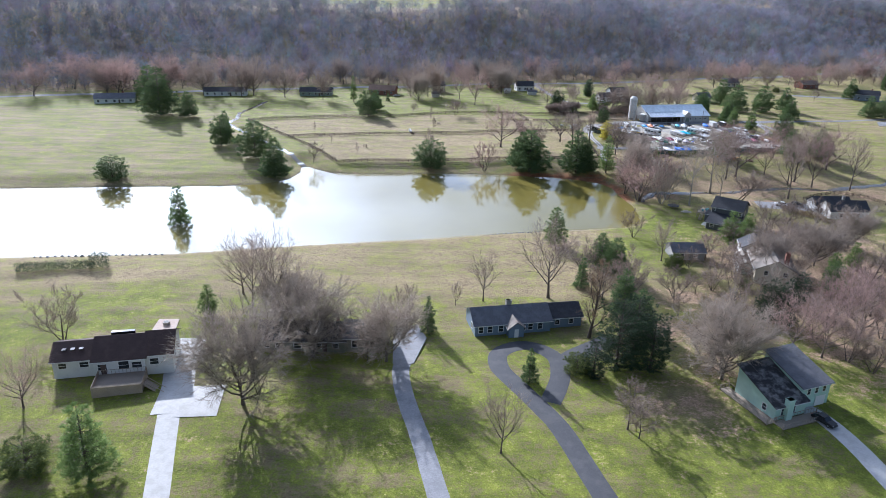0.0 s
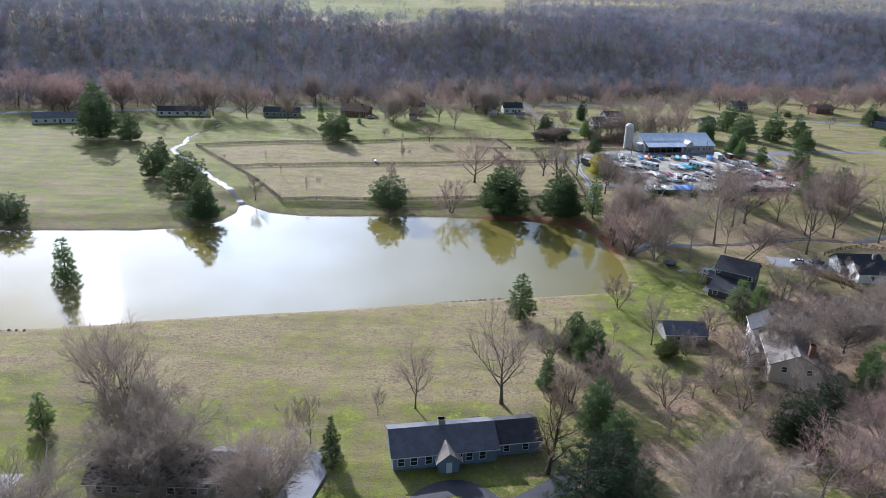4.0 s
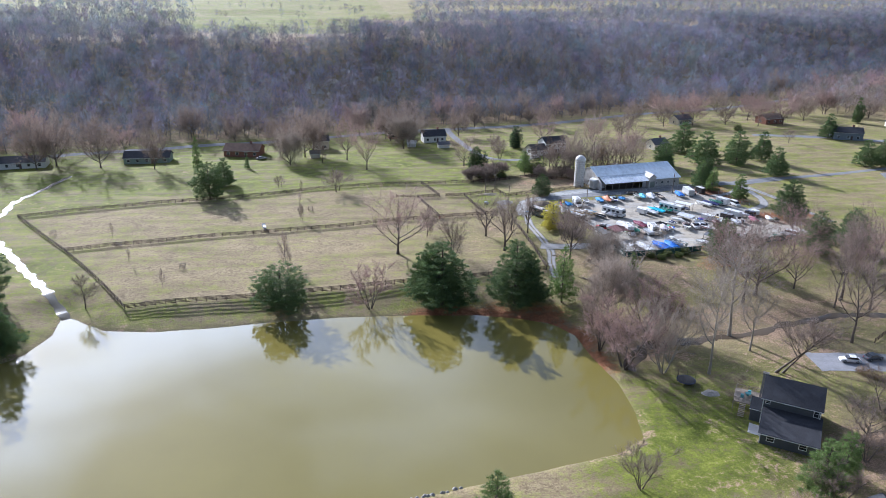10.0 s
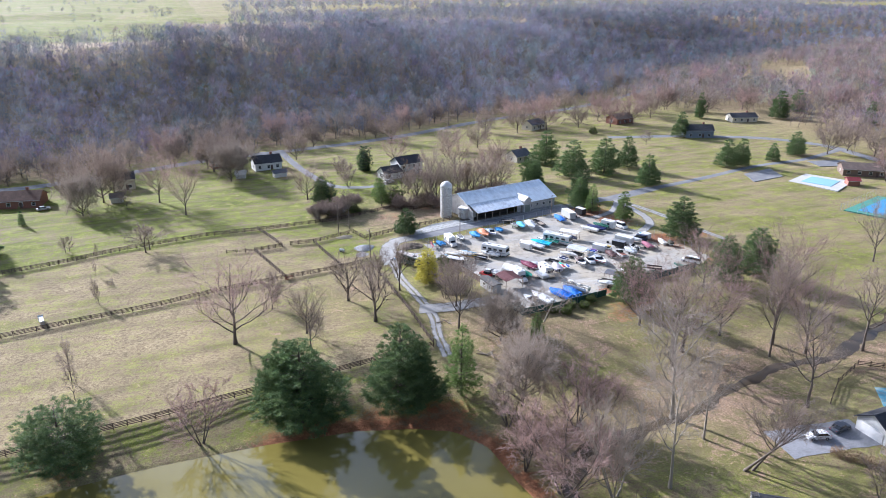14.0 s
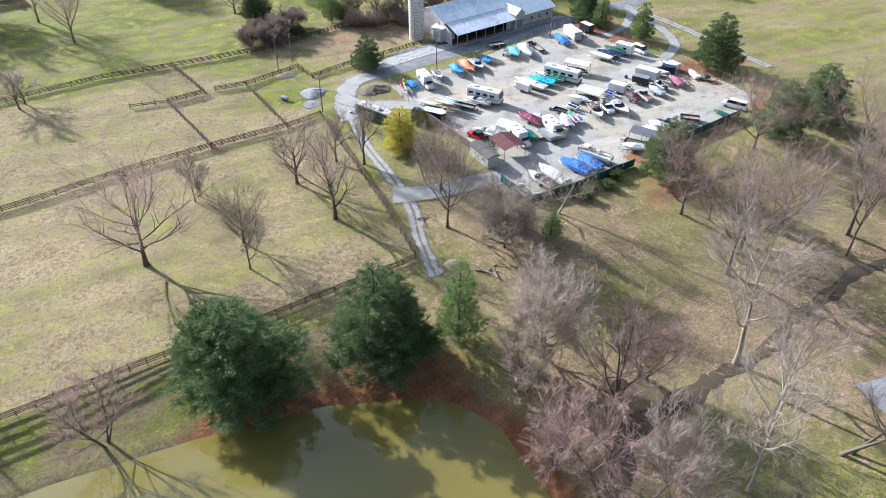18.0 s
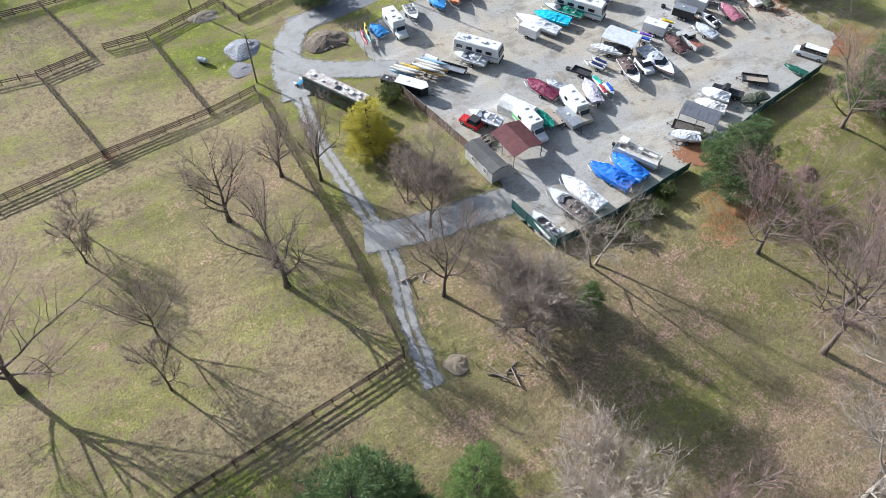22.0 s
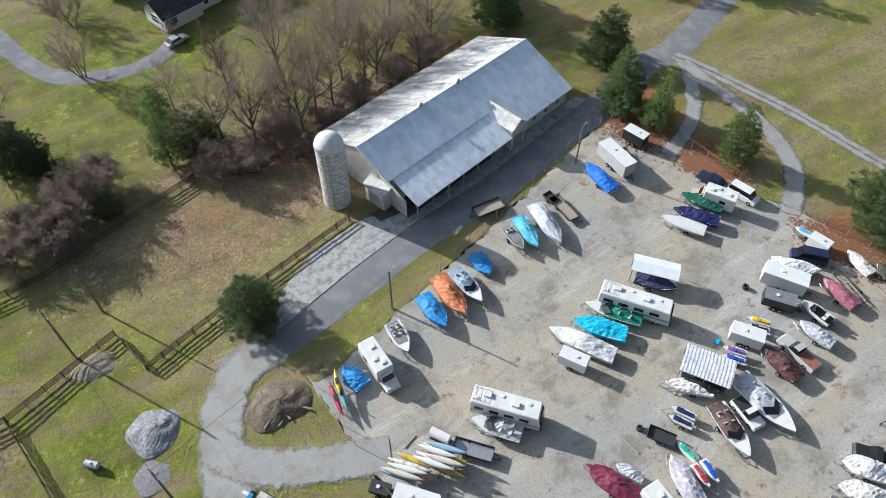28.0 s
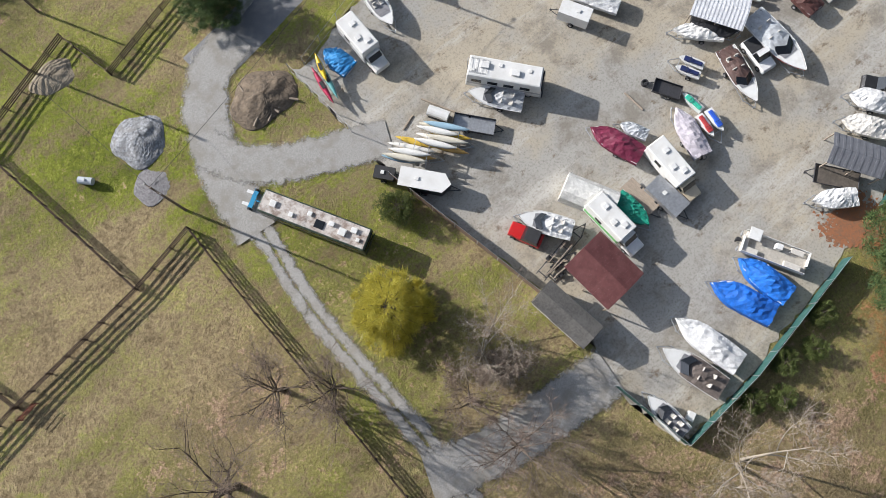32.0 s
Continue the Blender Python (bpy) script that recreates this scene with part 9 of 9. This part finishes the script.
rack = thing("kayak_rack", 89.6, 367.5, 82, "timber rack with red, teal and yellow kayaks", "kayak rack", z=0.05)
for u in (-1.6, 1.6):
    for v in (-0.9, 0.9):
        part("post", block(u, v, 0, 0.1, 0.1, 1.3), plank, rack)
    part("arm", block(u, 0, 0.75, 0.1, 2.2, 0.1), plank, rack)
for words, colour, length, x_, y_, z_, turn in (("crimson kayak", (0.40, 0.02, 0.07), 5.0, -0.2, 0.75, 0.95, 0), ("teal kayak", (0.01, 0.42, 0.40), 5.3, 0.1, -0.1, 1.1, -4), ("yellow kayak", (0.70, 0.52, 0.05), 3.6, 1.6, -0.1, 1.35, -8)):
    k_ = new("kayak")
    k_.matrix_basis = pose(89.6, 367.5, 0.05, 0, 0, 82) @ pose(x_, y_, z_, 0, 0, turn)
    tagged(k_, words + " lying on a timber rack", "kayak", "kayaks on the rack")
    canoe(k_, length, 0.65, paint(words.split()[0], colour), Matrix.Identity(4), "hull")
    part("cockpit", block(0, 0, 0.28, 0.9, 0.42, 0.06, 0.02), rubber_black, k_)

for rx, ry, rows_ in ((95.3, 354.2, 4), (91.8, 355.0, 3)):
    rack = thing("canoe_rack", rx, ry, -52, "steel trailer rack stacked with canoes", "canoe rack", "canoe racks", z=0.05)
    bm = bmesh.new()
    for u in (-1.6, 0, 1.6):
        tube(bm, (u, 0, 0.3), (u, 0, 2.0), 0.05, 0.05, 5)
        for z_ in (0.8, 1.4, 2.0):
            tube(bm, (u, -1.3, z_), (u, 1.3, z_), 0.04, 0.04, 5)
    part("frame", bm, steel, rack)
    trailer_frame(rack, 4.4, 1.8, 1.2, 0.35)
    looks = (("white canoe", (0.70, 0.69, 0.65)), ("ochre canoe", (0.50, 0.30, 0.08)), ("cream canoe", (0.60, 0.56, 0.46)), ("amber canoe", (0.62, 0.42, 0.06)), ("pale blue canoe", (0.30, 0.45, 0.55)))
    for k in range(rows_ * 2):
        words, colour = looks[(0, 2, 0, 4, 1, 0, 3, 2)[(k + rows_) % 8]]
        c_ = new("canoe")
        c_.matrix_basis = pose(rx, ry, 0.05, 0, 0, -52) @ pose(random.uniform(-0.9, 0.9), -1.1 + 0.72 * (k % 4), 1.45 + 0.6 * (k // 4), 0, 0, random.uniform(-4, 4))
        tagged(c_, "upturned " + words + " on a steel rack", "canoe", "canoes on the racks")
        canoe(c_, random.uniform(4.6, 5.3), 0.8, paint(words.replace(" ", "_"), colour, 0.45), Matrix.Identity(4), "hull")
tank = thing("water_tank", 96.7, 356.8, -60, "white plastic tank on a frame", "tank", z=0.05)
part("drum", rod((-1.2, 0, 1.0), (1.2, 0, 1.0), 0.6, 0.6, 14), gel_white, tank)
part("cradle", block(0, 0, 0, 2.2, 1.0, 0.5), iron, tank)
flat_trailer(99.0, 353.4, -50, 4.6, 1.8, steel, "aluminium trailer loaded with frames", 0.4)
box_trailer(87.9, 355.2, -50, 2.2, 1.4, 0.7, paint("black", (0.02, 0.02, 0.022)), "low black utility trailer", rubber_black)

coach = thing("coach", 78.9, 355.4, -60.5, "old motor coach painted dark green with a weathered flat roof", "bus", lift=0.02)
CL = 12.2
coach_paint = surface("coach_green", (0.030, 0.050, 0.040), 0.4, vary=0.2, size=0.8, dirt=(0.12, 0.14, 0.10), dirt_size=1.4, dirt_amount=0.5)
part("body", shell(bmesh.new(), CL, 2.55, 0.5, 3.05, 0.18, -0.05, 0.05), coach_paint, coach)
part("roof_panel", block(0, 0, 3.04, CL * 0.97, 2.2, 0.05), surface("coach_roof", (0.52, 0.48, 0.44), 0.8, vary=0.2, size=0.6, dirt=(0.20, 0.14, 0.11), dirt_size=0.9, dirt_amount=0.85), coach, "rust-stained roof")
for k, (u, v, a, b, c) in enumerate(((-0.38, 0.0, 0.7, 0.7, 0.25), (-0.2, -0.4, 0.5, 0.5, 0.2), (-0.05, 0.4, 0.5, 0.5, 0.2), (0.06, -0.3, 1.0, 0.9, 0.12), (0.16, 0.2, 0.6, 0.5, 0.3), (0.27, -0.2, 0.8, 0.8, 0.3), (0.36, 0.4, 0.7, 0.6, 0.25), (0.42, -0.4, 0.4, 0.4, 0.2))):
    part("roof_unit", block(u * CL, v, 3.08, a, b, c, 0.05), gel_white if k != 3 else dark_glass, coach)
for s in (-1, 1):
    for k in range(6):
        part("window", block(-CL * 0.4 + k * CL * 0.155, s * 1.285, 1.75, CL * 0.125, 0.03, 0.75), dark_glass, coach)
    for u in (-0.3, -0.19, 0.34):
        wheel(coach, u * CL, s * 1.14, 0.5)
part("windscreen", block(CL / 2 + 0.0, 0, 1.5, 0.06, 2.2, 1.1), dark_glass, coach)
dolly = thing("tow_dolly", 75.1, 362.2, -60, "blue and white tow dolly behind the coach", "trailer")
part("frame", block(0, 0, 0.35, 0.5, 2.4, 0.14), paint("dolly_blue", (0.03, 0.25, 0.45)), dolly)
part("tongue", block(0.9, 0, 0.35, 1.6, 0.12, 0.12), paint("dolly_blue", (0.03, 0.25, 0.45)), dolly)
for s in (-1, 1):
    part("ramp", block(-0.6, s * 0.7, 0.3, 0.9, 0.35, 0.06), gel_white, dolly)
    wheel(dolly, 0, s * 1.1, 0.3)

heap("stone_mound", 69.3, 376.0, 3.3, 0.95, surface("crushed_stone", (0.25, 0.258, 0.268), 0.95, vary=0.75, size=0.30, bump=1.0, dirt=(0.20, 0.195, 0.19), dirt_size=0.9, dirt_amount=0.8), "conical heap of pale crushed stone", "gravel heap", 0.95, 1)
heap("stone_mound", 67.6, 370.8, 2.6, 0.16, surface("dark_gravel", (0.22, 0.21, 0.21), 0.95, vary=0.4, size=0.2, bump=0.5), "low spread of grey gravel", "gravel heap", 0.8, 2)
heap("earth_mound", 82.9, 371.0, 4.2, 1.1, surface("bare_earth", (0.125, 0.098, 0.072), 0.95, vary=0.5, size=0.3, bump=1.0, dirt=(0.22, 0.17, 0.12), dirt_size=0.9, dirt_amount=0.7), "mound of bare earth and dead brush", "mound", 0.75, 3)
heap("earth_mound", 65.8, 388.6, 2.8, 0.6, surface("pale_earth", (0.30, 0.25, 0.18), 0.95, vary=0.3, size=0.4, bump=0.6), "low heap of rubble beside the fence", "mound", 0.7, 5)
heap("chip_mound", 74.0, 304.5, 1.6, 0.5, surface("straw_heap", (0.30, 0.235, 0.16), 0.95, vary=0.3, size=0.2, bump=0.8), "heap of pale dead grass and chips", "brush heap", 1.0, 6)
heap("bark_mound", 136.0, 309.0, 2.0, 0.7, surface("bark_heap", (0.12, 0.075, 0.05), 0.95, vary=0.4, size=0.2, bump=0.8), "low heap of dark bark and twigs", "brush heap", 0.8, 7)
log_bark = surface("log_bark", (0.27, 0.22, 0.17), 0.9, vary=0.3, size=0.2, stretch=(4, 4, 1))


def logs(x, y, n, length, words, seed):
    r = random.Random(seed)
    root = thing("log_heap", x, y, 0, words, "logs")
    for k in range(n):
        a = r.uniform(0, math.pi)
        c = Vector((r.uniform(-2, 2), r.uniform(-1.6, 1.6), 0.15 + 0.12 * (k % 3)))
        d = Vector((math.cos(a), math.sin(a), 0.04)) * length * r.uniform(0.3, 0.6)
        part("log", rod(c - d, c + d, r.uniform(0.08, 0.17), r.uniform(0.05, 0.12), 7), log_bark, root)


logs(127.0, 312.3, 14, 3.0, "scattered cut logs and branches on the grass", 3)
logs(83.2, 370.6, 16, 3.0, "grey fallen tree limbs on an earth mound", 4)
logs(74.5, 317.0, 4, 3.0, "fallen trunk sections beside the drive", 5)
logs(78.5, 300.0, 7, 2.6, "cut logs under a bare tree", 6)
propane = thing("propane_tank", 62.0, 375.8, -45, "small grey propane tank on feet", "gas tank")
part("drum", rod((-0.8, 0, 0.65), (0.8, 0, 0.65), 0.42, 0.42, 14), paint("tank_grey", (0.45, 0.48, 0.52)), propane)
for s in (-0.5, 0.5):
    part("foot", block(s, 0, 0, 0.15, 0.7, 0.3), iron, propane)
part("cap", rod((0, 0, 1.0), (0, 0, 1.2), 0.14), steel, propane)
part_box = thing("white_box", 96.2, 315.4, 25, "small white plastic box by the yard fence", "box", z=0.05)
part("body", block(0, 0, 0, 0.9, 0.7, 0.6, 0.06), gel_white, part_box)
part("lid", block(0, 0, 0.6, 0.95, 0.75, 0.08, 0.02), gel_white, part_box)
pole(101.3, 375.6, 8.0, "slim grey yard light pole", lamp=True, name="light_pole")
pole(139.3, 383.7, 8.0, "slim grey yard light pole", lamp=True, name="light_pole")
pole(68.6, 366.2, 9.5, "wooden utility pole with a crossarm", True)
pole(64.2, 391.0, 10.5, "wooden utility pole with a crossarm", True)
pole(69.0, 396.5, 9.0, "plain wooden pole beside the paddock", False)
for x_, y_ in ((-130, 476), (-20, 508), (40, 536), (112, 550), (170, 575), (250, 605)):
    pole(x_, y_ - 4, 10.0, "roadside wooden utility pole with a crossarm", True)


def wire(a, b, sag):
    """A slack overhead line between two places."""
    cu = bpy.data.curves.new("wire", "CURVE")
    cu.dimensions, cu.bevel_depth = "3D", 0.02
    sp = cu.splines.new("POLY")
    sp.points.add(12)
    for k in range(13):
        t = k / 12
        sp.points[k].co = (*[a[i] + (b[i] - a[i]) * t for i in (0, 1)], a[2] + (b[2] - a[2]) * t - sag * 4 * t * (1 - t), 1)
    cu.materials.append(rubber_black)
    tagged(new("overhead_wire", cu), "black overhead line between poles", "wire")


wire((68.6, 366.2, 9.0), (64.2, 391.0, 10.0), 0.7)
wire((68.6, 366.2, 9.0), (101.3, 375.6, 7.6), 0.8)

# ---- loose things on the yard's floor ----
def pallet(x, y, turn, words):
    root = thing("pallet", x, y, turn, words, "pallet", "pallets in the yard", 0.05)
    for k in range(6):
        part("board", block(-0.5 + k * 0.2, 0, 0.10, 0.13, 1.2, 0.025), plank, root)
    for v in (-0.52, 0, 0.52):
        part("bearer", block(0, v, 0.0, 1.14, 0.1, 0.10), plank, root)


def beam(x, y, turn, length, words):
    root = thing("timber_beam", x, y, turn, words, "timber", "timbers in the yard", 0.05)
    part("beam", block(0, 0, 0, length, 0.16, 0.14, 0.015), plank, root)


def tyre_stack(x, y, n, words):
    root = thing("tyre_stack", x, y, 0, words, "tyres", "", 0.05)
    for k in range(n):
        bm = bmesh.new()
        loft(bm, [[((0.22 + 0.10 * (1 + math.cos(q))) * math.cos(a) + 0.03 * (k % 2), (0.22 + 0.10 * (1 + math.cos(q))) * math.sin(a), 0.1 + 0.2 * k + 0.1 * math.sin(q)) for q in [2 * math.pi * j / 8 for j in range(8)]] for a in [2 * math.pi * i / 16 for i in range(17)]], cap=False)
        part("tyre", bm, rubber_black, root, smooth=True)


pallet(108.2, 334.4, 12, "weathered timber pallet on the gravel")
pallet(146.6, 346.9, 35, "grey timber pallet beside a trailer")
pallet(98.6, 336.9, -20, "weathered timber pallet on the gravel")
beam(114.6, 344.4, 95, 2.8, "long squared timber lying on the gravel")
beam(97.6, 357.6, -62, 4.6, "long squared timber beside the canoe racks")
beam(93.6, 358.4, 20, 2.0, "short timber beside the canoe racks")
beam(96.4, 336.0, -40, 3.2, "squared timber near the red jeep")
beam(158.0, 341.6, 80, 3.6, "old timber on orange needles")
beam(159.6, 340.4, 105, 3.0, "old timber on orange needles")
tyre_stack(143.0, 352.6, 3, "stack of worn black tyres")
tyre_stack(116.9, 345.2, 2, "pair of worn black tyres")
tub = thing("plastic_tub", 133.4, 348.6, 20, "small bright blue plastic tub on the gravel", "tub", z=0.05)
part("tub", block(0, 0, 0, 0.9, 0.5, 0.3, 0.05), paint("tub_blue", (0.03, 0.35, 0.60)), tub)

# ---- things on the paddocks and lawns ----
chute = thing("cattle_chute", -18.0, 352.0, 105, "white metal livestock chute beside the fence", "chute")
part("frame", block(0, 0, 0.3, 3.4, 0.9, 1.1, 0.03), steel, chute)
part("gate", block(1.8, 0, 0.2, 0.06, 1.2, 1.5), gel_white, chute)
for x_, y_, words in ((-86, 352, "wire cage round a young tree"), (-61, 338, "wire cage round a young tree"), (-37, 318, "wire cage round a young tree"), (-4, 372, "wire cage round a young tree")):
    cage = thing("tree_guard", x_, y_, 0, words, "tree guard", "tree guards")
    for k in range(4):
        a = math.pi / 4 + k * math.pi / 2
        part("stake", rod((1.0 * math.cos(a), 1.0 * math.sin(a), -0.2), (1.0 * math.cos(a), 1.0 * math.sin(a), 1.5), 0.06), plank, cage)
    for z_ in (0.4, 0.8, 1.2):
        part("rail", block(0, 0.72, z_, 1.45, 0.05, 0.1), plank, cage)
        part("rail", block(0, -0.72, z_, 1.45, 0.05, 0.1), plank, cage)
bench = thing("garden_bench", 22.5, 160.5, 10, "timber bench on the lawn", "bench")
part("seat", block(0, 0, 0.42, 1.8, 0.5, 0.06), plank, bench)
part("backrest", block(0, 0.25, 0.5, 1.8, 0.06, 0.5), plank, bench)
for s in (-0.8, 0.8):
    part("leg", block(s, 0, 0, 0.1, 0.45, 0.42), plank, bench)
for k in range(40):
    t = k / 39
    x_, y_ = 16 + 16 * t + random.uniform(-0.6, 0.6), 215.4 + 3.6 * t + random.uniform(-0.5, 0.3)
    if k % 2:
        x_, y_ = -118 + 36 * t, 185.6 + 4.6 * t + random.uniform(-0.5, 0.2)
    r_ = random.uniform(0.3, 0.6)
    heap("shore_rock", x_, y_, r_, r_ * 0.9, stone_grey, "brown-grey rock at the pond's edge", "rock", 0.8, k)
